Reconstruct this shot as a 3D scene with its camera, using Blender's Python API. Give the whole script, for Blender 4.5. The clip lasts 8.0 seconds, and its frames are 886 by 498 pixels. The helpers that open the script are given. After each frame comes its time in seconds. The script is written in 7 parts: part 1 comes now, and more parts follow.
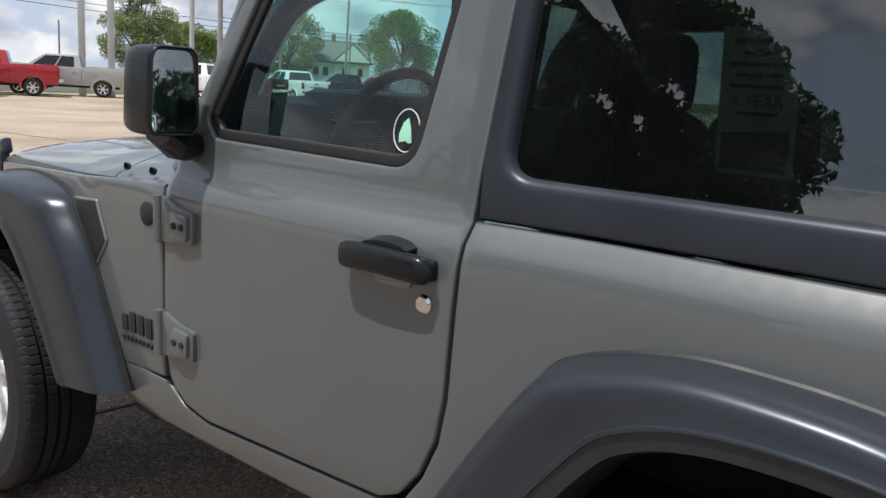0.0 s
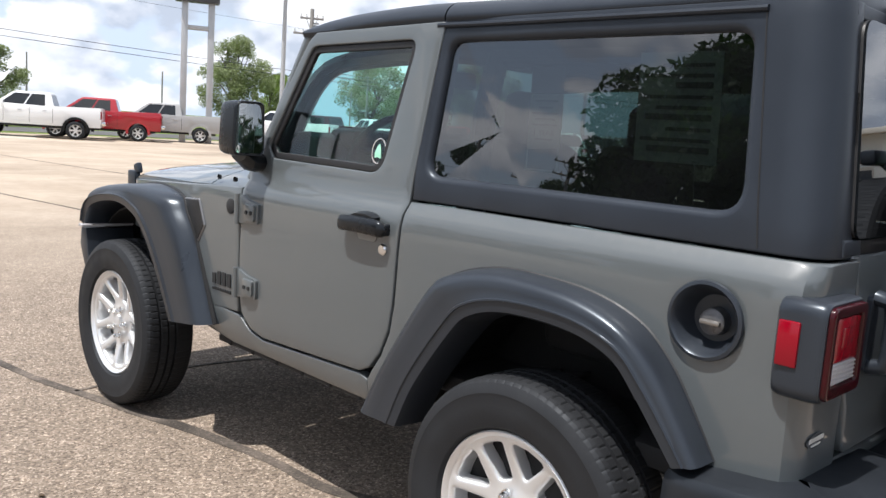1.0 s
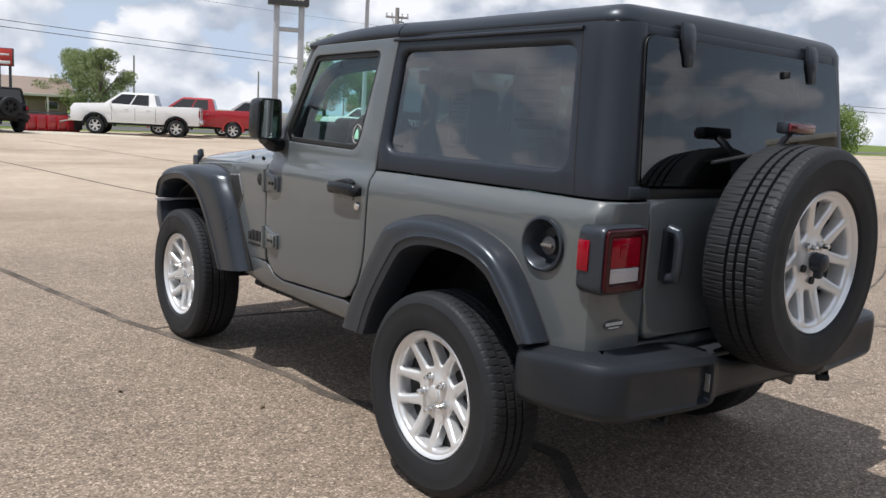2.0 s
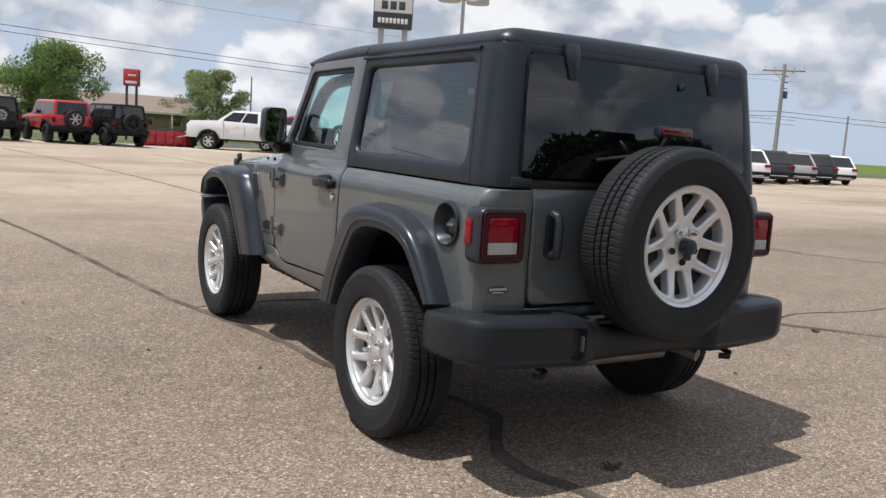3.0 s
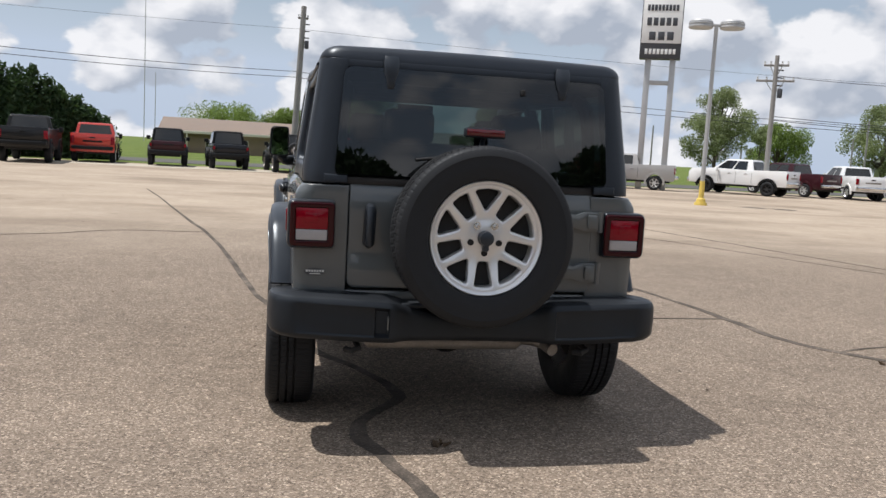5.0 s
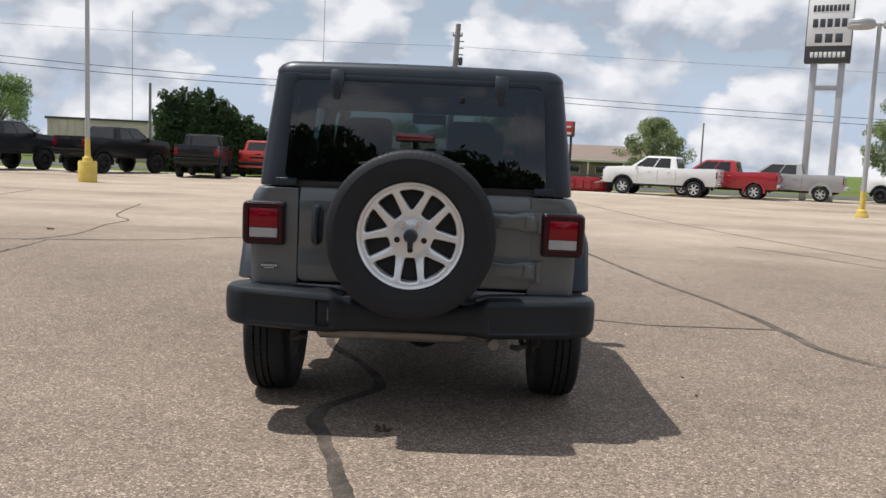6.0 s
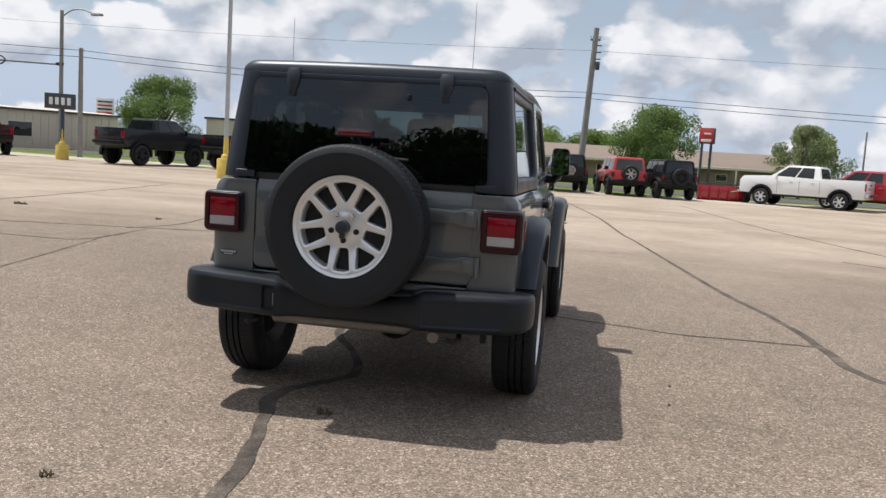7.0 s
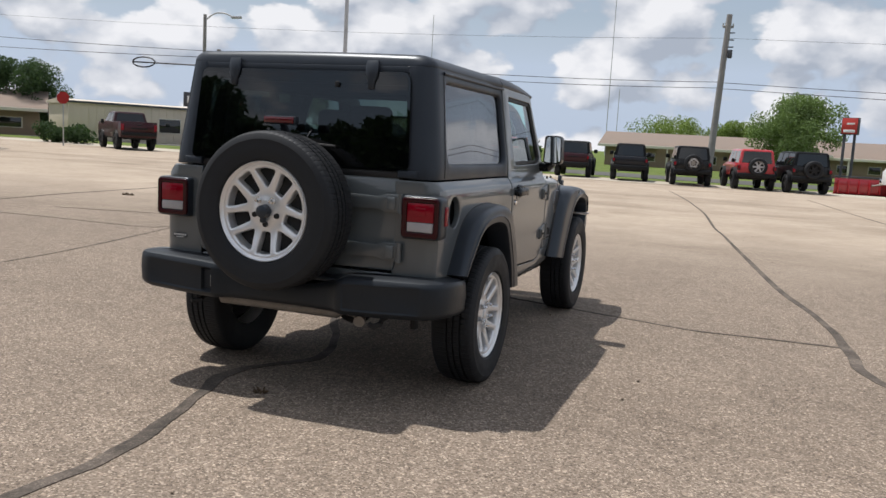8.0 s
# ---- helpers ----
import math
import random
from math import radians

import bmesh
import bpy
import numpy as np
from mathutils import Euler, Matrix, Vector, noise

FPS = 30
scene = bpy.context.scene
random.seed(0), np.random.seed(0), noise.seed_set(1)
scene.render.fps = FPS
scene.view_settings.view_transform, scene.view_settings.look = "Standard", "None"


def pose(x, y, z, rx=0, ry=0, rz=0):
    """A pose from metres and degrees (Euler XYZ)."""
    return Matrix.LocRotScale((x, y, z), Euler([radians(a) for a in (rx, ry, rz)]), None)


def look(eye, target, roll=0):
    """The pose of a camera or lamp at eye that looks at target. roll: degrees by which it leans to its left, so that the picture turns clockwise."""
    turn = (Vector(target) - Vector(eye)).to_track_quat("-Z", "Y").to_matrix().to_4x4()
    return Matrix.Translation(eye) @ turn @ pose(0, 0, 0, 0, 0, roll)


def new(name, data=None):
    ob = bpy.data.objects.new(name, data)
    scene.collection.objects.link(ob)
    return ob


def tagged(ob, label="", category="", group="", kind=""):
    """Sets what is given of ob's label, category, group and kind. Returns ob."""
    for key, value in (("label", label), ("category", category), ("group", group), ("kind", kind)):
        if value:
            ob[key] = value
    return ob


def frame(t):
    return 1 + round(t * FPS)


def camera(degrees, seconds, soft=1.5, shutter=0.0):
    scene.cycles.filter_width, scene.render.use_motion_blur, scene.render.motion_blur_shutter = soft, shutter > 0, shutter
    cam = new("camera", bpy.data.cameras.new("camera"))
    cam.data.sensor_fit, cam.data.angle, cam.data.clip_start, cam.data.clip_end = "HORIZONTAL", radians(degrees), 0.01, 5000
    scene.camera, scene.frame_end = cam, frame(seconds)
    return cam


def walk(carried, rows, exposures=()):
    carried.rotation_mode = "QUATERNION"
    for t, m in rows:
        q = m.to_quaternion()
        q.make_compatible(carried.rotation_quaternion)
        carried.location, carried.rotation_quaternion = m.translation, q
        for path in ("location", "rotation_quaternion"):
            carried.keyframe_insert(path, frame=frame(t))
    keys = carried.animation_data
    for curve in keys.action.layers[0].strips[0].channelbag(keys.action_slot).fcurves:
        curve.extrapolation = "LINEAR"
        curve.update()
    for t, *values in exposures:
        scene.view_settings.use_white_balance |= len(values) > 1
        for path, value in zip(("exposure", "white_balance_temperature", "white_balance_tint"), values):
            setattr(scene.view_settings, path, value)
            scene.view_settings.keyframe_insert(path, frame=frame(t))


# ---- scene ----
cam = camera(55.8, 8.0)
PATH = [
    (0, (-1.986, 0.416, 1.385), (-0.456, 1.646, 1.007), 3.5),
    (0.5, (-2.326, -0.12, 1.363), (-0.861, 1.202, 1.037), 3.3),
    (1, (-2.584, -0.615, 1.377), (-1.174, 0.776, 1.1), 3.9),
    (1.5, (-2.796, -1.141, 1.373), (-1.442, 0.305, 1.101), 3.7),
    (1.7, (-2.816, -1.348, 1.38), (-1.507, 0.136, 1.091), 3.4),
    (2.8, (-2.701, -2.429, 1.346), (-1.608, -0.777, 1.07), 3.6),
    (3, (-2.599, -2.596, 1.341), (-1.559, -0.909, 1.074), 3.8),
    (3.5, (-2.29, -3.001, 1.34), (-1.403, -1.223, 1.108), 3.8),
    (4, (-1.866, -3.31, 1.335), (-1.146, -1.457, 1.117), 4.1),
    (4.5, (-1.385, -3.561, 1.32), (-0.821, -1.654, 1.101), 4.1),
    (5, (-0.878, -3.754, 1.322), (-0.493, -1.804, 1.094), 3.2),
    (5.2, (-0.663, -3.861, 1.323), (-0.352, -1.898, 1.095), 2.9),
    (6.5, (0.693, -4.136, 1.33), (0.487, -2.158, 1.119), 2.9),
    (7, (1.207, -4.11, 1.337), (0.847, -2.155, 1.115), 3.6),
    (7.5, (1.765, -4.011, 1.358), (1.256, -2.091, 1.121), 3.6),
    (8, (2.252, -3.832, 1.355), (1.576, -1.967, 1.101), 3.2),
]
walk(cam, [(t, look(eye, target, roll)) for t, eye, target, roll in PATH], [(0, 0.20, 6500, 11), (0.5, 0.66, 6450, 11), (1.0, 0.66, 6400, 11), (1.7, 0.34, 6400, 11), (2.8, 0.12, 6500, 11), (3.5, 0.12, 6530, 11), (5.0, 0.10, 6530, 11), (7.5, 0.10, 6530, 11), (8, 0.06, 6530, 11)])

# ---- world, sun, exposure ----
SUN_TO = Vector((-0.398, 0.055, 1.0)).normalized()
SUN_EL = math.asin(SUN_TO.z)
SUN_AZ = math.atan2(SUN_TO.x, SUN_TO.y)

world = bpy.data.worlds.new("sky")
scene.world = world
world.use_nodes = True
wn, wl = world.node_tree.nodes, world.node_tree.links
wn.clear()


def wnode(kind, **kw):
    n = wn.new(kind)
    for k, v in kw.items():
        n.inputs[k].default_value = v
    return n


def wmath(op, a, b=None, c=None):
    n = wn.new("ShaderNodeMath")
    n.operation = op
    for i, v in enumerate((a, b, c)):
        if v is None:
            continue
        if isinstance(v, (int, float)):
            n.inputs[i].default_value = v
        else:
            wl.new(v, n.inputs[i])
    return n.outputs[0]


tc = wn.new("ShaderNodeTexCoord")
sky = wn.new("ShaderNodeTexSky")
sky.sky_type = "NISHITA"
sky.sun_disc = False
sky.sun_elevation = SUN_EL
sky.sun_rotation = SUN_AZ
sky.altitude = 200
sky.air_density = 1.3
sky.dust_density = 2.5
sky.ozone_density = 1.2
sep = wn.new("ShaderNodeSeparateXYZ")
wl.new(tc.outputs["Generated"], sep.inputs[0])
up = wmath("MAXIMUM", sep.outputs[2], 0.0)
# heaped clouds: noise on the dome, stretched flat towards the horizon
comb = wn.new("ShaderNodeCombineXYZ")
wl.new(wmath("MULTIPLY", sep.outputs[0], 7.6), comb.inputs[0])
wl.new(wmath("MULTIPLY", sep.outputs[1], 7.6), comb.inputs[1])
wl.new(wmath("MULTIPLY", up, 12.0), comb.inputs[2])


def cloud_density(vec):
    """Drifting noise with round heaps on it."""
    n = wnode("ShaderNodeTexNoise", Scale=0.55, Detail=7.0, Roughness=0.48, Lacunarity=2.1, Distortion=0.10)
    wl.new(vec, n.inputs["Vector"])
    total = n.outputs[0]
    warp = wnode("ShaderNodeTexNoise", Scale=4.5, Detail=3.0)
    wl.new(vec, warp.inputs["Vector"])
    bend = wn.new("ShaderNodeVectorMath")
    bend.operation = "MULTIPLY_ADD"
    wl.new(warp.outputs["Color"], bend.inputs[0])
    bend.inputs[1].default_value = (0.30, 0.30, 0.30)
    wl.new(vec, bend.inputs[2])
    for scale, weight in ((1.25, 0.40), (2.9, 0.19)):
        v = wn.new("ShaderNodeTexVoronoi")
        v.feature = "SMOOTH_F1"
        v.inputs["Scale"].default_value = scale
        v.inputs["Smoothness"].default_value = 0.35
        wl.new(bend.outputs[0], v.inputs["Vector"])
        total = wmath("ADD", total, wmath("MULTIPLY", wmath("SUBTRACT", 0.42, v.outputs["Distance"]), weight))
    return total


shift = wn.new("ShaderNodeVectorMath")
shift.operation = "ADD"
shift.inputs[1].default_value = (-0.10, -0.02, 0.34)
wl.new(comb.outputs[0], shift.inputs[0])
dense_here, dense_above = cloud_density(comb.outputs[0]), cloud_density(shift.outputs[0])
cover = wn.new("ShaderNodeMapRange")
cover.interpolation_type = "SMOOTHSTEP"
cover.inputs["From Min"].default_value, cover.inputs["From Max"].default_value = 0.362, 0.436
wl.new(dense_here, cover.inputs["Value"])
edge = wmath("SUBTRACT", dense_here, dense_above)
shade = wn.new("ShaderNodeMapRange")
shade.inputs["From Min"].default_value, shade.inputs["From Max"].default_value = -0.11, 0.15
shade.inputs["To Min"].default_value, shade.inputs["To Max"].default_value = 0.0, 1.0
wl.new(edge, shade.inputs["Value"])
ramp = wn.new("ShaderNodeValToRGB")
ramp.color_ramp.elements[0].color = (4.5, 5.05, 6.0, 1)
ramp.color_ramp.elements[1].color = (9.9, 10.0, 10.3, 1)
wl.new(shade.outputs[0], ramp.inputs[0])
haze = wn.new("ShaderNodeMixRGB")
haze.inputs[2].default_value = (5.6, 6.65, 8.3, 1)
hz = wmath("POWER", wmath("SUBTRACT", 1.0, up), 9.0)
wl.new(wmath("MAXIMUM", wmath("MINIMUM", wmath("MULTIPLY", hz, 2.2), 0.92), 0.5), haze.inputs[0])
wl.new(sky.outputs[0], haze.inputs[1])
mixc = wn.new("ShaderNodeMixRGB")
wl.new(wmath("MULTIPLY", cover.outputs[0], 0.93), mixc.inputs[0])
wl.new(haze.outputs[0], mixc.inputs[1])
wl.new(ramp.outputs[0], mixc.inputs[2])
bgn = wn.new("ShaderNodeBackground")
bgn.inputs["Strength"].default_value = 0.087
wl.new(mixc.outputs[0], bgn.inputs["Color"])
wout = wn.new("ShaderNodeOutputWorld")
wl.new(bgn.outputs[0], wout.inputs[0])

sun_data = bpy.data.lights.new("sun", "SUN")
sun_data.energy = 4.3
sun_data.angle = radians(0.6)
sun_data.color = (1.0, 0.965, 0.915)
sun = new("sun", sun_data)
sun.matrix_world = look((SUN_TO * 60)[:], (0, 0, 0))
scene.view_settings.exposure = 0.1


# ---- materials ----
class Mat:
    """A small builder for node materials."""

    def __init__(self, name, color=(0.5, 0.5, 0.5), rough=0.5, metal=0.0, spec=0.5, coat=0.0, coat_rough=0.05):
        self.m = bpy.data.materials.new(name)
        self.m.use_nodes = True
        self.n, self.l = self.m.node_tree.nodes, self.m.node_tree.links
        self.b = self.n["Principled BSDF"]
        self.out = self.n["Material Output"]
        self.set("Base Color", (*color, 1))
        self.set("Roughness", rough)
        self.set("Metallic", metal)
        self.set("Specular IOR Level", spec)
        self.set("Coat Weight", coat)
        self.set("Coat Roughness", coat_rough)
        self.tc = None

    def set(self, key, v):
        self.b.inputs[key].default_value = v
        return self

    def coord(self):
        if not self.tc:
            self.tc = self.n.new("ShaderNodeTexCoord")
        return self.tc.outputs["Object"]

    def noise(self, scale, detail=4.0, rough=0.55, stretch=None):
        t = self.n.new("ShaderNodeTexNoise")
        t.inputs["Scale"].default_value, t.inputs["Detail"].default_value, t.inputs["Roughness"].default_value = scale, detail, rough
        v = self.coord()
        if stretch:
            mp = self.n.new("ShaderNodeMapping")
            mp.inputs["Scale"].default_value = stretch
            self.l.new(v, mp.inputs["Vector"])
            v = mp.outputs[0]
        self.l.new(v, t.inputs["Vector"])
        return t.outputs[0]

    def voronoi(self, scale, out="Distance", feature="F1"):
        t = self.n.new("ShaderNodeTexVoronoi")
        t.feature = feature
        t.inputs["Scale"].default_value = scale
        self.l.new(self.coord(), t.inputs["Vector"])
        return t.outputs[out]

    def ramp(self, fac, stops):
        r = self.n.new("ShaderNodeValToRGB")
        e = r.color_ramp.elements
        while len(e) < len(stops):
            e.new(0.5)
        for s, (p, c) in zip(e, stops):
            s.position, s.color = p, (*c, 1) if len(c) == 3 else c
        self.l.new(fac, r.inputs[0])
        return r.outputs[0]

    def mix(self, fac, a, b, mode="MIX"):
        x = self.n.new("ShaderNodeMixRGB")
        x.blend_type = mode
        for i, v in enumerate((fac, a, b)):
            if isinstance(v, (int, float)):
                x.inputs[i].default_value = v
            elif isinstance(v, tuple):
                x.inputs[i].default_value = (*v, 1)
            else:
                self.l.new(v, x.inputs[i])
        return x.outputs[0]

    def remap(self, v, a, b, c, d):
        r = self.n.new("ShaderNodeMapRange")
        for k, q in zip(("From Min", "From Max", "To Min", "To Max"), (a, b, c, d)):
            r.inputs[k].default_value = q
        self.l.new(v, r.inputs["Value"])
        return r.outputs[0]

    def link(self, v, key):
        self.l.new(v, self.b.inputs[key])
        return self

    def bump(self, v, strength=0.2, dist=0.01):
        b = self.n.new("ShaderNodeBump")
        b.inputs["Strength"].default_value, b.inputs["Distance"].default_value = strength, dist
        self.l.new(v, b.inputs["Height"])
        self.l.new(b.outputs[0], self.b.inputs["Normal"])
        return self


def varied(name, color, rough, amount=0.15, scale=3.0, fine=60.0, bump=0.0, bdist=0.004, metal=0.0, coat=0.0, spec=0.5, rvar=0.1, tint=None):
    """A colour broken up at two scales, with a matching roughness."""
    m = Mat(name, color, rough, metal, spec, coat)
    if tint:
        m.set("Specular Tint", (*tint, 1))
    lo = tuple(c * (1 - amount) for c in color)
    hi = tuple(min(1, c * (1 + amount)) for c in color)
    a, b = m.noise(scale, 5), m.noise(fine, 3)
    s = m.mix(0.4, a, b)
    m.link(m.ramp(s, [(0.3, lo), (0.7, hi)]), "Base Color")
    m.link(m.remap(a, 0.3, 0.7, max(0.02, rough - rvar), min(1, rough + rvar)), "Roughness")
    if bump:
        m.bump(b, bump, bdist)
    return m.m


def paint(name, color, dust=0.06, coat=0.9, spec=0.5):
    """Car paint under a clear coat, with a film of dust."""
    m = Mat(name, color, 0.42, 0.0, spec, coat, 0.03)
    d = m.ramp(m.noise(2.3, 6), [(0.35, (0, 0, 0)), (0.75, (1, 1, 1))])
    fl = m.noise(900, 1)
    base = m.mix(m.remap(fl, 0.3, 0.7, 0.0, 0.12), tuple(color), tuple(min(1, c * 1.4) for c in color))
    m.link(m.mix(m.remap(d, 0, 1, 0.0, dust), base, (0.35, 0.31, 0.26)), "Base Color")
    m.link(m.remap(d, 0, 1, 0.02, 0.07), "Coat Roughness")
    return m.m


def glass(name, tint, f0=0.05, film=0.015):
    """A thin pane: see-through with a tint, and a mirror gloss by Fresnel."""
    m = bpy.data.materials.new(name)
    m.use_nodes = True
    n, l = m.node_tree.nodes, m.node_tree.links
    n.clear()
    tr = n.new("ShaderNodeBsdfTransparent")
    tr.inputs[0].default_value = (*tint, 1)
    gl = n.new("ShaderNodeBsdfGlossy")
    gl.inputs["Roughness"].default_value = 0.0
    gl.inputs["Color"].default_value = (0.95, 0.97, 1, 1)
    lw = n.new("ShaderNodeLayerWeight")
    lw.inputs["Blend"].default_value = 0.5
    pw = n.new("ShaderNodeMath")
    pw.operation = "POWER"
    pw.inputs[1].default_value = 4.0
    l.new(lw.outputs["Facing"], pw.inputs[0])
    fr = n.new("ShaderNodeMath")
    fr.operation = "MULTIPLY_ADD"
    fr.inputs[1].default_value, fr.inputs[2].default_value = 1 - f0, f0
    l.new(pw.outputs[0], fr.inputs[0])
    mx = n.new("ShaderNodeMixShader")
    l.new(fr.outputs[0], mx.inputs[0])
    l.new(tr.outputs[0], mx.inputs[1])
    l.new(gl.outputs[0], mx.inputs[2])
    # a thin dust film whose pale colour also paints haze over the dark panes
    tc_ = n.new("ShaderNodeTexCoord")
    nz = n.new("ShaderNodeTexNoise")
    nz.inputs["Scale"].default_value, nz.inputs["Detail"].default_value = 6.0, 6.0
    l.new(tc_.outputs["Object"], nz.inputs["Vector"])
    fm = n.new("ShaderNodeMapRange")
    for k, q in zip(("From Min", "From Max", "To Min", "To Max"), (0.3, 0.7, film * 0.6, film * 1.4)):
        fm.inputs[k].default_value = q
    l.new(nz.outputs[0], fm.inputs["Value"])
    df = n.new("ShaderNodeBsdfDiffuse")
    df.inputs[0].default_value = (0.33, 0.36, 0.40, 1)
    mz = n.new("ShaderNodeMixShader")
    l.new(fm.outputs[0], mz.inputs[0])
    l.new(mx.outputs[0], mz.inputs[1])
    l.new(df.outputs[0], mz.inputs[2])
    o = n.new("ShaderNodeOutputMaterial")
    l.new(mz.outputs[0], o.inputs[0])
    return m


GREY_PAINT = paint("grey_paint", (0.075, 0.086, 0.091), 0.03)
BLACK_TOP = varied("black_grained_hardtop", (0.0185, 0.0220, 0.0290), 0.36, 0.18, 4, 900, 0.08, 0.0005, spec=0.40, rvar=0.06, tint=(0.80, 0.90, 1.0))
BLACK_PLASTIC = varied("black_grained_plastic", (0.0200, 0.0235, 0.0300), 0.33, 0.16, 5, 900, 0.08, 0.0005, spec=0.50, rvar=0.06, tint=(0.80, 0.90, 1.0))
BUMPER_PLASTIC = varied("bumper_plastic", (0.0135, 0.0155, 0.0190), 0.46, 0.2, 3, 800, 0.12, 0.0008, spec=0.36, tint=(0.80, 0.90, 1.0))
EXHAUST = varied("stained_steel", (0.22, 0.208, 0.195), 0.50, 0.3, 9, 120, metal=0.6)
FUEL_CAP = varied("worn_grey_cap", (0.10, 0.10, 0.105), 0.35, 0.25, 30, 120, metal=0.5)
VENT_RIM = varied("bright_rim", (0.24, 0.24, 0.25), 0.3, 0.1, 9, 120, metal=0.6)
VENT_MESH = Mat("vent_mesh", (0.01, 0.01, 0.011), 0.5)
VENT_MESH.link(VENT_MESH.ramp(VENT_MESH.voronoi(150.0, "Distance", "DISTANCE_TO_EDGE"), [(0.05, (0.020, 0.020, 0.021)), (0.12, (0.004, 0.004, 0.0045))]), "Base Color")
VENT_MESH = VENT_MESH.m
GLOSS_BLACK = varied("gloss_black_plastic", (0.0065, 0.0072, 0.0088), 0.28, 0.15, 6, 300, spec=0.38, rvar=0.05, tint=(0.85, 0.93, 1.0))
HANDLE_CUP = varied("grey_cup", (0.20, 0.20, 0.19), 0.35, 0.1, 9, 120)
STOP_LENS = Mat("brake_lens", (0.10, 0.001, 0.005), 0.15, 0.0, 0.5, 0.6).m
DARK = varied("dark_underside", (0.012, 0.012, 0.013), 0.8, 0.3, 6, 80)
RUBBER = varied("tyre_rubber", (0.0165, 0.0170, 0.0185), 0.62, 0.25, 9, 260, 0.12, 0.001, spec=0.28, tint=(0.85, 0.92, 1.0))
SEAL = varied("rubber_seal", (0.010, 0.010, 0.011), 0.55, 0.2, 9, 200)
ALLOY = varied("silver_alloy", (0.72, 0.73, 0.74), 0.32, 0.03, 8, 300, metal=0.6, coat=0.4, rvar=0.03)
CHROME = varied("bright_metal", (0.72, 0.72, 0.72), 0.18, 0.05, 10, 200, metal=1.0, rvar=0.05)
STEEL = varied("dull_steel", (0.30, 0.28, 0.26), 0.45, 0.25, 9, 120, metal=0.8)
MIRROR = Mat("mirror_glass", (0.85, 0.88, 0.88), 0.02, 1.0).m
TINT_GLASS = glass("tinted_glass", (0.085, 0.105, 0.105), 0.056, 0.003)
QUARTER_GLASS = glass("tinted_quarter_glass", (0.075, 0.100, 0.095), 0.120, 0.008)
DOOR_GLASS = glass("green_glass", (0.66, 0.90, 0.86), 0.05, 0.003)
RED_LENS = Mat("red_lens", (0.22, 0.001, 0.010), 0.16, 0.0, 0.3, 0.15).m
DEEP_RED = Mat("deep_red_lens", (0.030, 0.0004, 0.003), 0.2, 0.0, 0.25, 0.15).m
WHITE_LENS = Mat("clear_lens", (0.42, 0.41, 0.42), 0.2, 0.0, 0.6, 0.6).m
SEAT = varied("seat_cloth", (0.018, 0.018, 0.019), 0.85, 0.3, 8, 300, 0.3, 0.002)
DASH = varied("dash_plastic", (0.013, 0.013, 0.014), 0.6, 0.2, 6, 60, spec=0.3)
PAPER = varied("paper", (0.62, 0.64, 0.60), 0.8, 0.06, 4, 80)
INK = varied("ink", (0.05, 0.055, 0.06), 0.7, 0.1, 9, 90)
WHITE_INK = varied("pale_ink", (0.62, 0.62, 0.60), 0.5, 0.1, 9, 90)


# ---- mesh helpers ----
from mathutils.geometry import delaunay_2d_cdt


def finish(name, me, material, parent=None, label="", angle=38):
    me.materials.append(material)
    me.shade_smooth()
    me.set_sharp_from_angle(angle=radians(angle))
    ob = new(name, me)
    if parent:
        ob.parent = parent
    if label:
        ob["label"] = label
    return ob


def part(name, bm, material, parent, label="", angle=38):
    me = bpy.data.meshes.new(name)
    bmesh.ops.recalc_face_normals(bm, faces=bm.faces)
    bm.to_mesh(me)
    bm.free()
    return finish(name, me, material, parent, label, angle)


def again(ob, parent, m):
    """One more of a part, on the same mesh."""
    o = ob.copy()
    scene.collection.objects.link(o)
    o.parent = parent
    o.matrix_basis = m
    for c in ob.children:
        k = c.copy()
        scene.collection.objects.link(k)
        k.parent = o
    return o


def thing(name, m, label, category, group="", kind=""):
    e = new(name)
    e.matrix_basis = m
    e.empty_display_size = 0.2
    return tagged(e, label, category, group, kind)


def verts_of(geom):
    return [g for g in geom if isinstance(g, bmesh.types.BMVert)]


def box(c, s, bevel=0.0, seg=2, bm=None, turn=None):
    bm = bm or bmesh.new()
    t = Matrix.Translation(c) @ (turn.to_4x4() if turn else Matrix()) @ Matrix.Diagonal((*s, 1))
    vs = bmesh.ops.create_cube(bm, size=1.0, matrix=t)["verts"]
    if bevel:
        es = {e for v in vs for e in v.link_edges}
        bmesh.ops.bevel(bm, geom=list(es), offset=bevel, segments=seg, profile=0.5, affect="EDGES")
    return bm


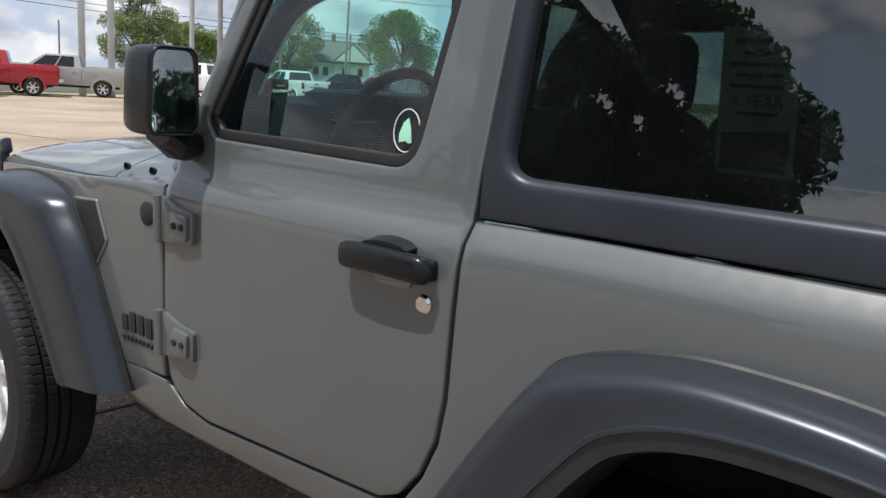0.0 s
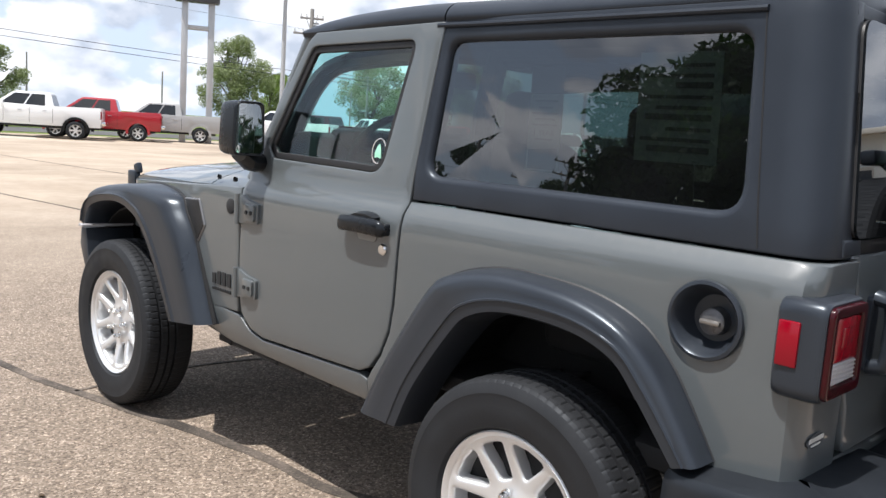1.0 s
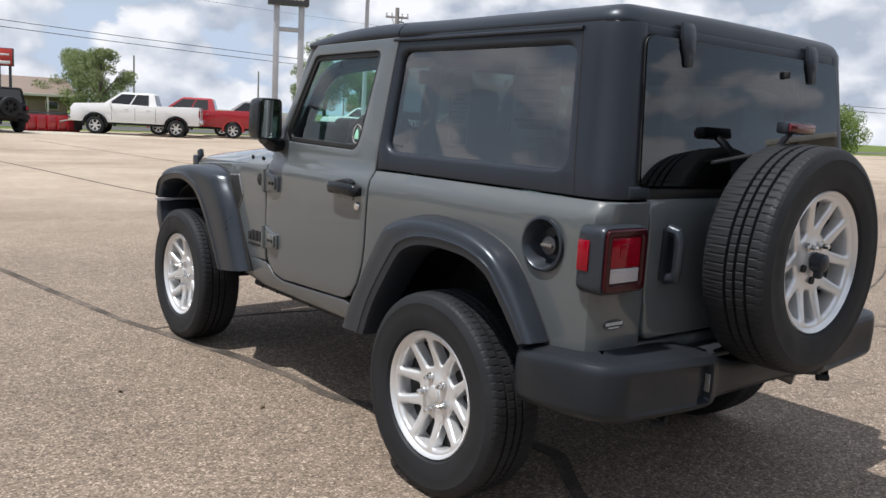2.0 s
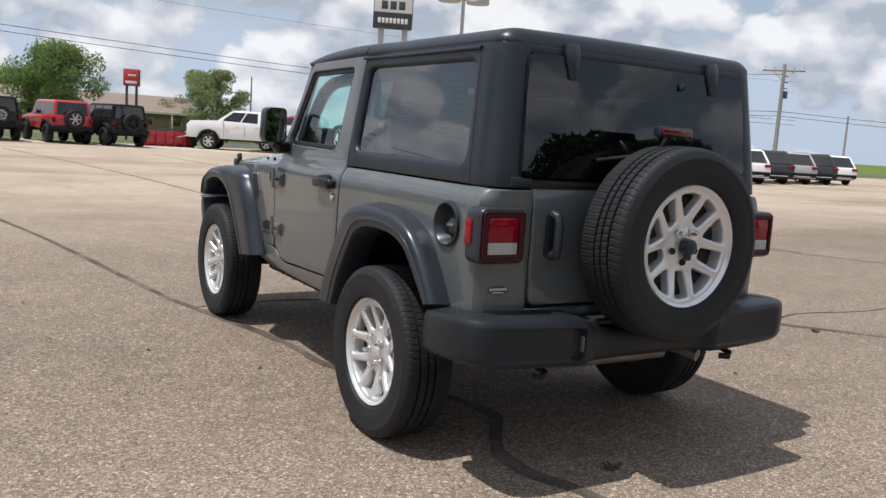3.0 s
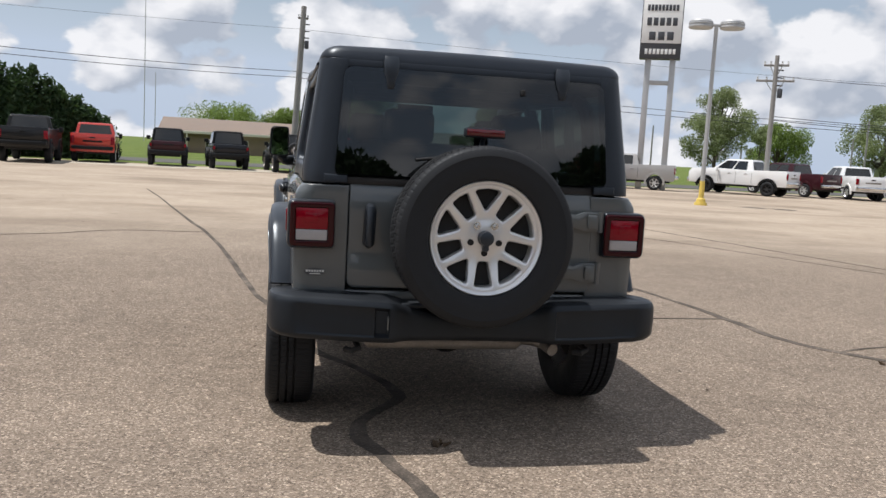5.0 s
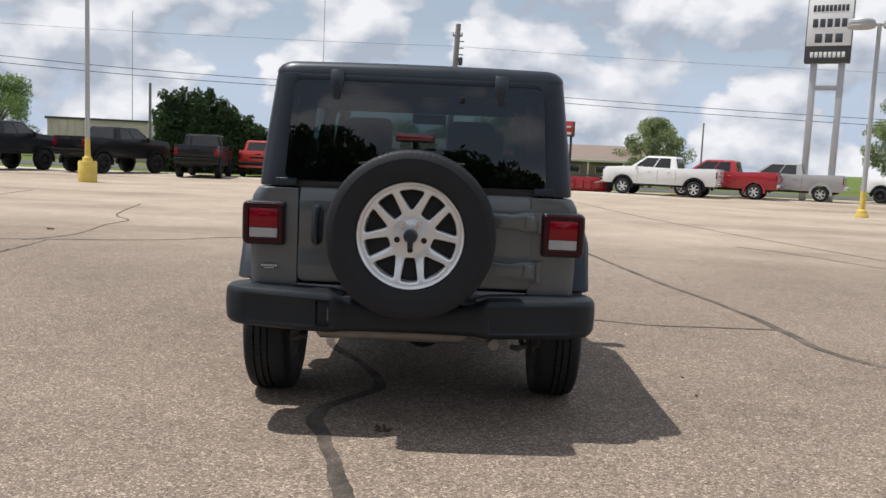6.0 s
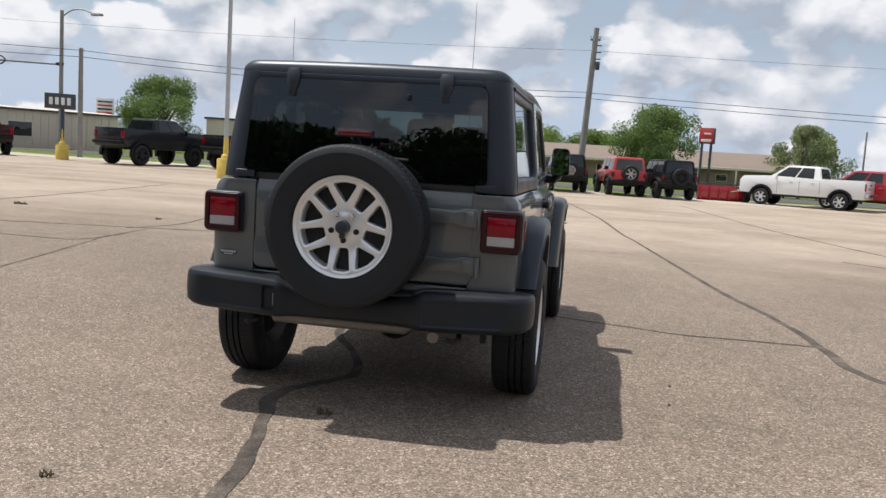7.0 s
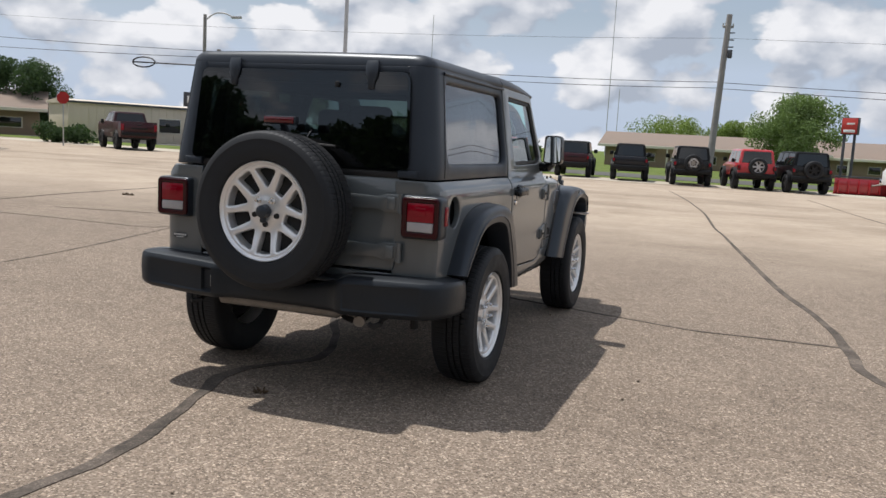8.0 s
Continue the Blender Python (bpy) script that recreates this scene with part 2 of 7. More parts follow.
def prism(poly, a, b, axis="x", bevel=0.0, seg=2, bm=None, taper=None):
    """A polygon pushed from a to b along an axis. poly: (y, z) for x, (x, z) for y, (x, y) for z. taper: scales the b end about the origin."""
    bm = bm or bmesh.new()
    put = {"x": lambda p, t: (t, p[0], p[1]), "y": lambda p, t: (p[0], t, p[1]), "z": lambda p, t: (p[0], p[1], t)}[axis]
    lo = [bm.verts.new(put(p, a)) for p in poly]
    hi = [bm.verts.new(put((p[0] * (taper or 1), p[1] * (taper or 1)), b)) for p in poly]
    n = len(poly)
    fs = [bm.faces.new(lo[::-1]), bm.faces.new(hi)]
    fs += [bm.faces.new((lo[i], lo[(i + 1) % n], hi[(i + 1) % n], hi[i])) for i in range(n)]
    if bevel:
        es = {e for f in fs for e in f.edges}
        bmesh.ops.recalc_face_normals(bm, faces=fs)
        bmesh.ops.bevel(bm, geom=list(es), offset=bevel, segments=seg, profile=0.5, affect="EDGES", clamp_overlap=True)
    return bm


def lathe(profile, seg=48, axis="x", bm=None, ripple=None, closed=False):
    """Turns (radius, along) points round an axis. ripple(i, k): adds to the radius at step i of profile point k."""
    bm = bm or bmesh.new()
    rings = []
    for i in range(seg):
        a = 2 * math.pi * i / seg
        ring = []
        for k, (r, x) in enumerate(profile):
            rr = r + (ripple(i, k) if ripple else 0)
            p = (x, rr * math.cos(a), rr * math.sin(a))
            if axis == "y":
                p = (p[1], p[0], p[2])
            elif axis == "z":
                p = (p[1], p[2], p[0])
            ring.append(bm.verts.new(p))
        rings.append(ring)
    n = len(profile)
    for i in range(seg):
        q, w = rings[i], rings[(i + 1) % seg]
        for k in range(n if closed else n - 1):
            bm.faces.new((q[k], q[(k + 1) % n], w[(k + 1) % n], w[k]))
    return bm


def loft(rings, bm=None, close=True, caps=True):
    """Skins rings of equally many points."""
    bm = bm or bmesh.new()
    vs = [[bm.verts.new(p) for p in r] for r in rings]
    n = len(rings[0])
    for a, b in zip(vs, vs[1:]):
        for k in range(n if close else n - 1):
            bm.faces.new((a[k], a[(k + 1) % n], b[(k + 1) % n], b[k]))
    if caps and close:
        bm.faces.new(vs[0][::-1])
        bm.faces.new(vs[-1])
    return bm


def tube(points, radius, seg=8, bm=None, caps=True, flat=1.0):
    """A round bar along points; radius may be a list."""
    pts = [Vector(p) for p in points]
    rs = radius if isinstance(radius, (list, tuple)) else [radius] * len(pts)
    rings = []
    side = None
    for i, p in enumerate(pts):
        d = (pts[min(i + 1, len(pts) - 1)] - pts[max(i - 1, 0)]).normalized()
        if side is None:
            side = d.orthogonal().normalized()
        side = (side - d * side.dot(d)).normalized()
        up2 = d.cross(side)
        rings.append([p + (side * math.cos(2 * math.pi * k / seg) + up2 * flat * math.sin(2 * math.pi * k / seg)) * rs[i] for k in range(seg)])
    return loft(rings, bm, True, caps)


def curve(points, n=8, closed=False):
    """A smooth line (Catmull-Rom) through points of any dimension."""
    p = [np.array(q, float) for q in points]
    m = len(p)
    out = []
    for i in range(m if closed else m - 1):
        g = (lambda j: p[j % m]) if closed else (lambda j: p[min(max(j, 0), m - 1)])
        a, b, c, d = g(i - 1), g(i), g(i + 1), g(i + 2)
        for k in range(n):
            t = k / n
            out.append(0.5 * (2 * b + (c - a) * t + (2 * a - 5 * b + 4 * c - d) * t * t + (3 * b - a - 3 * c + d) * t ** 3))
    if not closed:
        out.append(p[-1])
    return [tuple(q) for q in out]


def rounded(poly, radii, n=6):
    """A polygon with its corners rounded; radii: one for all or one each."""
    m = len(poly)
    rs = radii if isinstance(radii, (list, tuple)) else [radii] * m
    out = []
    for i in range(m):
        a, b, c = (Vector(poly[(i + j) % m]) for j in (-1, 0, 1))
        r = rs[i]
        if r <= 0:
            out.append(tuple(b))
            continue
        u, v = (a - b).normalized(), (c - b).normalized()
        ang = u.angle(v)
        cut = min(r / math.tan(ang / 2), (a - b).length * 0.48, (c - b).length * 0.48)
        s, e = b + u * cut, b + v * cut
        for k in range(n + 1):
            t = k / n
            out.append(tuple(s * (1 - t) ** 2 + b * 2 * t * (1 - t) + e * t * t))
    return out


def dense(loop, step):
    out = []
    m = len(loop)
    for i in range(m):
        a, b = Vector(loop[i]), Vector(loop[(i + 1) % m])
        k = max(1, int(math.ceil((b - a).length / step)))
        out += [tuple(a.lerp(b, j / k)) for j in range(k)]
    return out


def area(loop):
    return sum(a[0] * b[1] - b[0] * a[1] for a, b in zip(loop, loop[1:] + loop[:1])) / 2


def inset(loop, d):
    """Moves a loop to its left by d: inwards for an outline, outwards for a hole."""
    s = 1
    out = []
    m = len(loop)
    for i in range(m):
        a, b, c = (Vector(loop[(i + j) % m]) for j in (-1, 0, 1))
        u, v = (b - a), (c - b)
        if u.length < 1e-9 or v.length < 1e-9:
            out.append(tuple(b))
            continue
        u.normalize(), v.normalize()
        n1, n2 = Vector((-u.y, u.x)) * s, Vector((-v.y, v.x)) * s
        nn = n1 + n2
        if nn.length < 1e-6:
            nn = n1
        nn.normalize()
        out.append(tuple(b + nn * d / max(0.5, nn.dot(n1))))
    return out


def inside(p, loop):
    x, y = p
    c = False
    for (ax, ay), (bx, by) in zip(loop, loop[1:] + loop[:1]):
        if (ay > y) != (by > y) and x < (bx - ax) * (y - ay) / (by - ay) + ax:
            c = not c
    return c


def panel(outline, holes, fun, thick=0.02, step=0.05, r=0.006, bm=None, lines=(), r_hole=None, spots=()):
    """A sheet of metal: an outline with holes, bent by fun(u, v, depth), with rolled edges and a rim of that thickness."""
    bm = bm or bmesh.new()
    outline = outline if area(outline) > 0 else outline[::-1]
    holes = [h if area(h) < 0 else h[::-1] for h in holes]
    pts, deps, edges = [], [], []
    loops = []
    for h in [outline] + holes:
        lp = dense(h, step)
        s = len(pts)
        loops.append(lp)
        pts += lp
        deps += [r if len(loops) == 1 or r_hole is None else r_hole] * len(lp)
        edges += [(s + i, s + (i + 1) % len(lp)) for i in range(len(lp))]
    nb = len(pts)
    for i, lp in enumerate(loops):
        for d in (0.08, 0.3, 0.6, 1.0) if r > 0 else ():
            q = 1 - math.sqrt(1 - (1 - d) ** 2)
            ri = r if i == 0 or r_hole is None else r_hole
            ring = inset(lp, d * ri)
            s = len(pts)
            for p in ring:
                pts.append(p)
                deps.append(q * ri)
            edges += [(s + k, s + (k + 1) % len(ring)) for k in range(len(ring))]
    arr = np.array(pts[:nb])
    us, vs = [p[0] for p in outline], [p[1] for p in outline]
    g = step

    def add(u, v, room):
        if inside((u, v), loops[0]) and not any(inside((u, v), h) for h in loops[1:]):
            if np.min(np.hypot(arr[:, 0] - u, arr[:, 1] - v)) > max(room, max(r, r_hole or 0) * 1.5):
                pts.append((u, v))
                deps.append(0.0)
    for u, v in spots:
        add(u, v, 0.012)
    for v in lines:
        for u in np.arange(min(us) + g / 2, max(us), g):
            add(u, v, 0.012)
    u = min(us) + g / 2
    while u < max(us):
        v = min(vs) + g / 2
        while v < max(vs):
            if not any(abs(v - q) < g * 0.4 for q in lines):
                add(u, v, g * 0.5)
            v += g
        u += g
    co, _, fs, ov, _, _ = delaunay_2d_cdt([Vector(p) for p in pts], edges, [], 0, 1e-6)
    keep = []
    for f in fs:
        c = sum((Vector(co[i]) for i in f), Vector((0, 0))) / len(f)
        if inside(c, loops[0]) and not any(inside(c, h) for h in loops[1:]):
            keep.append(f)
    fs = keep
    dep = [min(deps[j] for j in o) if o else 0.3 * r for o in ov]
    vv = [bm.verts.new(fun(c[0], c[1], d)) for c, d in zip(co, dep)]
    made = []
    for f in fs:
        try:
            made.append(bm.faces.new([vv[i] for i in f]))
        except ValueError:
            pass
    rim = [e for f in made for e in f.edges if len(e.link_faces) == 1]
    ends = {v for e in rim for v in e.verts}
    deeper = {}
    where = {v: (c, d) for v, c, d in zip(vv, co, dep)}
    for v in ends:
        c, d = where[v]
        deeper[v] = bm.verts.new(fun(c[0], c[1], d + thick))
    for e in set(rim):
        a, b = e.verts
        try:
            bm.faces.new((a, b, deeper[b], deeper[a]))
        except ValueError:
            pass
    loose = [v for v in vv if not v.link_faces]
    bmesh.ops.delete(bm, geom=loose, context="VERTS")
    return bm


def flip(bm):
    """The mirror image, left for right."""
    for v in bm.verts:
        v.co.x = -v.co.x
    bmesh.ops.reverse_faces(bm, faces=bm.faces)
    return bm


def mirrored(ob, parent, name=None):
    """The same part for the other side."""
    bm = bmesh.new()
    bm.from_mesh(ob.data)
    flip(bm)
    me = bpy.data.meshes.new(name or ob.name)
    bm.to_mesh(me)
    bm.free()
    o = finish((name or ob.name).split(".")[0], me, ob.data.materials[0], parent, ob.get("label", ""))
    return o


def smooth01(x, a, b):
    t = min(1, max(0, (x - a) / (b - a)))
    return t * t * (3 - 2 * t)


# ---- the off-roader ----
REAR_AXLE, FRONT_AXLE, HUB_X, HUB_Z, REAR_HUB_Z, TYRE_R = 0.735, 3.215, 0.925, 0.384, 0.362, 0.395
WZ = [0.40, 0.47, 0.52, 0.60, 0.80, 1.00, 1.085, 1.105, 1.120, 1.135, 1.147, 1.155, 1.20, 1.24, 1.70, 1.85]
WX = [0.760, 0.785, 0.803, 0.813, 0.820, 0.820, 0.818, 0.814, 0.807, 0.797, 0.787, 0.783, 0.781, 0.779, 0.722, 0.704]
SHOULDER = (1.085, 1.105, 1.120, 1.135, 1.147)


def half_width(y, z):
    w = float(np.interp(z, WZ, WX))
    w += 0.020 * smooth01(y, 1.0, 1.35)
    w -= 0.17 * max(0.0, y - 2.62) / 0.95
    return w


def rear_plane(z):
    return 0.035 + max(0.0, z - 1.15) * 0.10


def wrap(R, seam=lambda z: 0.575, end=-0.22):
    """Maps (u, z): u runs forwards along the side, and below u = R goes on round the rear corner of radius R, to a seam at u = end."""
    def fun(u, z, d):
        yr = rear_plane(z)
        w = half_width(max(u, 0.1), z)
        if u >= R:
            return Vector((-(w - d), yr + u, z))
        arc = R * math.pi / 2
        if u > R - arc:
            a = (R - u) / R
            return Vector((-(w - R + (R - d) * math.cos(a)), yr + R - (R - d) * math.sin(a), z))
        t = (R - arc - u) / (R - arc - end)
        return Vector((-(w - R) + (w - R - seam(z)) * t, yr + d, z))
    return fun


def side(off=0.0):
    return lambda u, z, d: Vector((-(half_width(u, z) + off - d), u, z))


def rear_sheet(off=0.0):
    return lambda x, z, d: Vector((x, rear_plane(z) - off + d, z))


jeep = thing("off_road_suv", pose(0, 0, 0), "dark grey two-door off-road suv with black hardtop, parked on worn asphalt", "suv")

# rear quarter panels, wrapping round to the tailgate
R1 = 0.055
arch = [(1.30, 0.47), (1.22, 0.64), (1.04, 0.875), (0.94, 0.93), (0.78, 0.955), (0.60, 0.95), (0.45, 0.90), (0.36, 0.80), (0.27, 0.62)]
y0 = -(0.035)
qp = [(-0.22, 1.153), (-0.22, 0.62), (0.235, 0.62)] + [(u + y0, z) for u, z in arch[::-1][1:]] + [(1.235, 0.480), (1.398, 0.470), (1.398, 0.548)]
qp += [(1.377, 0.580), (1.327, 0.648), (1.291, 0.730), (1.275, 0.82), (1.269, 1.0), (1.264, 1.153)]
body = part("quarter_panel", panel(qp, [[(0.233 + 0.080 * math.cos(k * math.pi / 16), 0.992 + 0.080 * math.sin(k * math.pi / 16)) for k in range(32)]], wrap(R1), 0.025, 0.045, 0.006, lines=SHOULDER), GREY_PAINT, jeep)
mirrored(body, jeep)

# what shows in the gaps: the dark inner shell
well = [(0.10, 0.50), (0.10, 1.12), (1.30, 1.12), (1.36, 1.05), (2.20, 1.05), (2.20, 0.52), (1.40, 0.52), (1.30, 0.60), (1.18, 0.86), (0.9, 0.93), (0.5, 0.93), (0.3, 0.80), (0.26, 0.58)]
part("inner_side", prism(well, -0.765, -0.70, "x"), DARK, jeep)
part("inner_side", prism(well, 0.70, 0.765, "x"), DARK, jeep)
part("floor_pan", box((0, 1.25, 0.60), (1.50, 2.36, 0.06), 0.01), DARK, jeep)
part("inner_back", box((0, 0.10, 0.88), (1.40, 0.05, 0.5), 0.01), DARK, jeep)
part("bulkhead", box((0, 2.28, 0.86), (1.42, 0.05, 0.52), 0.01), DARK, jeep)

# feet of the hardtop beside the tailgate
cp = part("hardtop_foot", panel([(-0.690, 1.164), (-0.585, 1.164), (-0.585, 1.202), (-0.690, 1.202)], [], rear_sheet(0.004), 0.025, 0.05, 0.006), BLACK_TOP, jeep)
mirrored(cp, jeep)

# rear cross panel below the tailgate
part("rear_sill", box((0, 0.07, 0.64), (1.5, 0.06, 0.075), 0.012), GREY_PAINT, jeep)

# sill under the doors
sill = [(1.437, 0.462), (1.437, 0.545), (1.475, 0.558), (2.065, 0.536), (2.160, 0.556), (2.225, 0.605), (2.50, 0.62), (2.50, 0.50), (2.30, 0.470)]
s1 = part("rocker_sill", panel(sill, [], side(-0.004), 0.03, 0.05, 0.006), GREY_PAINT, jeep)
mirrored(s1, jeep)
rail = bmesh.new()
box((-0.745, 1.88, 0.452), (0.05, 1.20, 0.032), 0.010, bm=rail)
for i in range(7):
    box((-0.770, 1.36 + 0.17 * i, 0.447), (0.010, 0.020, 0.020), 0.004, 1, bm=rail)
rl = part("rock_rail", rail, DARK, jeep, "black sill rail with bolts")
mirrored(rl, jeep)


# doors
def door_parts():
    o = [(1.303, 1.150), (1.312, 1.0), (1.318, 0.82), (1.332, 0.735), (1.368, 0.655), (1.420, 0.592), (1.475, 0.567), (2.06, 0.546), (2.145, 0.565), (2.205, 0.62), (2.222, 0.70), (2.222, 1.20), (2.19, 1.262), (1.955, 1.668), (1.915, 1.700), (1.262, 1.712)]
    o = rounded(o, [0, 0, 0, 0.02, 0.03, 0.04, 0.05, 0.06, 0.05, 0.05, 0.04, 0.03, 0.03, 0.03, 0.02, 0.012], 3)
    win = rounded([(1.455, 1.228), (2.075, 1.236), (2.118, 1.278), (1.925, 1.650), (1.372, 1.660)], [0.075, 0.04, 0.03, 0.05, 0.035], 6)
    skin = part("door", panel(o, [win], side(), 0.03, 0.045, 0.006, lines=SHOULDER), GREY_PAINT, jeep, "grey door with glass window and exposed hinges")
    pane = inset(win if area(win) > 0 else win[::-1], 0.024)
    part("window_seal", panel(win, [pane], side(-0.010), 0.012, 0.05, 0.004), SEAL, skin)
    g = part("window_pane", panel(inset(win if area(win) > 0 else win[::-1], 0.022), [], side(-0.017), 0.005, 0.3, 0.0), DOOR_GLASS, skin, "clear green-tinted glass", 1)
    # grab handle with its hollow, and the lock
    w = half_width(1.52, 1.05)
    hb = bmesh.new()
    ring = []
    for i in range(19):
        t = i / 18
        y = 1.340 + 0.236 * t
        k = max(0.0, min(1.0, 14 * t, 14 * (1 - t))) ** 0.5
        zc = 1.058 + 0.006 * math.sin(math.pi * t)
        xc = half_width(y, zc) + 0.012 + 0.022 * math.sin(math.pi * (0.12 + 0.76 * t)) ** 0.5
        ring.append([(-(xc + 0.017 * k * math.copysign(abs(math.cos(q)) ** 0.75, math.cos(q))), y, zc + 0.0265 * k * math.copysign(abs(math.sin(q)) ** 0.75, math.sin(q))) for q in (2 * math.pi * h / 16 for h in range(16))])
    loft(ring, hb)
    for ye in (1.365, 1.552):
        box((-(half_width(ye, 1.06) + 0.006), ye, 1.058), (0.03, 0.036, 0.040), 0.008, bm=hb)
    part("door_handle", hb, GLOSS_BLACK, skin, "black grab handle", angle=50)
    hump = bmesh.new()
    ring = []
    for i in range(9):
        t = i / 8
        y = 1.400 + 0.115 * t
        h = 0.013 * math.sin(math.pi * t) ** 0.6
        ring.append([(-(half_width(y, 1.08)) + 0.01, y, 1.085), (-(half_width(y, 1.09)) - 0.030, y, 1.088), (-(half_width(y, 1.09)) - 0.030, y, 1.090 + h * 0.7), (-(half_width(y, 1.1)) - 0.008, y, 1.093 + h), (-(half_width(y, 1.1)) + 0.01, y, 1.093 + h)])
    loft(ring, hump)
    part("handle_guard", hump, GLOSS_BLACK, skin)
    cup = bmesh.new()
    prism(rounded([(1.395, 1.052), (1.412, 1.012), (1.495, 1.012), (1.512, 1.052)], 0.012), -(w + 0.004), -(w - 0.01), "x", bm=cup)
    part("handle_cup", cup, HANDLE_CUP, skin)
    lk = lathe([(0.0, -0.012), (0.014, -0.012), (0.0185, -0.007), (0.0185, 0.01)], 20, "x")
    for v in lk.verts:
        v.co += Vector((-(half_width(1.385, 1.0) - 0.002), 1.372, 0.993))
    part("lock", lk, CHROME, skin, "round bright key lock")
    # two exposed hinges
    for z in (0.735, 1.025):
        h = bmesh.new()
        hw = half_width(2.2, z) + 0.001
        prism(rounded([(2.085, z - 0.042), (2.085, z + 0.034), (2.150, z + 0.042), (2.205, z + 0.060), (2.246, z + 0.060), (2.246, z - 0.052), (2.225, z - 0.052), (2.150, z - 0.045)], 0.012, 3), -(hw + 0.011), -(hw - 0.02), "x", 0.005, 2, bm=h)
        prism(rounded([(2.098, z - 0.033), (2.098, z + 0.028), (2.165, z + 0.032), (2.165, z - 0.036)], 0.01, 3), -(hw + 0.021), -(hw), "x", 0.006, 2, bm=h)
        tube([(-(hw + 0.010), 2.228, z - 0.055), (-(hw + 0.010), 2.228, z + 0.062)], 0.013, 10, bm=h)
        part("hinge", h, GREY_PAINT, skin)
        for q in (-0.012, 0.012):
            b = lathe([(0.0, -0.006), (0.008, -0.006), (0.009, 0.006)], 10, "x")
            for v in b.verts:
                v.co += Vector((-(hw + 0.019), 2.132 + q * 1.3, z - 0.002))
            part("bolt", b, DARK, skin)
    return skin


door_l = door_parts()


def mirror_tree(ob, parent):
    o = mirrored(ob, parent)
    o.visible_shadow = ob.visible_shadow
    for c in list(ob.children):
        k = mirrored(c, o)
        k.visible_shadow = c.visible_shadow
    return o


door_r = mirror_tree(door_l, jeep)


# wing mirrors
def wing_mirror():
    shell = bmesh.new()
    cx, cy, cz = -0.898, 2.149, 1.340
    face = rounded([(-0.068, -0.100), (0.068, -0.100), (0.064, 0.101), (-0.060, 0.101)], [0.030, 0.028, 0.028, 0.034], 5)
    rings = []
    for t, s in ((-0.030, 0.83), (-0.062, 0.86), (-0.066, 0.93), (-0.062, 0.985), (-0.050, 1.0), (0.0, 1.0), (0.030, 0.97), (0.052, 0.88), (0.062, 0.70)):
        rings.append([(cx + p[0] * s, cy + t + 0.02 * p[0], cz + p[1] * (s + 1) / 2) for p in face])
    loft(rings, shell)
    m = part("wing_mirror", shell, GLOSS_BLACK, jeep, "black square wing mirror")
    gl = bmesh.new()
    f2 = [(p[0] * 0.86, p[1] * 0.90) for p in face]
    tilt = lambda p, o: (cx + p[0], cy - 0.048 - o - 0.14 * p[0] + 0.075 * p[1], cz + p[1])
    loft([[tilt(p, -0.02) for p in f2], [tilt(p, 0.003) for p in f2]], gl)
    part("mirror_glass", gl, MIRROR, m)
    arm = bmesh.new()
    rings = []
    for x, y, z, a, b in ((-0.78, 2.17, 1.215, 0.05, 0.035), (-0.84, 2.15, 1.212, 0.055, 0.035), (-0.87, 2.14, 1.218, 0.058, 0.035), (-0.905, 2.145, 1.246, 0.055, 0.03)):
        rings.append([(x, y + a * math.cos(k * math.pi / 5), z + b * math.sin(k * math.pi / 5)) for k in range(10)])
    loft(rings, arm)
    part("mirror_arm", arm, GLOSS_BLACK, m)
    return m


far_mirror = mirror_tree(wing_mirror(), jeep)
for c in far_mirror.children:
    if c.name.startswith("mirror_glass"):
        # the passenger's glass is turned further in
        c.matrix_basis = pose(0.898, 2.10, 0) @ Matrix.Rotation(radians(-7), 4, "Z") @ pose(-0.898, -2.10, 0)

# front fenders, cowl and hood
fo = [(2.232, 0.615), (2.232, 1.112), (2.42, 1.104), (3.46, 1.040), (3.46, 0.80), (2.95, 0.80), (2.55, 0.60)]
fend = part("fender", panel(fo, [], side(-0.002), 0.03, 0.05, 0.006), GREY_PAINT, jeep)
mirrored(fend, jeep)


def hood_z(y, s):
    """Height of the hood: s from 0 in the middle to 1 at its edge."""
    mid = 1.232 - 0.125 * ((y - 2.28) / 1.3) ** 1.4 if y > 2.28 else 1.232
    rim = 1.110 - 0.052 * (y - 2.28) / 1.3
    return rim + (mid - rim) * (1 - s ** 2.6) ** 0.8


def hood_piece(name, ya, yb, n):
    bm = bmesh.new()
    grid = []
    for i in range(n + 1):
        y = ya + (yb - ya) * i / n
        w = half_width(y, 1.10) - 0.012
        row = []
        for k in range(-14, 15):
            s = abs(k) / 14
            s2 = 1 - (1 - s) ** 1.6
            drop = 0.06 * smooth01(y, 3.40, 3.56) ** 2
            row.append(bm.verts.new((w * s2 * (1 if k > 0 else -1), y, hood_z(y, s2) - drop)))
        grid.append(row)
    for a, b in zip(grid, grid[1:]):
        for k in range(28):
            bm.faces.new((a[k], a[k + 1], b[k + 1], b[k]))
    ex = bmesh.ops.extrude_edge_only(bm, edges=[e for e in bm.edges if len(e.link_faces) == 1])
    for v in verts_of(ex["geom"]):
        v.co.z -= 0.03
        v.co.x *= 0.985
    return part(name, bm, GREY_PAINT, jeep, angle=50)


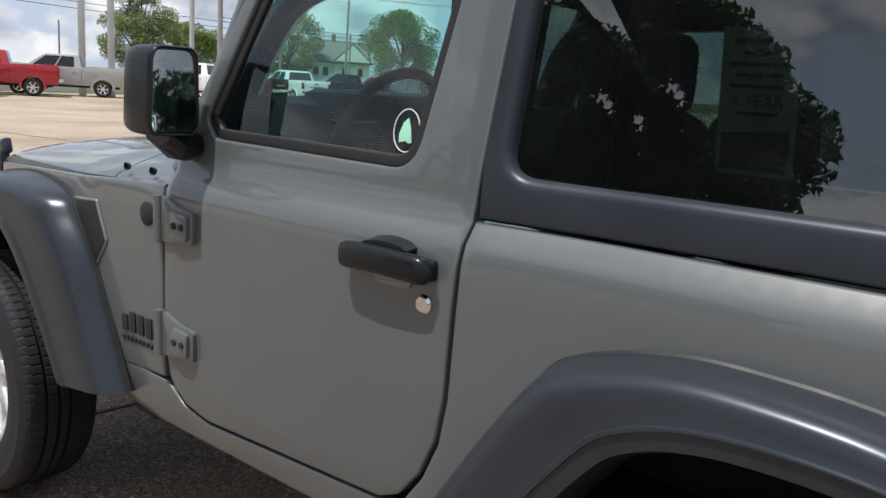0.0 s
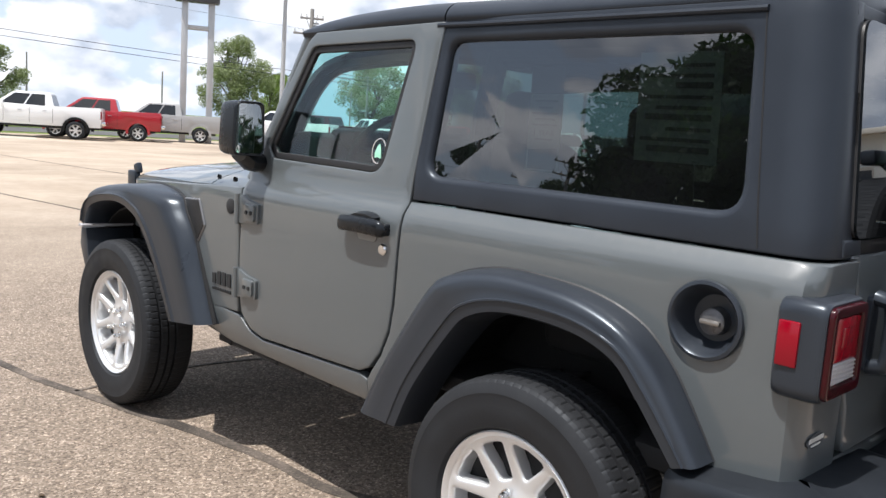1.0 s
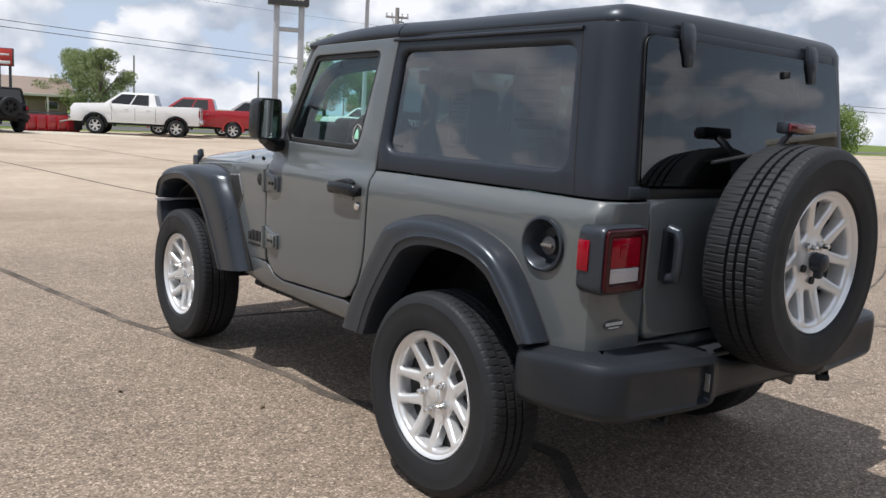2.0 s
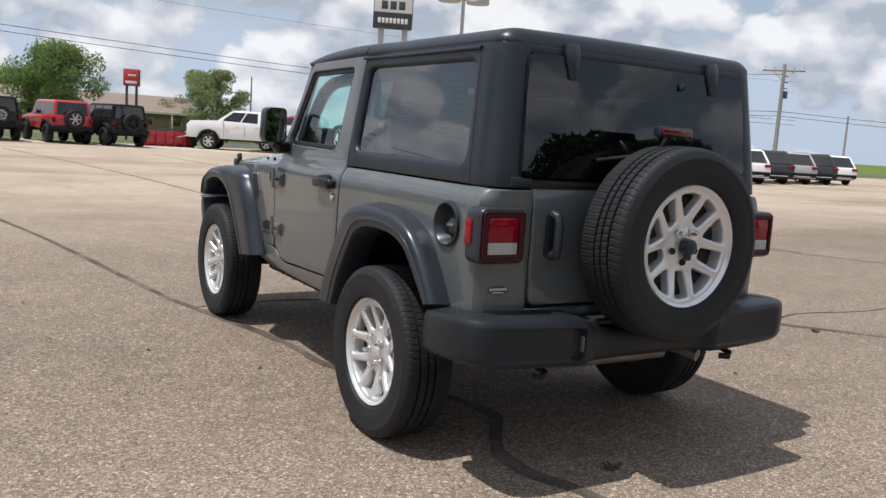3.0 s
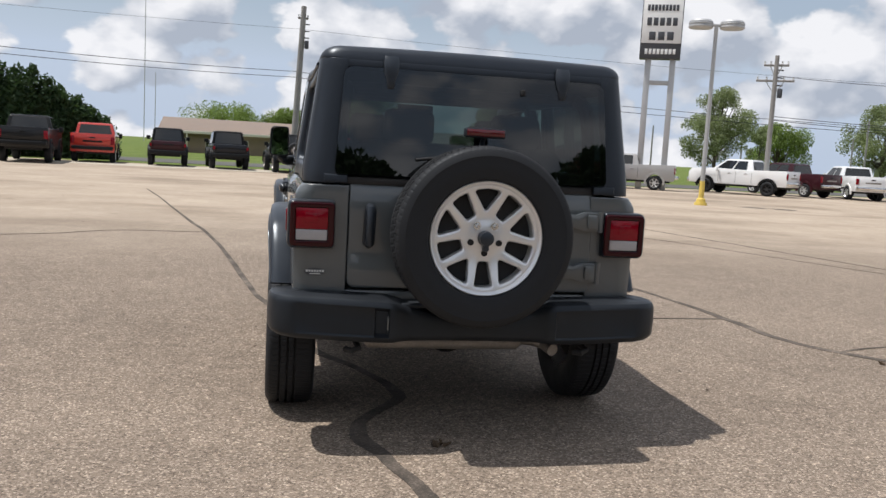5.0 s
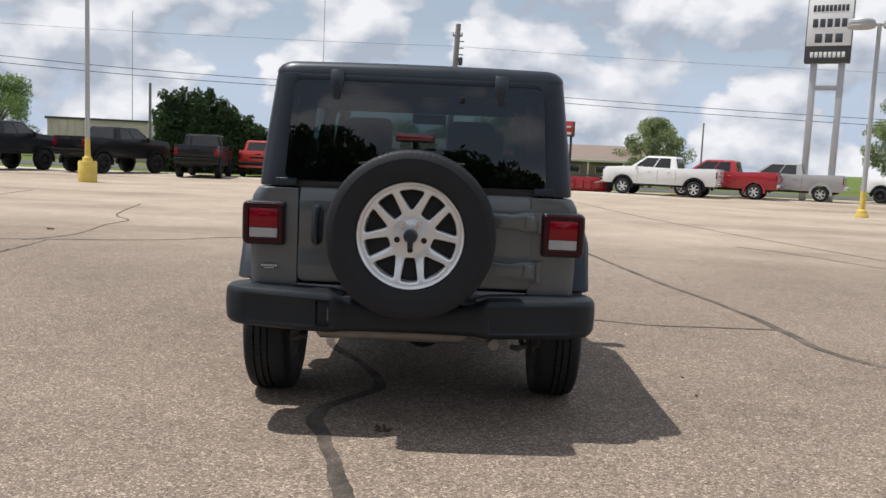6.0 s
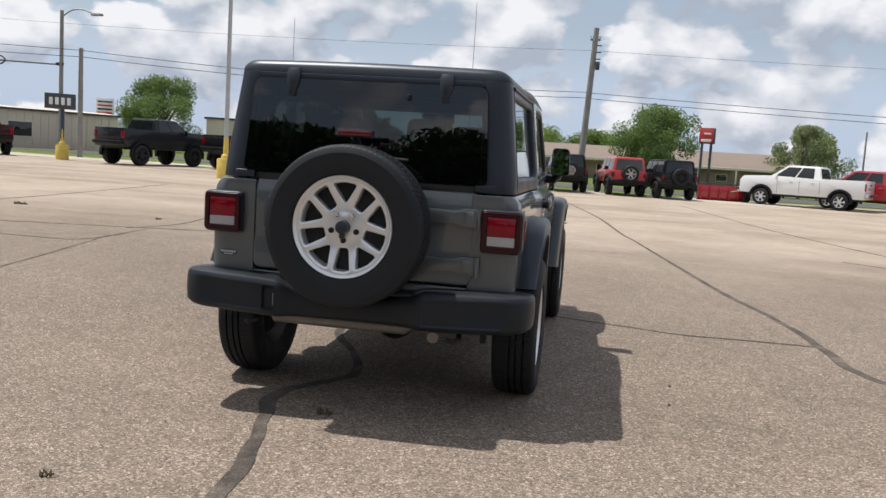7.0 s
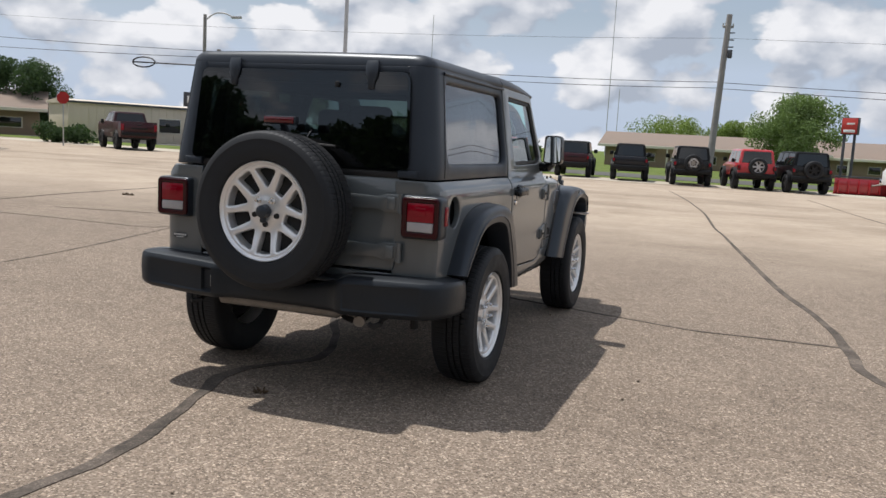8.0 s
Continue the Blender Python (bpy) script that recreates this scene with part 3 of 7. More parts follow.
hood_piece("cowl", 2.20, 2.475, 5)
hood_piece("hood", 2.481, 3.56, 14)
for sx in (-1, 1):
    for y in (2.30, 2.42):
        b = lathe([(0.0, -0.006), (0.009, -0.006), (0.011, 0.004)], 10, "x")
        for v in b.verts:
            v.co.x *= -sx * -1
            v.co += Vector((sx * (half_width(y, 1.13) + 0.0), y, 1.136))
        part("cowl_bolt", b, DARK, jeep)
# hood catch
for sx in (-1, 1):
    c = bmesh.new()
    box((sx * 0.662, 3.535, 1.035), (0.034, 0.085, 0.085), 0.010, bm=c)
    box((sx * 0.655, 3.505, 1.088), (0.030, 0.050, 0.055), 0.010, bm=c, turn=Euler((radians(-18), 0, 0)).to_matrix())
    part("hood_catch", c, BLACK_PLASTIC, jeep)
# grille and nose
nose = bmesh.new()
prism(rounded([(-0.60, 0.62), (0.60, 0.62), (0.62, 1.05), (-0.62, 1.05)], 0.05), 3.46, 3.58, "y", 0.012, 2, bm=nose)
part("grille", nose, GREY_PAINT, jeep)
for i in range(7):
    x = -0.27 + 0.09 * i
    part("grille_slot", prism(rounded([(x - 0.026, 0.72), (x + 0.026, 0.72), (x + 0.026, 1.0), (x - 0.026, 1.0)], 0.02), 3.572, 3.586, "y"), DARK, jeep)
fb = bmesh.new()
prism(rounded([(3.60, 0.50), (3.60, 0.69), (3.80, 0.69), (3.83, 0.60), (3.78, 0.50)], 0.03), -0.80, 0.80, "x", 0.02, 2, bm=fb)
part("front_bumper", fb, BUMPER_PLASTIC, jeep)
for sx in (-1, 1):
    h = lathe([(0.0, 0.03), (0.06, 0.025), (0.095, 0.0), (0.095, -0.03)], 24, "y")
    for v in h.verts:
        v.co += Vector((sx * 0.44, 3.585, 0.88))
    part("headlight", h, WHITE_LENS, jeep)

# round side badge and fender vent, both sides
for sx in (-1, 1):
    b = lathe([(0.0, -0.007), (0.024, -0.006), (0.030, -0.003), (0.030, 0.008)], 24, "x")
    for v in b.verts:
        v.co = Vector((v.co.x * -sx, v.co.y, v.co.z)) if sx > 0 else v.co
        v.co += Vector((sx * (half_width(2.30, 1.03) - 0.001), 2.297, 1.030))
    part("round_badge", b, DARK, jeep)
    vt = bmesh.new()
    o = rounded([(2.540, 1.036), (2.690, 1.026), (2.610, 0.905), (2.545, 0.850), (2.488, 0.930)], 0.010, 3)
    panel(o, [], lambda u, z, d: Vector((-(half_width(u, z) + 0.004 - d), u, z)), 0.012, 0.05, 0.004, vt)
    v1 = part("fender_vent", flip(vt) if sx > 0 else vt, VENT_RIM, jeep, "silver-rimmed black mesh vent")
    mesh_in = bmesh.new()
    panel(inset(o if area(o) > 0 else o[::-1], 0.006), [], lambda u, z, d: Vector((-(half_width(u, z) + 0.0065 - d), u, z)), 0.004, 0.05, 0.001, mesh_in)
    part("vent_mesh", flip(mesh_in) if sx > 0 else mesh_in, VENT_MESH, v1)
    # model badge: plain bars, lettering left out
    for z0, h, ya, yb in ((0.702, 0.055, 2.275, 2.428), (0.676, 0.013, 2.278, 2.428)):
        n = 4 if h > 0.03 else 8
        for i in range(n):
            bb = bmesh.new()
            ww = (yb - ya) / n
            top = z0 + h * (1 if i != n - 1 else 0.8)
            gap = 0.006 if h > 0.03 else 0.003
            panel(rounded([(ya + i * ww + gap, z0), (ya + (i + 1) * ww - gap, z0), (ya + (i + 1) * ww - gap, top), (ya + i * ww + gap, top)], 0.003, 2), [], lambda u, z, d: Vector((-(half_width(u, z) + 0.003 - d), u, z)), 0.006, 0.2, 0.001, bb)
            part("badge_bar", flip(bb) if sx > 0 else bb, DARK, jeep)


# fender flares
def flare(name, stations, ain, push):
    """stations: (yA, zA, xA, yL, zL, xL): where the flare meets the body, and its outer lip."""
    st = curve(stations, 5)
    cyx = ain
    rings = []
    for ya, za, xa, yl, zl, xl in st:
        c = Vector((0, cyx[0], cyx[1]))
        out = (Vector((0, (ya + yl) / 2, (za + zl) / 2)) - c).normalized()

        def at(drop, reach, lift=0.0):
            return Vector((-(xa + (xl - xa) * reach), ya + (yl - ya) * drop, za + (zl - za) * drop)) + out * lift
        I1 = at(1, 0.965) - out * 0.030
        I2 = at(1, 0.80) - out * 0.038
        rings.append([at(0, -0.3), at(0, 0.0, 0.002), at(0.0, 0.10, 0.004), at(0.05, 0.34, push * 0.25), at(0.12, 0.62, push * 0.4), at(0.20, 0.80, push * 0.4), at(0.29, 0.90, push * 0.3), at(0.38, 0.945, push * 0.15), at(0.60, 0.965), at(0.88, 0.975), at(0.915, 0.985), at(0.935, 1.03), at(0.985, 1.035), at(1.0, 1.0), I1, I2, Vector((-xa + 0.02, I2.y, I2.z)) - out * 0.01])
    ob = part(name, loft(rings), BLACK_PLASTIC, jeep, "black textured wheel flare", angle=42)
    part("flare_seal", tube([(-s[2] - 0.004, s[0], s[1]) for s in st], 0.011, 6), SEAL, ob)
    return ob


rf = [(1.415, 0.462, 0.80, 1.235, 0.470, 0.905), (1.30, 0.655, 0.81, 1.150, 0.640, 0.915), (1.13, 0.915, 0.81, 0.995, 0.855, 0.925), (1.045, 0.978, 0.81, 0.915, 0.920, 0.93), (0.90, 1.015, 0.81, 0.80, 0.953, 0.93),
      (0.758, 1.020, 0.81, 0.645, 0.958, 0.93), (0.58, 1.005, 0.81, 0.52, 0.942, 0.93), (0.44, 0.960, 0.81, 0.421, 0.902, 0.93), (0.355, 0.890, 0.81, 0.358, 0.835, 0.925), (0.292, 0.805, 0.81, 0.308, 0.770, 0.92), (0.215, 0.672, 0.805, 0.238, 0.672, 0.915)]
rf = [(s[0], s[1] - 0.009 * smooth01(s[1], 0.60, 0.85), s[2], s[3], s[4] - 0.008 * smooth01(s[4], 0.60, 0.85), s[5]) for s in rf]
mirror_tree(flare("wheel_flare", rf, (REAR_AXLE, 0.45), 0.022), jeep)
ff = [(2.390, 0.532, 0.836, 2.615, 0.505, 0.915), (2.480, 0.710, 0.836, 2.720, 0.680, 0.918), (2.562, 0.872, 0.836, 2.815, 0.815, 0.922), (2.635, 0.965, 0.836, 2.900, 0.905, 0.925), (2.715, 1.030, 0.82, 2.985, 0.955, 0.928),
      (2.98, 1.050, 0.77, 3.13, 0.988, 0.93), (3.28, 1.026, 0.71, 3.32, 0.975, 0.925), (3.48, 0.988, 0.68, 3.49, 0.935, 0.915), (3.575, 0.915, 0.67, 3.575, 0.880, 0.905), (3.612, 0.815, 0.67, 3.608, 0.812, 0.90)]
mirror_tree(flare("wheel_flare", ff, (FRONT_AXLE, 0.45), 0.020), jeep)
tip = part("flare_end", prism(rounded([(3.545, 0.784), (3.60, 0.784), (3.612, 0.70), (3.56, 0.60), (3.50, 0.60), (3.53, 0.72)], 0.012), -0.90, -0.66, "x", 0.008), BLACK_PLASTIC, jeep)
mirrored(tip, jeep)
# white strip in place of the sunlit ground showing through the flare gap
ml = part("marker_lamp", box((-0.792, 3.560, 0.797), (0.262, 0.050, 0.014), 0.004), WHITE_LENS, jeep)
mirrored(ml, jeep)

# wheel wells
for y, n in ((REAR_AXLE, "rear"), (FRONT_AXLE, "front")):
    for sx in (-1, 1):
        wbm = bmesh.new()
        rings = []
        for i in range(15):
            a = math.pi * (0.05 + 0.90 * i / 14)
            rr = 0.50
            yy, zz = y + rr * 1.02 * math.cos(a), 0.42 + rr * math.sin(a)
            rings.append([(sx * 0.79, yy, min(zz, 0.93)), (sx * 0.45, yy, min(zz, 0.93)), (sx * 0.45, yy * 1.0, min(zz, 0.93) + 0.01), (sx * 0.79, yy, min(zz, 0.93) + 0.01)])
        loft(rings, wbm)
        part("wheel_well", wbm, DARK, jeep)
        part("wheel_well_wall", prism([(y - 0.5, 0.50), (y - 0.42, 0.86), (y, 0.93), (y + 0.42, 0.86), (y + 0.5, 0.50)], sx * 0.43, sx * 0.46, "x"), DARK, jeep)


# wheels
def tread(i, k):
    rows = {9: 0, 10: 0, 11: 0, 12: 1, 13: 1, 16: 2, 17: 2, 20: 3, 21: 3, 24: 4, 25: 4, 26: 5, 27: 5, 28: 5}
    if k in rows:
        ph = (i + (0, 1, 3, 2, 0, 3)[rows[k]]) % 6
        if ph == 0:
            return -0.0018 if rows[k] in (0, 5) else -0.0030
    return 0.0


def tyre_bm():
    h = 0.122
    R = TYRE_R
    prof = [(0.226, 0.080), (0.240, 0.090), (0.2490, 0.098), (0.258, 0.112), (0.290, 0.121), (0.318, 0.1225), (0.345, 0.121), (0.352, 0.1225), (0.366, 0.118), (0.380, 0.110), (0.3875, 0.102), (0.391, 0.092), (0.3925, 0.084), (0.3935, 0.061), (0.380, 0.059), (0.380, 0.051), (0.3940, 0.049), (0.395, 0.022), (0.380, 0.020), (0.380, 0.012),
            (0.395, 0.010), (0.395, -0.012), (0.380, -0.014), (0.380, -0.022), (0.3950, -0.024), (0.3940, -0.049), (0.391, -0.092), (0.3875, -0.102), (0.380, -0.110), (0.366, -0.118), (0.345, -0.121), (0.318, -0.1225), (0.290, -0.121), (0.246, -0.110), (0.218, -0.098)]
    return lathe(prof, 504, "x", ripple=tread)


def rim_bm():
    bm = lathe([(0.222, -0.10), (0.214, -0.09), (0.210, -0.02), (0.213, 0.055), (0.222, 0.080), (0.2335, 0.099), (0.2435, 0.105), (0.2475, 0.101), (0.2475, 0.092)], 64, "x")
    return bm


def wheel_face_bm():
    """The cast face: five spread pairs of spokes between rounded windows, dished towards the hub."""
    def spun(poly, a):
        c, q = math.cos(a), math.sin(a)
        return [(x * c - y * q, x * q + y * c) for x, y in poly]
    wedge = rounded([(0.112, 0.0), (0.2045, -0.0610), (0.2135, 0.0), (0.2045, 0.0610)], [0.012, 0.012, 0.05, 0.012], 4)
    slot = rounded([(0.104, -0.0225), (0.2085, -0.0400), (0.2125, 0.0), (0.2085, 0.0400), (0.104, 0.0225)], [0.014, 0.011, 0.05, 0.011, 0.014], 4)
    holes = []
    for i in range(5):
        holes.append(spun(wedge, 2 * math.pi * i / 5))
        holes.append(spun(slot, 2 * math.pi * (i + 0.5) / 5))
    rim = [(0.236 * math.cos(k * math.pi / 40), 0.236 * math.sin(k * math.pi / 40)) for k in range(80)]

    def put(u, v, d):
        r = math.hypot(u, v)
        x = 0.062 + 0.030 * smooth01(r, 0.080, 0.240) + 0.008 * (1 - smooth01(r, 0.045, 0.085))
        return Vector((x - d, u, v))
    return panel(rim, holes, put, 0.036, 0.016, 0.006, r_hole=0.0115)


def lug_bm():
    bm = lathe([(0.0, 0.090), (0.007, 0.090), (0.010, 0.086), (0.0105, 0.06)], 6, "x")
    lathe([(0.0105, 0.066), (0.016, 0.066), (0.017, 0.060)], 16, "x", bm=bm)
    for v in bm.verts:
        v.co += Vector((0.012, -0.0655, 0))
    return bm


def wheel(parent, spare=False):
    w = part("spare_wheel" if spare else "wheel", rim_bm(), ALLOY, parent, "silver alloy wheel with five split spokes")
    part("tyre", tyre_bm(), RUBBER, w, "black all-season tyre", 17)
    part("spokes", wheel_face_bm(), ALLOY, w, angle=30)
    cap = lathe([(0.0, 0.118), (0.020, 0.118), (0.030, 0.112), (0.034, 0.075)], 28, "x") if spare else lathe([(0.0, 0.081), (0.024, 0.081), (0.031, 0.078), (0.033, 0.070)], 28, "x")
    if spare:
        box((0.092, -0.036, 0.0), (0.030, 0.040, 0.026), 0.008, bm=cap)
    part("center_cap", cap, BLACK_PLASTIC if spare else ALLOY, w)
    lug = part("lug_nut", lug_bm(), CHROME, w)
    for i in range(1, 5):
        if not spare or i == 2:
            again(lug, w, Matrix.Rotation(2 * math.pi * i / 5, 4, "X"))
    if spare:
        lug.matrix_basis = Matrix.Rotation(2 * math.pi * 3 / 5, 4, "X")
        for i in (0, 1, 4):
            hole = part("bolt_hole", lathe([(0.0, 0.0665), (0.009, 0.0665), (0.013, 0.0685), (0.014, 0.060)], 14, "x"), DARK, w)
            for v in hole.data.vertices:
                v.co.y -= 0.0655
                v.co.x += 0.008
            hole.matrix_basis = Matrix.Rotation(2 * math.pi * i / 5, 4, "X")
    # near-black disc added for the shade between the spokes; hides the bright barrel
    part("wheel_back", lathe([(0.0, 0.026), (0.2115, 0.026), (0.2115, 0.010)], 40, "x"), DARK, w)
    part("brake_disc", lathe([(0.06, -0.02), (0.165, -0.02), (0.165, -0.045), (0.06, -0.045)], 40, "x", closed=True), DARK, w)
    return w


WHEEL_C = HUB_X - 0.122
w0 = wheel(jeep)
places = [(-WHEEL_C, REAR_AXLE, 180, 0.10), (-WHEEL_C, FRONT_AXLE, 180, 0.55), (WHEEL_C, REAR_AXLE, 0, 0.35), (WHEEL_C, FRONT_AXLE, 0, 0.9)]
for i, (x, y, rz, spin) in enumerate(places):
    m = pose(x, y, (HUB_Z if y > 2 else REAR_HUB_Z) + (0.009 if y > 2 else 0.017) * (1 if x > 0 else -1), 0, 0, rz) @ Matrix.Rotation(spin, 4, "X")
    if i == 0:
        w0.matrix_basis = m
    else:
        again(w0, jeep, m)
sp = wheel(jeep, True)
sp.matrix_basis = pose(0.0, -0.165, 0.964, 0, 0, -90) @ Matrix.Rotation(math.pi / 2, 4, "X") @ Matrix.Scale(1.012, 4)

# hardtop
R2 = 0.085
HT_SEAM = lambda z: 0.632 - 0.032 * (z - 1.21) / 0.48
htw = wrap(R2, HT_SEAM, -0.14)
ht = [(-0.14, 1.160), (1.258, 1.160), (1.218, 1.722), (-0.14, 1.722)]
qw = rounded([(1.205, 1.240), (1.150, 1.650), (0.195, 1.652), (0.195, 1.240)], [0.05, 0.05, 0.05, 0.07], 7)
hard = part("hardtop_side", panel(ht, [qw], htw, 0.03, 0.045, 0.005, r_hole=0.020), BLACK_TOP, jeep, "black grained hardtop side")
qg = inset(qw if area(qw) > 0 else qw[::-1], -0.002)
g = part("quarter_window", panel(qg, [], lambda u, z, d: htw(u, z, d + 0.021), 0.005, 0.3, 0.0), QUARTER_GLASS, hard, "dark tinted quarter glass", 1)
# moulded line above the window
gut = part("roof_gutter", tube([htw(u, 1.700, -0.004)[:] for u in np.linspace(0.16, 1.20, 12)], 0.008, 8), BLACK_TOP, hard)
part("corner_seam", tube([htw(0.165 - 0.03 * (1.70 - z), z, -0.0005)[:] for z in np.linspace(1.168, 1.700, 10)], 0.0022, 5), SEAL, hard)
mirror_tree(hard, jeep)
hd = part("rear_header", panel(rounded([(-0.640, 1.682), (0.640, 1.682), (0.640, 1.721), (-0.640, 1.721)], 0.004), [], rear_sheet(0.0), 0.03, 0.06, 0.008), BLACK_TOP, jeep)


def roof_z(x, y, w, ya, yb, h, base):
    fx = max(0.0, 1 - max(0.0, (abs(x) - w + 0.085) / 0.085) ** 2) ** 0.5 * (0.86 + 0.14 * (1 - (x / w) ** 2))
    ea = max(0.0, 1 - max(0.0, (ya + 0.06 - y) / 0.06) ** 2) ** 0.5
    eb = max(0.0, 1 - max(0.0, (y - yb + 0.30) / 0.30) ** 2) ** 0.5
    return base + h * min(fx, 1) * ea * eb


def roof_piece(name, ya, yb, ra, rb, n):
    bm = bmesh.new()
    grid = []
    for i in range(n + 1):
        t = i / n
        y = ya + (yb - ya) * (t if ra < 0 else t ** 1.5)
        w = half_width(min(y, 2.2), 1.722) + 0.001
        near = max(0.0, R2 - max(0.0, y - 0.093))
        if ra > 0 and near > 0:
            w -= R2 - math.sqrt(max(0.0, R2 * R2 - near * near))
        row = []
        for k in range(-20, 21):
            s = math.sin(abs(k) / 20 * math.pi / 2)
            x = w * s * (1 if k > 0 else -1)
            base = 1.722 - 0.022 * smooth01(y, 1.4, 2.0)
            z = roof_z(x, y, w, ra, rb, 0.066, base)
            z += 0.004 * smooth01(y, 0.20, 0.45) * smooth01(abs(x), 0.20, 0.24) * (1 - smooth01(abs(x), 0.42, 0.46))
            row.append(bm.verts.new((x, y, z)))
        grid.append(row)
    for a, b in zip(grid, grid[1:]):
        for k in range(40):
            bm.faces.new((a[k], a[k + 1], b[k + 1], b[k]))
    ex = bmesh.ops.extrude_edge_only(bm, edges=[e for e in bm.edges if len(e.link_faces) == 1])
    for v in verts_of(ex["geom"]):
        v.co.z -= 0.016
        v.co.x *= 0.985
    return part(name, bm, BLACK_TOP, jeep, "black grained roof panel", angle=45)


roof_piece("roof", 0.093, 1.262, 0.093, 2.4, 26)
roof_piece("roof_front", 1.268, 2.005, -1.0, 2.03, 16)
# headliner closes the inside
part("headliner", box((0, 1.05, 1.69), (1.36, 1.80, 0.02), 0.004), SEAT, jeep)

# rear glass with its hinges, and the wiper
rg = rounded([(-0.645, 1.204), (0.645, 1.204), (0.614, 1.686), (-0.614, 1.686)], [0.03, 0.03, 0.05, 0.05], 6)
lift = part("rear_window", panel(rg, [], rear_sheet(0.012), 0.006, 0.4, 0.0), TINT_GLASS, jeep, "dark tinted lift-up rear glass", 1)
fr = panel(rg, [inset(rg if area(rg) > 0 else rg[::-1], 0.018)], rear_sheet(0.008), 0.012, 0.06, 0.003)
part("glass_edge", fr, SEAL, lift)
for x in (-0.405, 0.405):
    hb = bmesh.new()
    rings = []
    for z, wd, dp in ((1.742, 0.030, 0.006), (1.722, 0.034, 0.016), (1.692, 0.034, 0.019), (1.660, 0.030, 0.018), (1.634, 0.019, 0.016), (1.604, 0.017, 0.014), (1.598, 0.014, 0.010)):
        yy = rear_plane(z) - 0.012
        rings.append([(x - wd, yy + 0.004, z), (x - wd, yy - dp * 0.6, z), (x - wd * 0.7, yy - dp, z), (x + wd * 0.7, yy - dp, z), (x + wd, yy - dp * 0.6, z), (x + wd, yy + 0.004, z)])
    loft(rings, hb)
    part("glass_hinge", hb, BLACK_PLASTIC, lift)
wp = tube([(0.24, rear_plane(1.30) - 0.03, 1.30), (-0.05, rear_plane(1.31) - 0.035, 1.312), (-0.28, rear_plane(1.29) - 0.03, 1.285)], [0.008, 0.010, 0.006], 8)
part("wiper", wp, DARK, lift)
part("washer_nozzle", box((0.215, rear_plane(1.62) - 0.02, 1.618), (0.022, 0.022, 0.028), 0.006), DARK, lift)

part("sill_seal", box((0, 0.075, 1.176), (1.24, 0.045, 0.040), 0.010), SEAL, jeep)
# tailgate
tgo = rounded([(-0.571, 0.690), (0.590, 0.690), (0.590, 1.166), (-0.571, 1.166)], [0.04, 0.03, 0.006, 0.006], 5)


def gate_fun(off=0.0):
    def fun(x, z, d):
        y = 0.033 - off + d + 0.008 * smooth01(z, 1.085, 1.115) + 0.022 * smooth01(z, 1.138, 1.170) - 0.010 * smooth01(z, 0.83, 0.80)
        return Vector((x, y, z))
    return fun


gate = part("tailgate", panel(tgo, [], gate_fun(), 0.03, 0.04, 0.006), GREY_PAINT, jeep)
hp = bmesh.new()
prism(rounded([(-0.508, 0.885), (-0.452, 0.885), (-0.448, 1.050), (-0.472, 1.068), (-0.500, 1.060)], 0.012), 0.038, 0.020, "y", 0.004, bm=hp)
tube([(-0.478, 0.022, 1.060), (-0.478, -0.014, 1.052), (-0.478, -0.022, 1.02), (-0.478, -0.022, 0.93), (-0.478, -0.014, 0.90), (-0.478, 0.022, 0.892)], [0.020, 0.020, 0.018, 0.018, 0.020, 0.020], 10, bm=hp)
part("gate_handle", hp, BLACK_PLASTIC, gate)
for z in (0.790, 1.035):
    h = bmesh.new()
    prism(rounded([(0.33, z - 0.036), (0.33, z + 0.036), (0.50, z + 0.030), (0.54, z + 0.045), (0.612, z + 0.045), (0.612, z - 0.045), (0.54, z - 0.045), (0.50, z - 0.030)], 0.012, 3), 0.030, 0.002, "y", 0.006, bm=h)
    prism(rounded([(0.555, z - 0.033), (0.555, z + 0.033), (0.600, z + 0.033), (0.600, z - 0.033)], 0.01, 3), 0.004, -0.012, "y", 0.005, bm=h)
    tube([(0.622, 0.008, z - 0.05), (0.622, 0.008, z + 0.05)], 0.014, 10, bm=h)
    part("gate_hinge", h, GREY_PAINT, gate)
car = bmesh.new()
box((0, -0.02, 0.96), (0.30, 0.11, 0.30), 0.03, bm=car)
tube([(0, -0.02, 1.08), (0, -0.03, 1.30), (0, -0.075, 1.375), (0, -0.105, 1.405)], [0.04, 0.024, 0.017, 0.014], 10, bm=car, flat=0.6)
part("spare_carrier", car, BLACK_PLASTIC, gate)
bl = part("high_brake_light", box((0.0, -0.115, 1.418), (0.185, 0.045, 0.042), 0.010), BLACK_PLASTIC, jeep)
part("red_lens", box((0.0, -0.139, 1.418), (0.170, 0.012, 0.030), 0.005), STOP_LENS, bl)


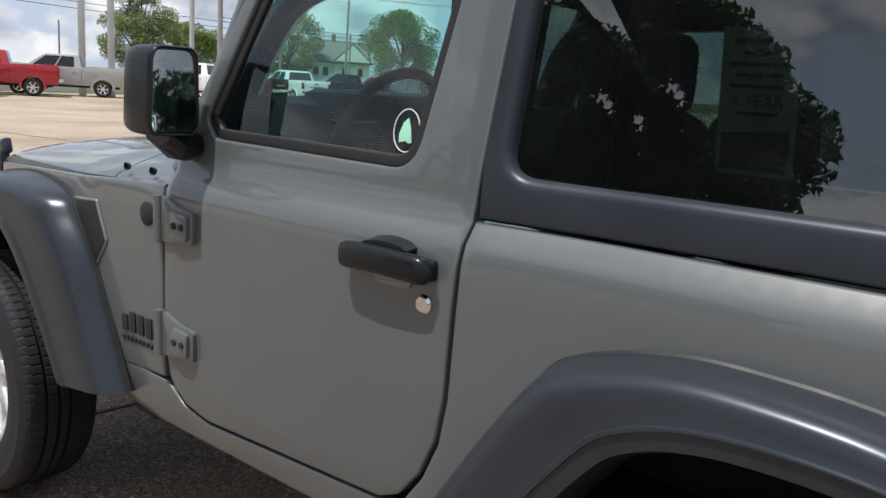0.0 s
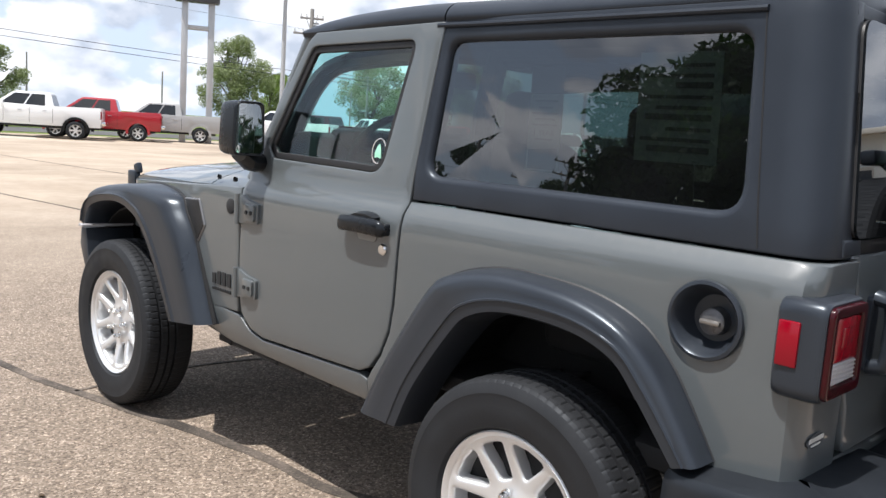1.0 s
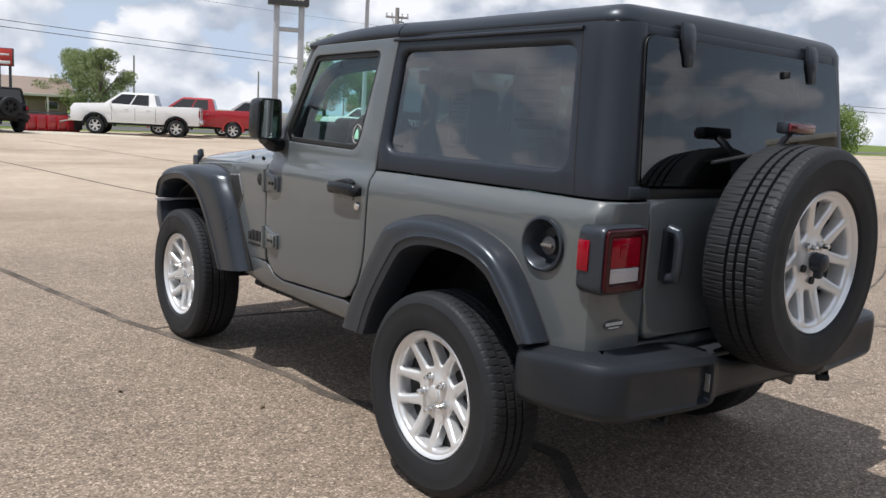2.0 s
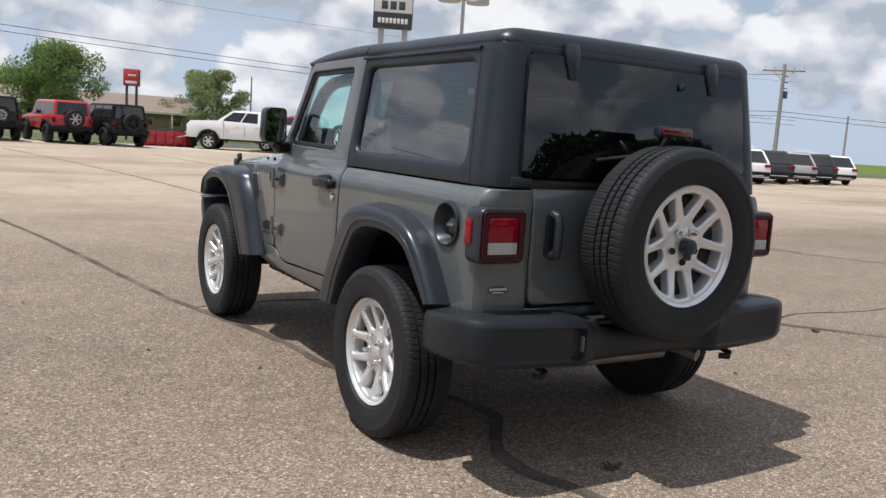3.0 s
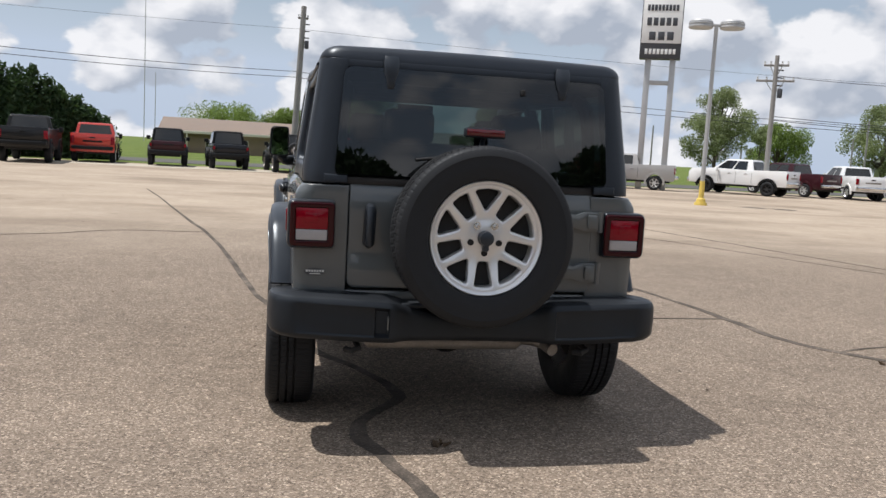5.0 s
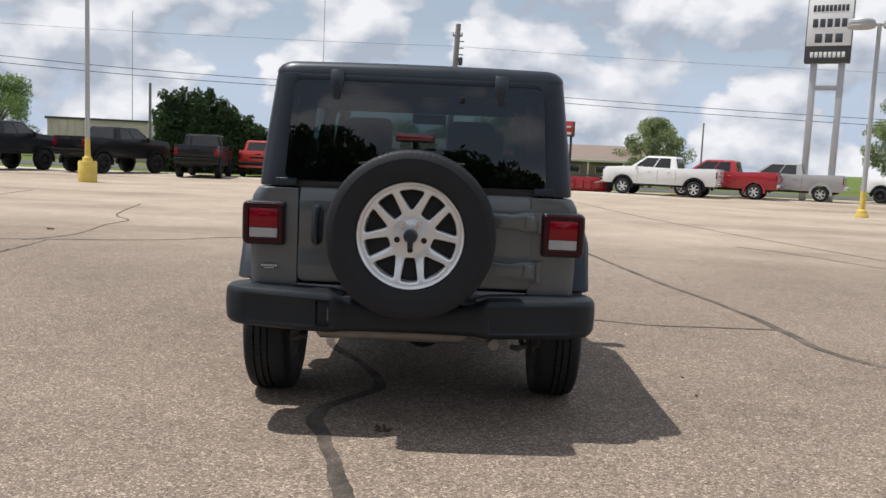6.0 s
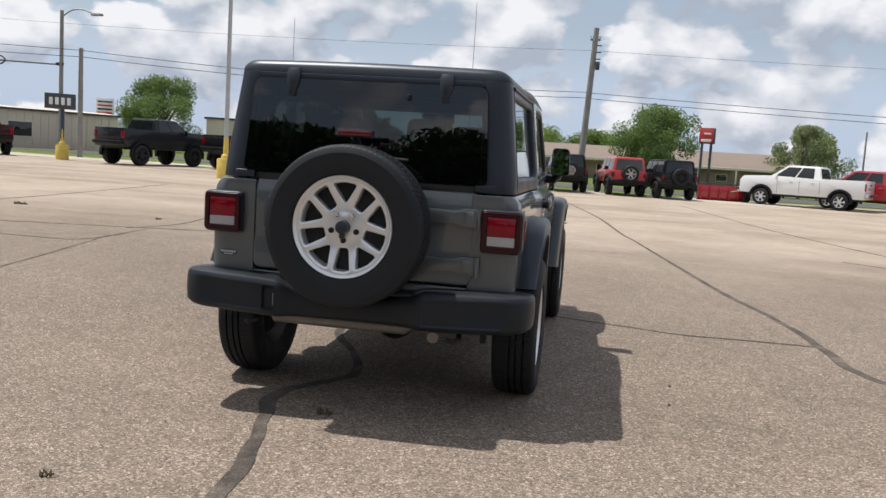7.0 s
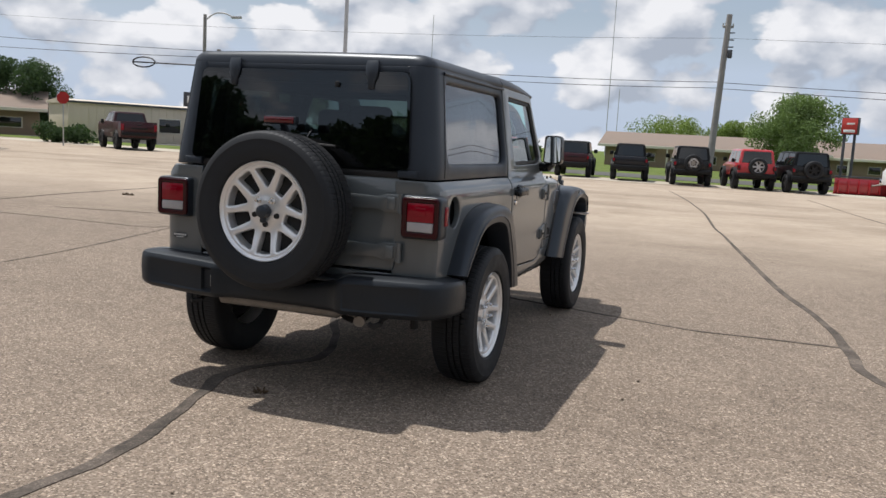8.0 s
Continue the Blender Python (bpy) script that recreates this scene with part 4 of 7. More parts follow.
# tail lamps
def tail_lamp():
    x0, x1, z0, z1 = -0.846, -0.634, 0.866, 1.084
    cx, cz = (x0 + x1) / 2, (z0 + z1) / 2
    shell = bmesh.new()
    o = rounded([(x0, z0), (x1, z0), (x1, z1), (x0, z1)], [0.034, 0.020, 0.020, 0.034], 6)
    rings = []
    for y, s, k in ((0.104, 0.90, 0.012), (0.096, 0.97, 0.003), (0.080, 1.0, 0.0), (0.030, 1.0, 0.0), (0.010, 0.995, 0.0), (-0.001, 0.975, 0.0), (-0.005, 0.945, 0.0)):
        rings.append([(cx + (p[0] - cx) * s + (k if p[0] < cx else 0), y, cz + (p[1] - cz) * s) for p in o])
    loft(rings, shell)
    t = part("tail_lamp", shell, BLACK_PLASTIC, jeep, "square tail lamp in black housing")
    f = rounded([(x0 + 0.012, z0 + 0.010), (x1 - 0.005, z0 + 0.010), (x1 - 0.005, z1 - 0.010), (x0 + 0.012, z1 - 0.010)], 0.020, 4)
    i1 = rounded([(x0 + 0.036, z0 + 0.036), (x1 - 0.032, z0 + 0.036), (x1 - 0.032, z1 - 0.034), (x0 + 0.036, z1 - 0.034)], 0.010, 4)
    rim = part("lamp_rim", panel(f, [i1], lambda x, z, d: Vector((x, -0.017 + d, z)), 0.016, 0.05, 0.006), DEEP_RED, t)
    mx = (x0 + x1) / 2 + 0.002
    part("red_lens", box((mx, -0.006, cz + 0.026), (0.142, 0.012, 0.096), 0.004), RED_LENS, t)
    part("reversing_lens", box((mx, -0.0055, cz - 0.047), (0.138, 0.013, 0.047), 0.004), WHITE_LENS, t)
    for i in range(5):
        part("lens_ridge", box((mx, -0.0125, cz - 0.064 + 0.009 * i), (0.130, 0.003, 0.003)), WHITE_LENS, t)
    part("lens_centre", box((mx, -0.0125, cz + 0.030), (0.060, 0.004, 0.044), 0.002), RED_LENS, t)
    part("side_marker", box((x0 - 0.001, 0.068, cz + 0.012), (0.010, 0.046, 0.098), 0.004), RED_LENS, t)
    return t


mirror_tree(tail_lamp(), jeep)

# fuel filler, only on the driver's side
fy, fz = 0.268, 0.992
fw = half_width(fy, fz)
fu = lathe([(0.094, -0.006), (0.092, -0.012), (0.084, -0.014), (0.078, -0.008), (0.070, 0.030), (0.055, 0.050), (0.0, 0.052)], 40, "x")
for v in fu.verts:
    v.co += Vector((-fw, fy, fz))
filler = part("fuel_filler", fu, BLACK_PLASTIC, jeep, "round black fuel filler with silver cap")
fc = lathe([(0.0, 0.016), (0.024, 0.016), (0.031, 0.021), (0.033, 0.050)], 24, "x")
for i, v in enumerate(fc.verts):
    v.co += Vector((-fw, fy - 0.004, fz - 0.006))
part("fuel_cap", fc, FUEL_CAP, filler)
part("cap_grip", box((-fw + 0.012, fy - 0.004, fz - 0.006), (0.012, 0.050, 0.012), 0.004), STEEL, filler)

# oval dealer sticker: plain bars on black
ov = [(-0.715 + 0.048 * math.cos(a * math.pi / 12), 0.757 + 0.017 * math.sin(a * math.pi / 12)) for a in range(24)]
st = part("oval_sticker", prism(ov, 0.0342, 0.0310, "y"), INK, jeep)
for i in range(7):
    part("bar", box((-0.751 + 0.012 * i, 0.0305, 0.761), (0.008, 0.002, 0.010)), WHITE_INK, st)
part("bar", box((-0.715, 0.0305, 0.748), (0.05, 0.002, 0.004)), WHITE_INK, st)

# rear bumper
def bumper():
    bm = bmesh.new()
    # plan of its outer face: (x, y, bottom, top, depth of the sunk face)
    half = [(-0.872, 0.300, 0.462, 0.645, 0), (-0.905, 0.255, 0.466, 0.650, 0), (-0.916, 0.16, 0.474, 0.660, 0), (-0.917, 0.06, 0.482, 0.668, 0), (-0.910, -0.01, 0.487, 0.671, 0), (-0.893, -0.062, 0.488, 0.672, 0), (-0.862, -0.096, 0.486, 0.672, 0), (-0.822, -0.112, 0.483, 0.671, 0), (-0.800, -0.117, 0.481, 0.670, 0.2),
            (-0.785, -0.119, 0.480, 0.670, 1), (-0.60, -0.128, 0.471, 0.665, 1), (-0.452, -0.133, 0.466, 0.659, 1), (-0.445, -0.133, 0.466, 0.658, 4), (-0.392, -0.134, 0.465, 0.655, 4), (-0.385, -0.134, 0.465, 0.655, 0), (-0.362, -0.132, 0.465, 0.650, 0), (-0.342, -0.122, 0.466, 0.643, 0), (-0.318, -0.106, 0.467, 0.634, 0), (-0.28, -0.097, 0.468, 0.622, 0), (-0.20, -0.093, 0.469, 0.600, 0), (-0.10, -0.092, 0.470, 0.590, 0), (0.0, -0.092, 0.470, 0.588, 0)]
    path = half + [(-x, y, a, b, min(r, 1)) for x, y, a, b, r in half[-2::-1]]
    rings = []
    for i, (x, y, a, b, r) in enumerate(path):
        q, w = path[max(i - 1, 0)], path[min(i + 1, len(path) - 1)]
        d = Vector((w[0] - q[0], w[1] - q[1], 0)).normalized()
        n = Vector((d.y, -d.x, 0))
        p = Vector((x, y, 0))
        h = b - a
        sunk = n * -0.0065 * min(r, 4)
        zt, zb = (b - 0.040, a + 0.035) if r < 2 else (b - 0.048, a + 0.042)
        back = Vector((x * 0.765 / max(0.765, abs(x)), 0.045 if abs(x) < 0.85 else max(y, 0.02), 0))

        def at(m, z):
            return p + m + Vector((0, 0, z))
        rings.append([back + Vector((0, 0, b + 0.006)), at(n * -0.040, b + 0.003), at(n * -0.022, b), at(n * -0.008, b - 0.006), at(n * 0.0, b - 0.018), at(n * 0.003, b - 0.030), at(sunk + n * 0.004, zt), at(sunk + n * 0.006, a + h * 0.5), at(sunk + n * 0.003, zb), at(n * 0.002, a + 0.026), at(n * -0.006, a + 0.012), at(n * -0.022, a), back + Vector((0, 0, a))])
    loft(rings, bm)
    return bm


bump = part("rear_bumper", bumper(), BUMPER_PLASTIC, jeep, "black plastic rear bumper", angle=32)
part("reflector", box((-0.391, -0.122, 0.556), (0.005, 0.020, 0.062), 0.002), HANDLE_CUP, bump, "small clear reflector")
part("bumper_step", box((0, 0.02, 0.628), (0.66, 0.20, 0.02), 0.008), BUMPER_PLASTIC, bump)

# underneath: frame, axles, silencer, hooks
un = bmesh.new()
for sx in (-1, 1):
    box((sx * 0.42, 1.9, 0.50), (0.09, 3.7, 0.11), 0.015, bm=un)
box((0, 0.10, 0.50), (0.84, 0.10, 0.10), 0.012, bm=un)
box((0, 1.3, 0.50), (0.84, 0.12, 0.10), 0.012, bm=un)
box((0, 2.2, 0.42), (0.40, 0.9, 0.16), 0.05, bm=un)
part("frame", un, DARK, jeep)
for y in (REAR_AXLE, FRONT_AXLE):
    hz = (HUB_Z if y > 2 else REAR_HUB_Z) - 0.01
    ax = tube([(-0.72, y, hz), (0.72, y, hz)], 0.042, 14)
    s = bmesh.ops.create_uvsphere(ax, u_segments=16, v_segments=10, radius=0.13)
    for v in s["verts"]:
        v.co += Vector((0.05 if y < 1 else -0.25, y, hz))
    part("axle", ax, DARK, jeep)
for sx in (-1, 1):
    for y, t in ((0.86, 0), (3.05, 0)):
        pts = [(sx * 0.46 + 0.055 * math.cos(k * 0.7), y + 0.055 * math.sin(k * 0.7), 0.44 + 0.0045 * k) for k in range(54)]
        part("coil_spring", tube(pts, 0.008, 6), DARK, jeep)
    part("shock_absorber", tube([(sx * 0.54, 0.56, 0.36), (sx * 0.50, 0.50, 0.64)], 0.026, 10), DARK, jeep)
    part("control_arm", tube([(sx * 0.50, REAR_AXLE, 0.36), (sx * 0.46, 1.45, 0.44)], 0.024, 8), DARK, jeep)
mu = tube([(-0.475, 0.10, 0.452), (-0.455, 0.10, 0.452), (0.26, 0.10, 0.452), (0.29, 0.10, 0.452)], [0.040, 0.066, 0.066, 0.040], 20, flat=0.66)
part("silencer", mu, EXHAUST, jeep, "oval steel exhaust silencer")
part("exhaust_pipe", tube([(0.27, 0.10, 0.445), (0.34, 0.10, 0.440), (0.40, 0.08, 0.428), (0.425, 0.00, 0.412)], [0.028, 0.028, 0.028, 0.030], 14), EXHAUST, jeep)
for x, y in ((-0.52, -0.02), (0.56, -0.03)):
    hk = tube([(x, y + 0.12, 0.45), (x, y + 0.02, 0.442), (x + 0.01, y - 0.03, 0.428), (x - 0.02, y - 0.05, 0.418), (x - 0.05, y - 0.02, 0.418)], 0.014, 8)
    part("tow_hook", hk, DARK, jeep)
part("jack_bracket", box((0.66, 0.18, 0.42), (0.03, 0.05, 0.10), 0.008), DARK, jeep)

# windscreen and its frame
ws = bmesh.new()
for sx in (-1, 1):
    tube([(sx * 0.765, 2.245, 1.14), (sx * 0.752, 2.20, 1.22), (sx * 0.700, 1.985, 1.70)], [0.035, 0.032, 0.030], 10, bm=ws)
tube([(-0.70, 1.985, 1.705), (0.70, 1.985, 1.705)], 0.03, 10, bm=ws)
tube([(-0.76, 2.235, 1.185), (0.76, 2.235, 1.185)], 0.03, 10, bm=ws)
wf = part("windscreen_frame", ws, GREY_PAINT, jeep)
wg = bmesh.new()
panel([(-0.74, 1.19), (0.74, 1.19), (0.68, 1.70), (-0.68, 1.70)], [], lambda x, z, d: Vector((x, 2.235 - (z - 1.19) * 0.471 - d, z)), 0.005, 0.6, 0.0, wg)
part("windscreen", wg, DOOR_GLASS, wf, "clear laminated glass")

# inside: dashboard, wheel, seats, roll bars, mirror
da = bmesh.new()
prism(rounded([(1.94, 0.90), (1.90, 1.18), (1.96, 1.325), (2.05, 1.345), (2.12, 1.29), (2.20, 1.225), (2.22, 0.90)], 0.03), -0.70, 0.70, "x", 0.02, bm=da)
part("dashboard", da, DASH, jeep)
part("dash_screen", box((0.0, 1.905, 1.17), (0.24, 0.03, 0.14), 0.01), INK, jeep)
part("instrument_hood", box((-0.37, 1.97, 1.325), (0.40, 0.16, 0.08), 0.03), DASH, jeep)
sw = bmesh.new()
ring = [(0.185 * math.cos(a * math.pi / 16), 0.0, 0.185 * math.sin(a * math.pi / 16)) for a in range(33)]
tube(ring, 0.015, 10, bm=sw, caps=False)
for a in (0.1, math.pi - 0.1, -math.pi / 2):
    tube([(0.04 * math.cos(a), 0.01, 0.04 * math.sin(a)), (0.18 * math.cos(a), 0, 0.18 * math.sin(a))], 0.018, 8, bm=sw, flat=0.5)
lathe([(0.0, -0.02), (0.05, -0.02), (0.07, 0.02), (0.0, 0.03)], 20, "y", bm=sw)
for v in sw.verts:
    v.co = pose(-0.38, 1.91, 1.245, 22, 0, 0) @ v.co
part("steering_wheel", sw, DASH, jeep)


def seat(x, y, wide):
    s = bmesh.new()
    box((x, y + 0.22, 0.80), (wide, 0.50, 0.16), 0.05, 3, bm=s)
    box((x, y - 0.06, 1.08), (wide, 0.15, 0.58), 0.06, 3, bm=s, turn=Euler((radians(12), 0, 0)).to_matrix())
    for q in ([0] if wide < 0.7 else [-0.27, 0.27]):
        box((x + q, y - 0.135, 1.44), (0.25, 0.09, 0.17), 0.04, 3, bm=s)
        for d in (-0.05, 0.05):
            tube([(x + q + d, y - 0.12, 1.30), (x + q + d, y - 0.13, 1.40)], 0.007, 6, bm=s)
    part("seat", s, SEAT, jeep)


seat(-0.37, 1.32, 0.50)
seat(0.37, 1.32, 0.50)
seat(0.0, 0.50, 1.05)
rb = bmesh.new()
for sx in (-1, 1):
    tube(curve([(sx * 0.62, 0.22, 1.15), (sx * 0.61, 0.24, 1.48), (sx * 0.585, 0.36, 1.615), (sx * 0.575, 1.0, 1.635), (sx * 0.58, 1.75, 1.625), (sx * 0.63, 2.02, 1.55), (sx * 0.69, 2.16, 1.25)], 5), 0.036, 8, bm=rb)
    tube([(sx * 0.66, 1.16, 1.10), (sx * 0.63, 1.17, 1.45), (sx * 0.575, 1.18, 1.63)], 0.036, 8, bm=rb)
tube([(-0.575, 1.18, 1.635), (0.575, 1.18, 1.635)], 0.036, 8, bm=rb)
tube([(-0.58, 0.36, 1.615), (0.58, 0.36, 1.615)], 0.03, 8, bm=rb)
part("roll_bar", rb, BLACK_PLASTIC, jeep)
part("rear_view_mirror", box((0.0, 1.93, 1.60), (0.24, 0.03, 0.07), 0.012), DASH, jeep)
sv = box((-0.37, 1.90, 1.655), (0.36, 0.14, 0.02), 0.006)
part("sun_visor", sv, DASH, jeep)
# price sheets on the quarter glass
sh = part("price_sheet", panel([(0.275, 1.34), (0.500, 1.34), (0.500, 1.610), (0.275, 1.610)], [], lambda u, z, d: htw(u, z, d + 0.030), 0.001, 0.4, 0.0005), PAPER, jeep, "printed price sheet behind the glass")
for i in range(9):
    z = 1.365 + 0.026 * i
    wdt = (0.17, 0.19, 0.12, 0.18, 0.15, 0.19, 0.10, 0.19, 0.14)[i]
    part("bar", panel([(0.295, z), (0.295 + wdt, z), (0.295 + wdt, z + (0.009 if i % 3 else 0.015)), (0.295, z + (0.009 if i % 3 else 0.015))], [], lambda u, zz, d: htw(u, zz, d + 0.0285), 0.0005, 0.4, 0.0002), INK, sh)
sh2 = part("leaflet", panel([(0.735, 1.285), (0.850, 1.285), (0.850, 1.500), (0.735, 1.500)], [], lambda u, z, d: htw(u, z, d + 0.030), 0.001, 0.4, 0.0005), PAPER, jeep)
part("picture", panel([(0.742, 1.292), (0.843, 1.292), (0.843, 1.345), (0.742, 1.352)], [], lambda u, z, d: htw(u, z, d + 0.0285), 0.0005, 0.4, 0.0002), INK, sh2)
part("heading", panel([(0.735, 1.503), (0.850, 1.503), (0.850, 1.575), (0.735, 1.575)], [], lambda u, z, d: htw(u, z, d + 0.029), 0.001, 0.4, 0.0002), INK, sh2)
for i, (z, wd) in enumerate(((1.372, 0.06), (1.412, 0.085), (1.428, 0.07), (1.444, 0.09), (1.460, 0.05), (1.478, 0.08))):
    part("bar", panel([(0.792 - wd / 2, z), (0.792 + wd / 2, z), (0.792 + wd / 2, z + 0.005), (0.792 - wd / 2, z + 0.005)], [], lambda u, zz, d: htw(u, zz, d + 0.0285), 0.0005, 0.4, 0.0002), INK, sh2)
tx = bpy.data.curves.new("writing", "FONT")
tx.body = "1 YEAR"
tx.size, tx.extrude, tx.align_x = 0.024, 0.0003, "CENTER"
tx.materials.append(INK)
wr = new("writing", tx)
wr.parent = sh2
wp_ = htw(0.792, 1.385, 0.0275)
wr.matrix_basis = Matrix(((0, 0, -1, wp_.x), (-1, 0, 0, wp_.y), (0, 1, 0, wp_.z), (0, 0, 0, 1)))
# oval sticker on the door glass: a plain ring and blot
MINT = varied("mint_print", (0.30, 0.62, 0.46), 0.6, 0.1, 20, 200)
def oval(ry, rz, n=28):
    return [(1.496 + ry * math.cos(2 * math.pi * k / n), 1.300 + rz * math.sin(2 * math.pi * k / n)) for k in range(n)]
stk = part("oval_decal", panel(oval(0.034, 0.042), [oval(0.0318, 0.0398)], side(-0.0150), 0.001, 0.2, 0.0003), WHITE_INK, door_l)
part("decal_print", panel([(1.480, 1.278), (1.488, 1.276), (1.496, 1.280), (1.512, 1.276), (1.514, 1.292), (1.506, 1.314), (1.494, 1.324), (1.486, 1.306)], [], side(-0.0150), 0.001, 0.2, 0.0003), MINT, door_l)


# ---- ground ----
def ground_material():
    m = Mat("worn_lot", (0.3, 0.27, 0.23), 0.9, spec=0.25)
    stones = m.voronoi(125.0, "Color")
    sv = m.n.new("ShaderNodeSeparateColor")
    m.l.new(stones, sv.inputs[0])
    chips = m.voronoi(62.0, "Color")
    sc = m.n.new("ShaderNodeSeparateColor")
    m.l.new(chips, sc.inputs[0])
    grain = m.ramp(sv.outputs[0], [(0.0, (0.112, 0.088, 0.069)), (0.35, (0.205, 0.166, 0.134)), (0.8, (0.262, 0.215, 0.175)), (1.0, (0.46, 0.39, 0.325))])
    grain = m.mix(0.55, grain, m.ramp(sc.outputs[0], [(0.0, (0.60, 0.59, 0.58)), (0.45, (1.03, 1.03, 1.03)), (0.87, (1.10, 1.09, 1.08)), (1.0, (1.80, 1.77, 1.72))]), "MULTIPLY")
    wide = m.noise(0.55, 6, 0.6)
    mid = m.noise(5.0, 5, 0.65)
    col = m.mix(0.6, grain, m.ramp(wide, [(0.3, (0.80, 0.78, 0.75)), (0.7, (1.10, 1.08, 1.04))]), "MULTIPLY")
    col = m.mix(0.5, col, m.ramp(mid, [(0.28, (0.74, 0.73, 0.72)), (0.62, (1.08, 1.07, 1.06))]), "MULTIPLY")
    # smooth tan concrete beyond the rough part of the lot
    tcn = m.n.new("ShaderNodeSeparateXYZ")
    m.l.new(m.coord(), tcn.inputs[0])
    wob = m.noise(0.35, 3)
    far = m.n.new("ShaderNodeMath")
    far.operation = "MULTIPLY_ADD"
    m.l.new(wob, far.inputs[0])
    far.inputs[1].default_value = 3.0
    m.l.new(tcn.outputs[1], far.inputs[2])
    fmask = m.remap(far.outputs[0], 7.0, 14.0, 0.0, 1.0)
    conc = m.mix(0.6, m.ramp(wide, [(0.3, (0.332, 0.272, 0.212)), (0.7, (0.440, 0.370, 0.296))]), m.ramp(mid, [(0.3, (0.8, 0.79, 0.77)), (0.65, (1.08, 1.06, 1.04))]), "MULTIPLY")
    # old oil and tyre stains, drawn out along the lanes
    stain = m.ramp(m.noise(0.16, 7, 0.62, (0.55, 1.5, 1.0)), [(0.36, (0.62, 0.60, 0.58)), (0.50, (1.0, 1.0, 1.0))])
    spots = m.ramp(m.noise(1.3, 3, 0.5), [(0.24, (0.70, 0.68, 0.66)), (0.34, (1.0, 1.0, 1.0))])
    conc = m.mix(0.75, m.mix(0.8, conc, stain, "MULTIPLY"), spots, "MULTIPLY")
    col = m.mix(0.35, col, stain, "MULTIPLY")
    m.link(m.mix(fmask, col, conc), "Base Color")
    m.bump(m.mix(0.35, sv.outputs[0], sc.outputs[0]), 0.75, 0.006)
    return m.m


LOT = ground_material()
GRASS = Mat("lawn", (0.06, 0.10, 0.025), 0.95, spec=0.2)
GRASS.link(GRASS.mix(0.6, GRASS.ramp(GRASS.noise(0.25, 6), [(0.3, (0.075, 0.115, 0.022)), (0.7, (0.135, 0.175, 0.045))]), GRASS.ramp(GRASS.noise(9.0, 4), [(0.3, (0.7, 0.7, 0.65)), (0.7, (1.25, 1.2, 1.1))]), "MULTIPLY"), "Base Color")
GRASS.bump(GRASS.noise(14, 3), 0.8, 0.05)
GRASS = GRASS.m
TAR = Mat("crack_tar", (0.07, 0.06, 0.05), 0.9, spec=0.25)
_grit = TAR.n.new("ShaderNodeSeparateColor")
TAR.l.new(TAR.voronoi(125.0, "Color"), _grit.inputs[0])
_worn = TAR.ramp(TAR.noise(3.0, 6, 0.65), [(0.36, (0.050, 0.043, 0.037)), (0.50, (0.092, 0.078, 0.066)), (0.66, (0.170, 0.140, 0.118))])
TAR.link(TAR.mix(0.6, _worn, TAR.ramp(_grit.outputs[0], [(0.0, (0.6, 0.6, 0.6)), (0.75, (1.05, 1.03, 1.0)), (1.0, (1.9, 1.85, 1.8))]), "MULTIPLY"), "Base Color")
TAR.bump(_grit.outputs[0], 0.4, 0.004)
TAR = TAR.m
ROAD = varied("road_asphalt", (0.075, 0.073, 0.07), 0.9, 0.2, 0.6, 60)
CONC = varied("pale_concrete", (0.42, 0.38, 0.31), 0.9, 0.15, 1.2, 40, 0.3, 0.004)

gm = bpy.data.meshes.new("ground")
bm = bmesh.new()
bmesh.ops.create_grid(bm, x_segments=40, y_segments=40, size=1600)
for v in bm.verts:
    v.co.z = -0.06
bm.to_mesh(gm)
bm.free()
tagged(finish("ground", gm, GRASS), "mown green lawn and fields reaching the horizon", "ground", kind="structure")



def dip(x, y):
    """The lot is not quite level: it sinks a little under the tail and the driver's side."""
    k, q = max(-1.0, min(1.0, x / 0.9)), smooth01(y, 0.9, 3.2)
    return (0.017 * k - 0.031) * (1 - q) + (0.009 * k - 0.009) * q * (1 - smooth01(y, 4.0, 8.0))


lot_edge = [(-140, -110), (130, -110), (130, 48), (62, 45), (34, 43.0), (22, 42.0), (11, 40.6), (4, 39.3), (-8, 39.3), (-14, 39.0), (-22, 38.6), (-28, 38.0), (-45, 41.0), (-140, 48)]
bm = bmesh.new()
rows_y = (-30.0, -10.0, -4.0, -1.5, 0.0, 0.9, 1.3, 1.7, 2.1, 2.5, 2.9, 3.2, 4.0, 5.0, 6.0, 7.0, 8.0)
fs = panel(lot_edge, [], lambda u, v, d: Vector((u, v, dip(u, v) - d)), 0.12, 12.0, 0.02, bm, spots=[(u, v) for v in rows_y for u in (-60.0, -25.0, -9.0, -3.0, -0.9, -0.45, 0.0, 0.45, 0.9, 3.0, 9.0, 25.0, 60.0)])
lm = bpy.data.meshes.new("lot")
bmesh.ops.recalc_face_normals(bm, faces=bm.faces)
bm.to_mesh(lm)
bm.free()
tagged(finish("pavement", lm, LOT), "worn tan asphalt and concrete car lot with tarred cracks", "pavement", kind="structure")


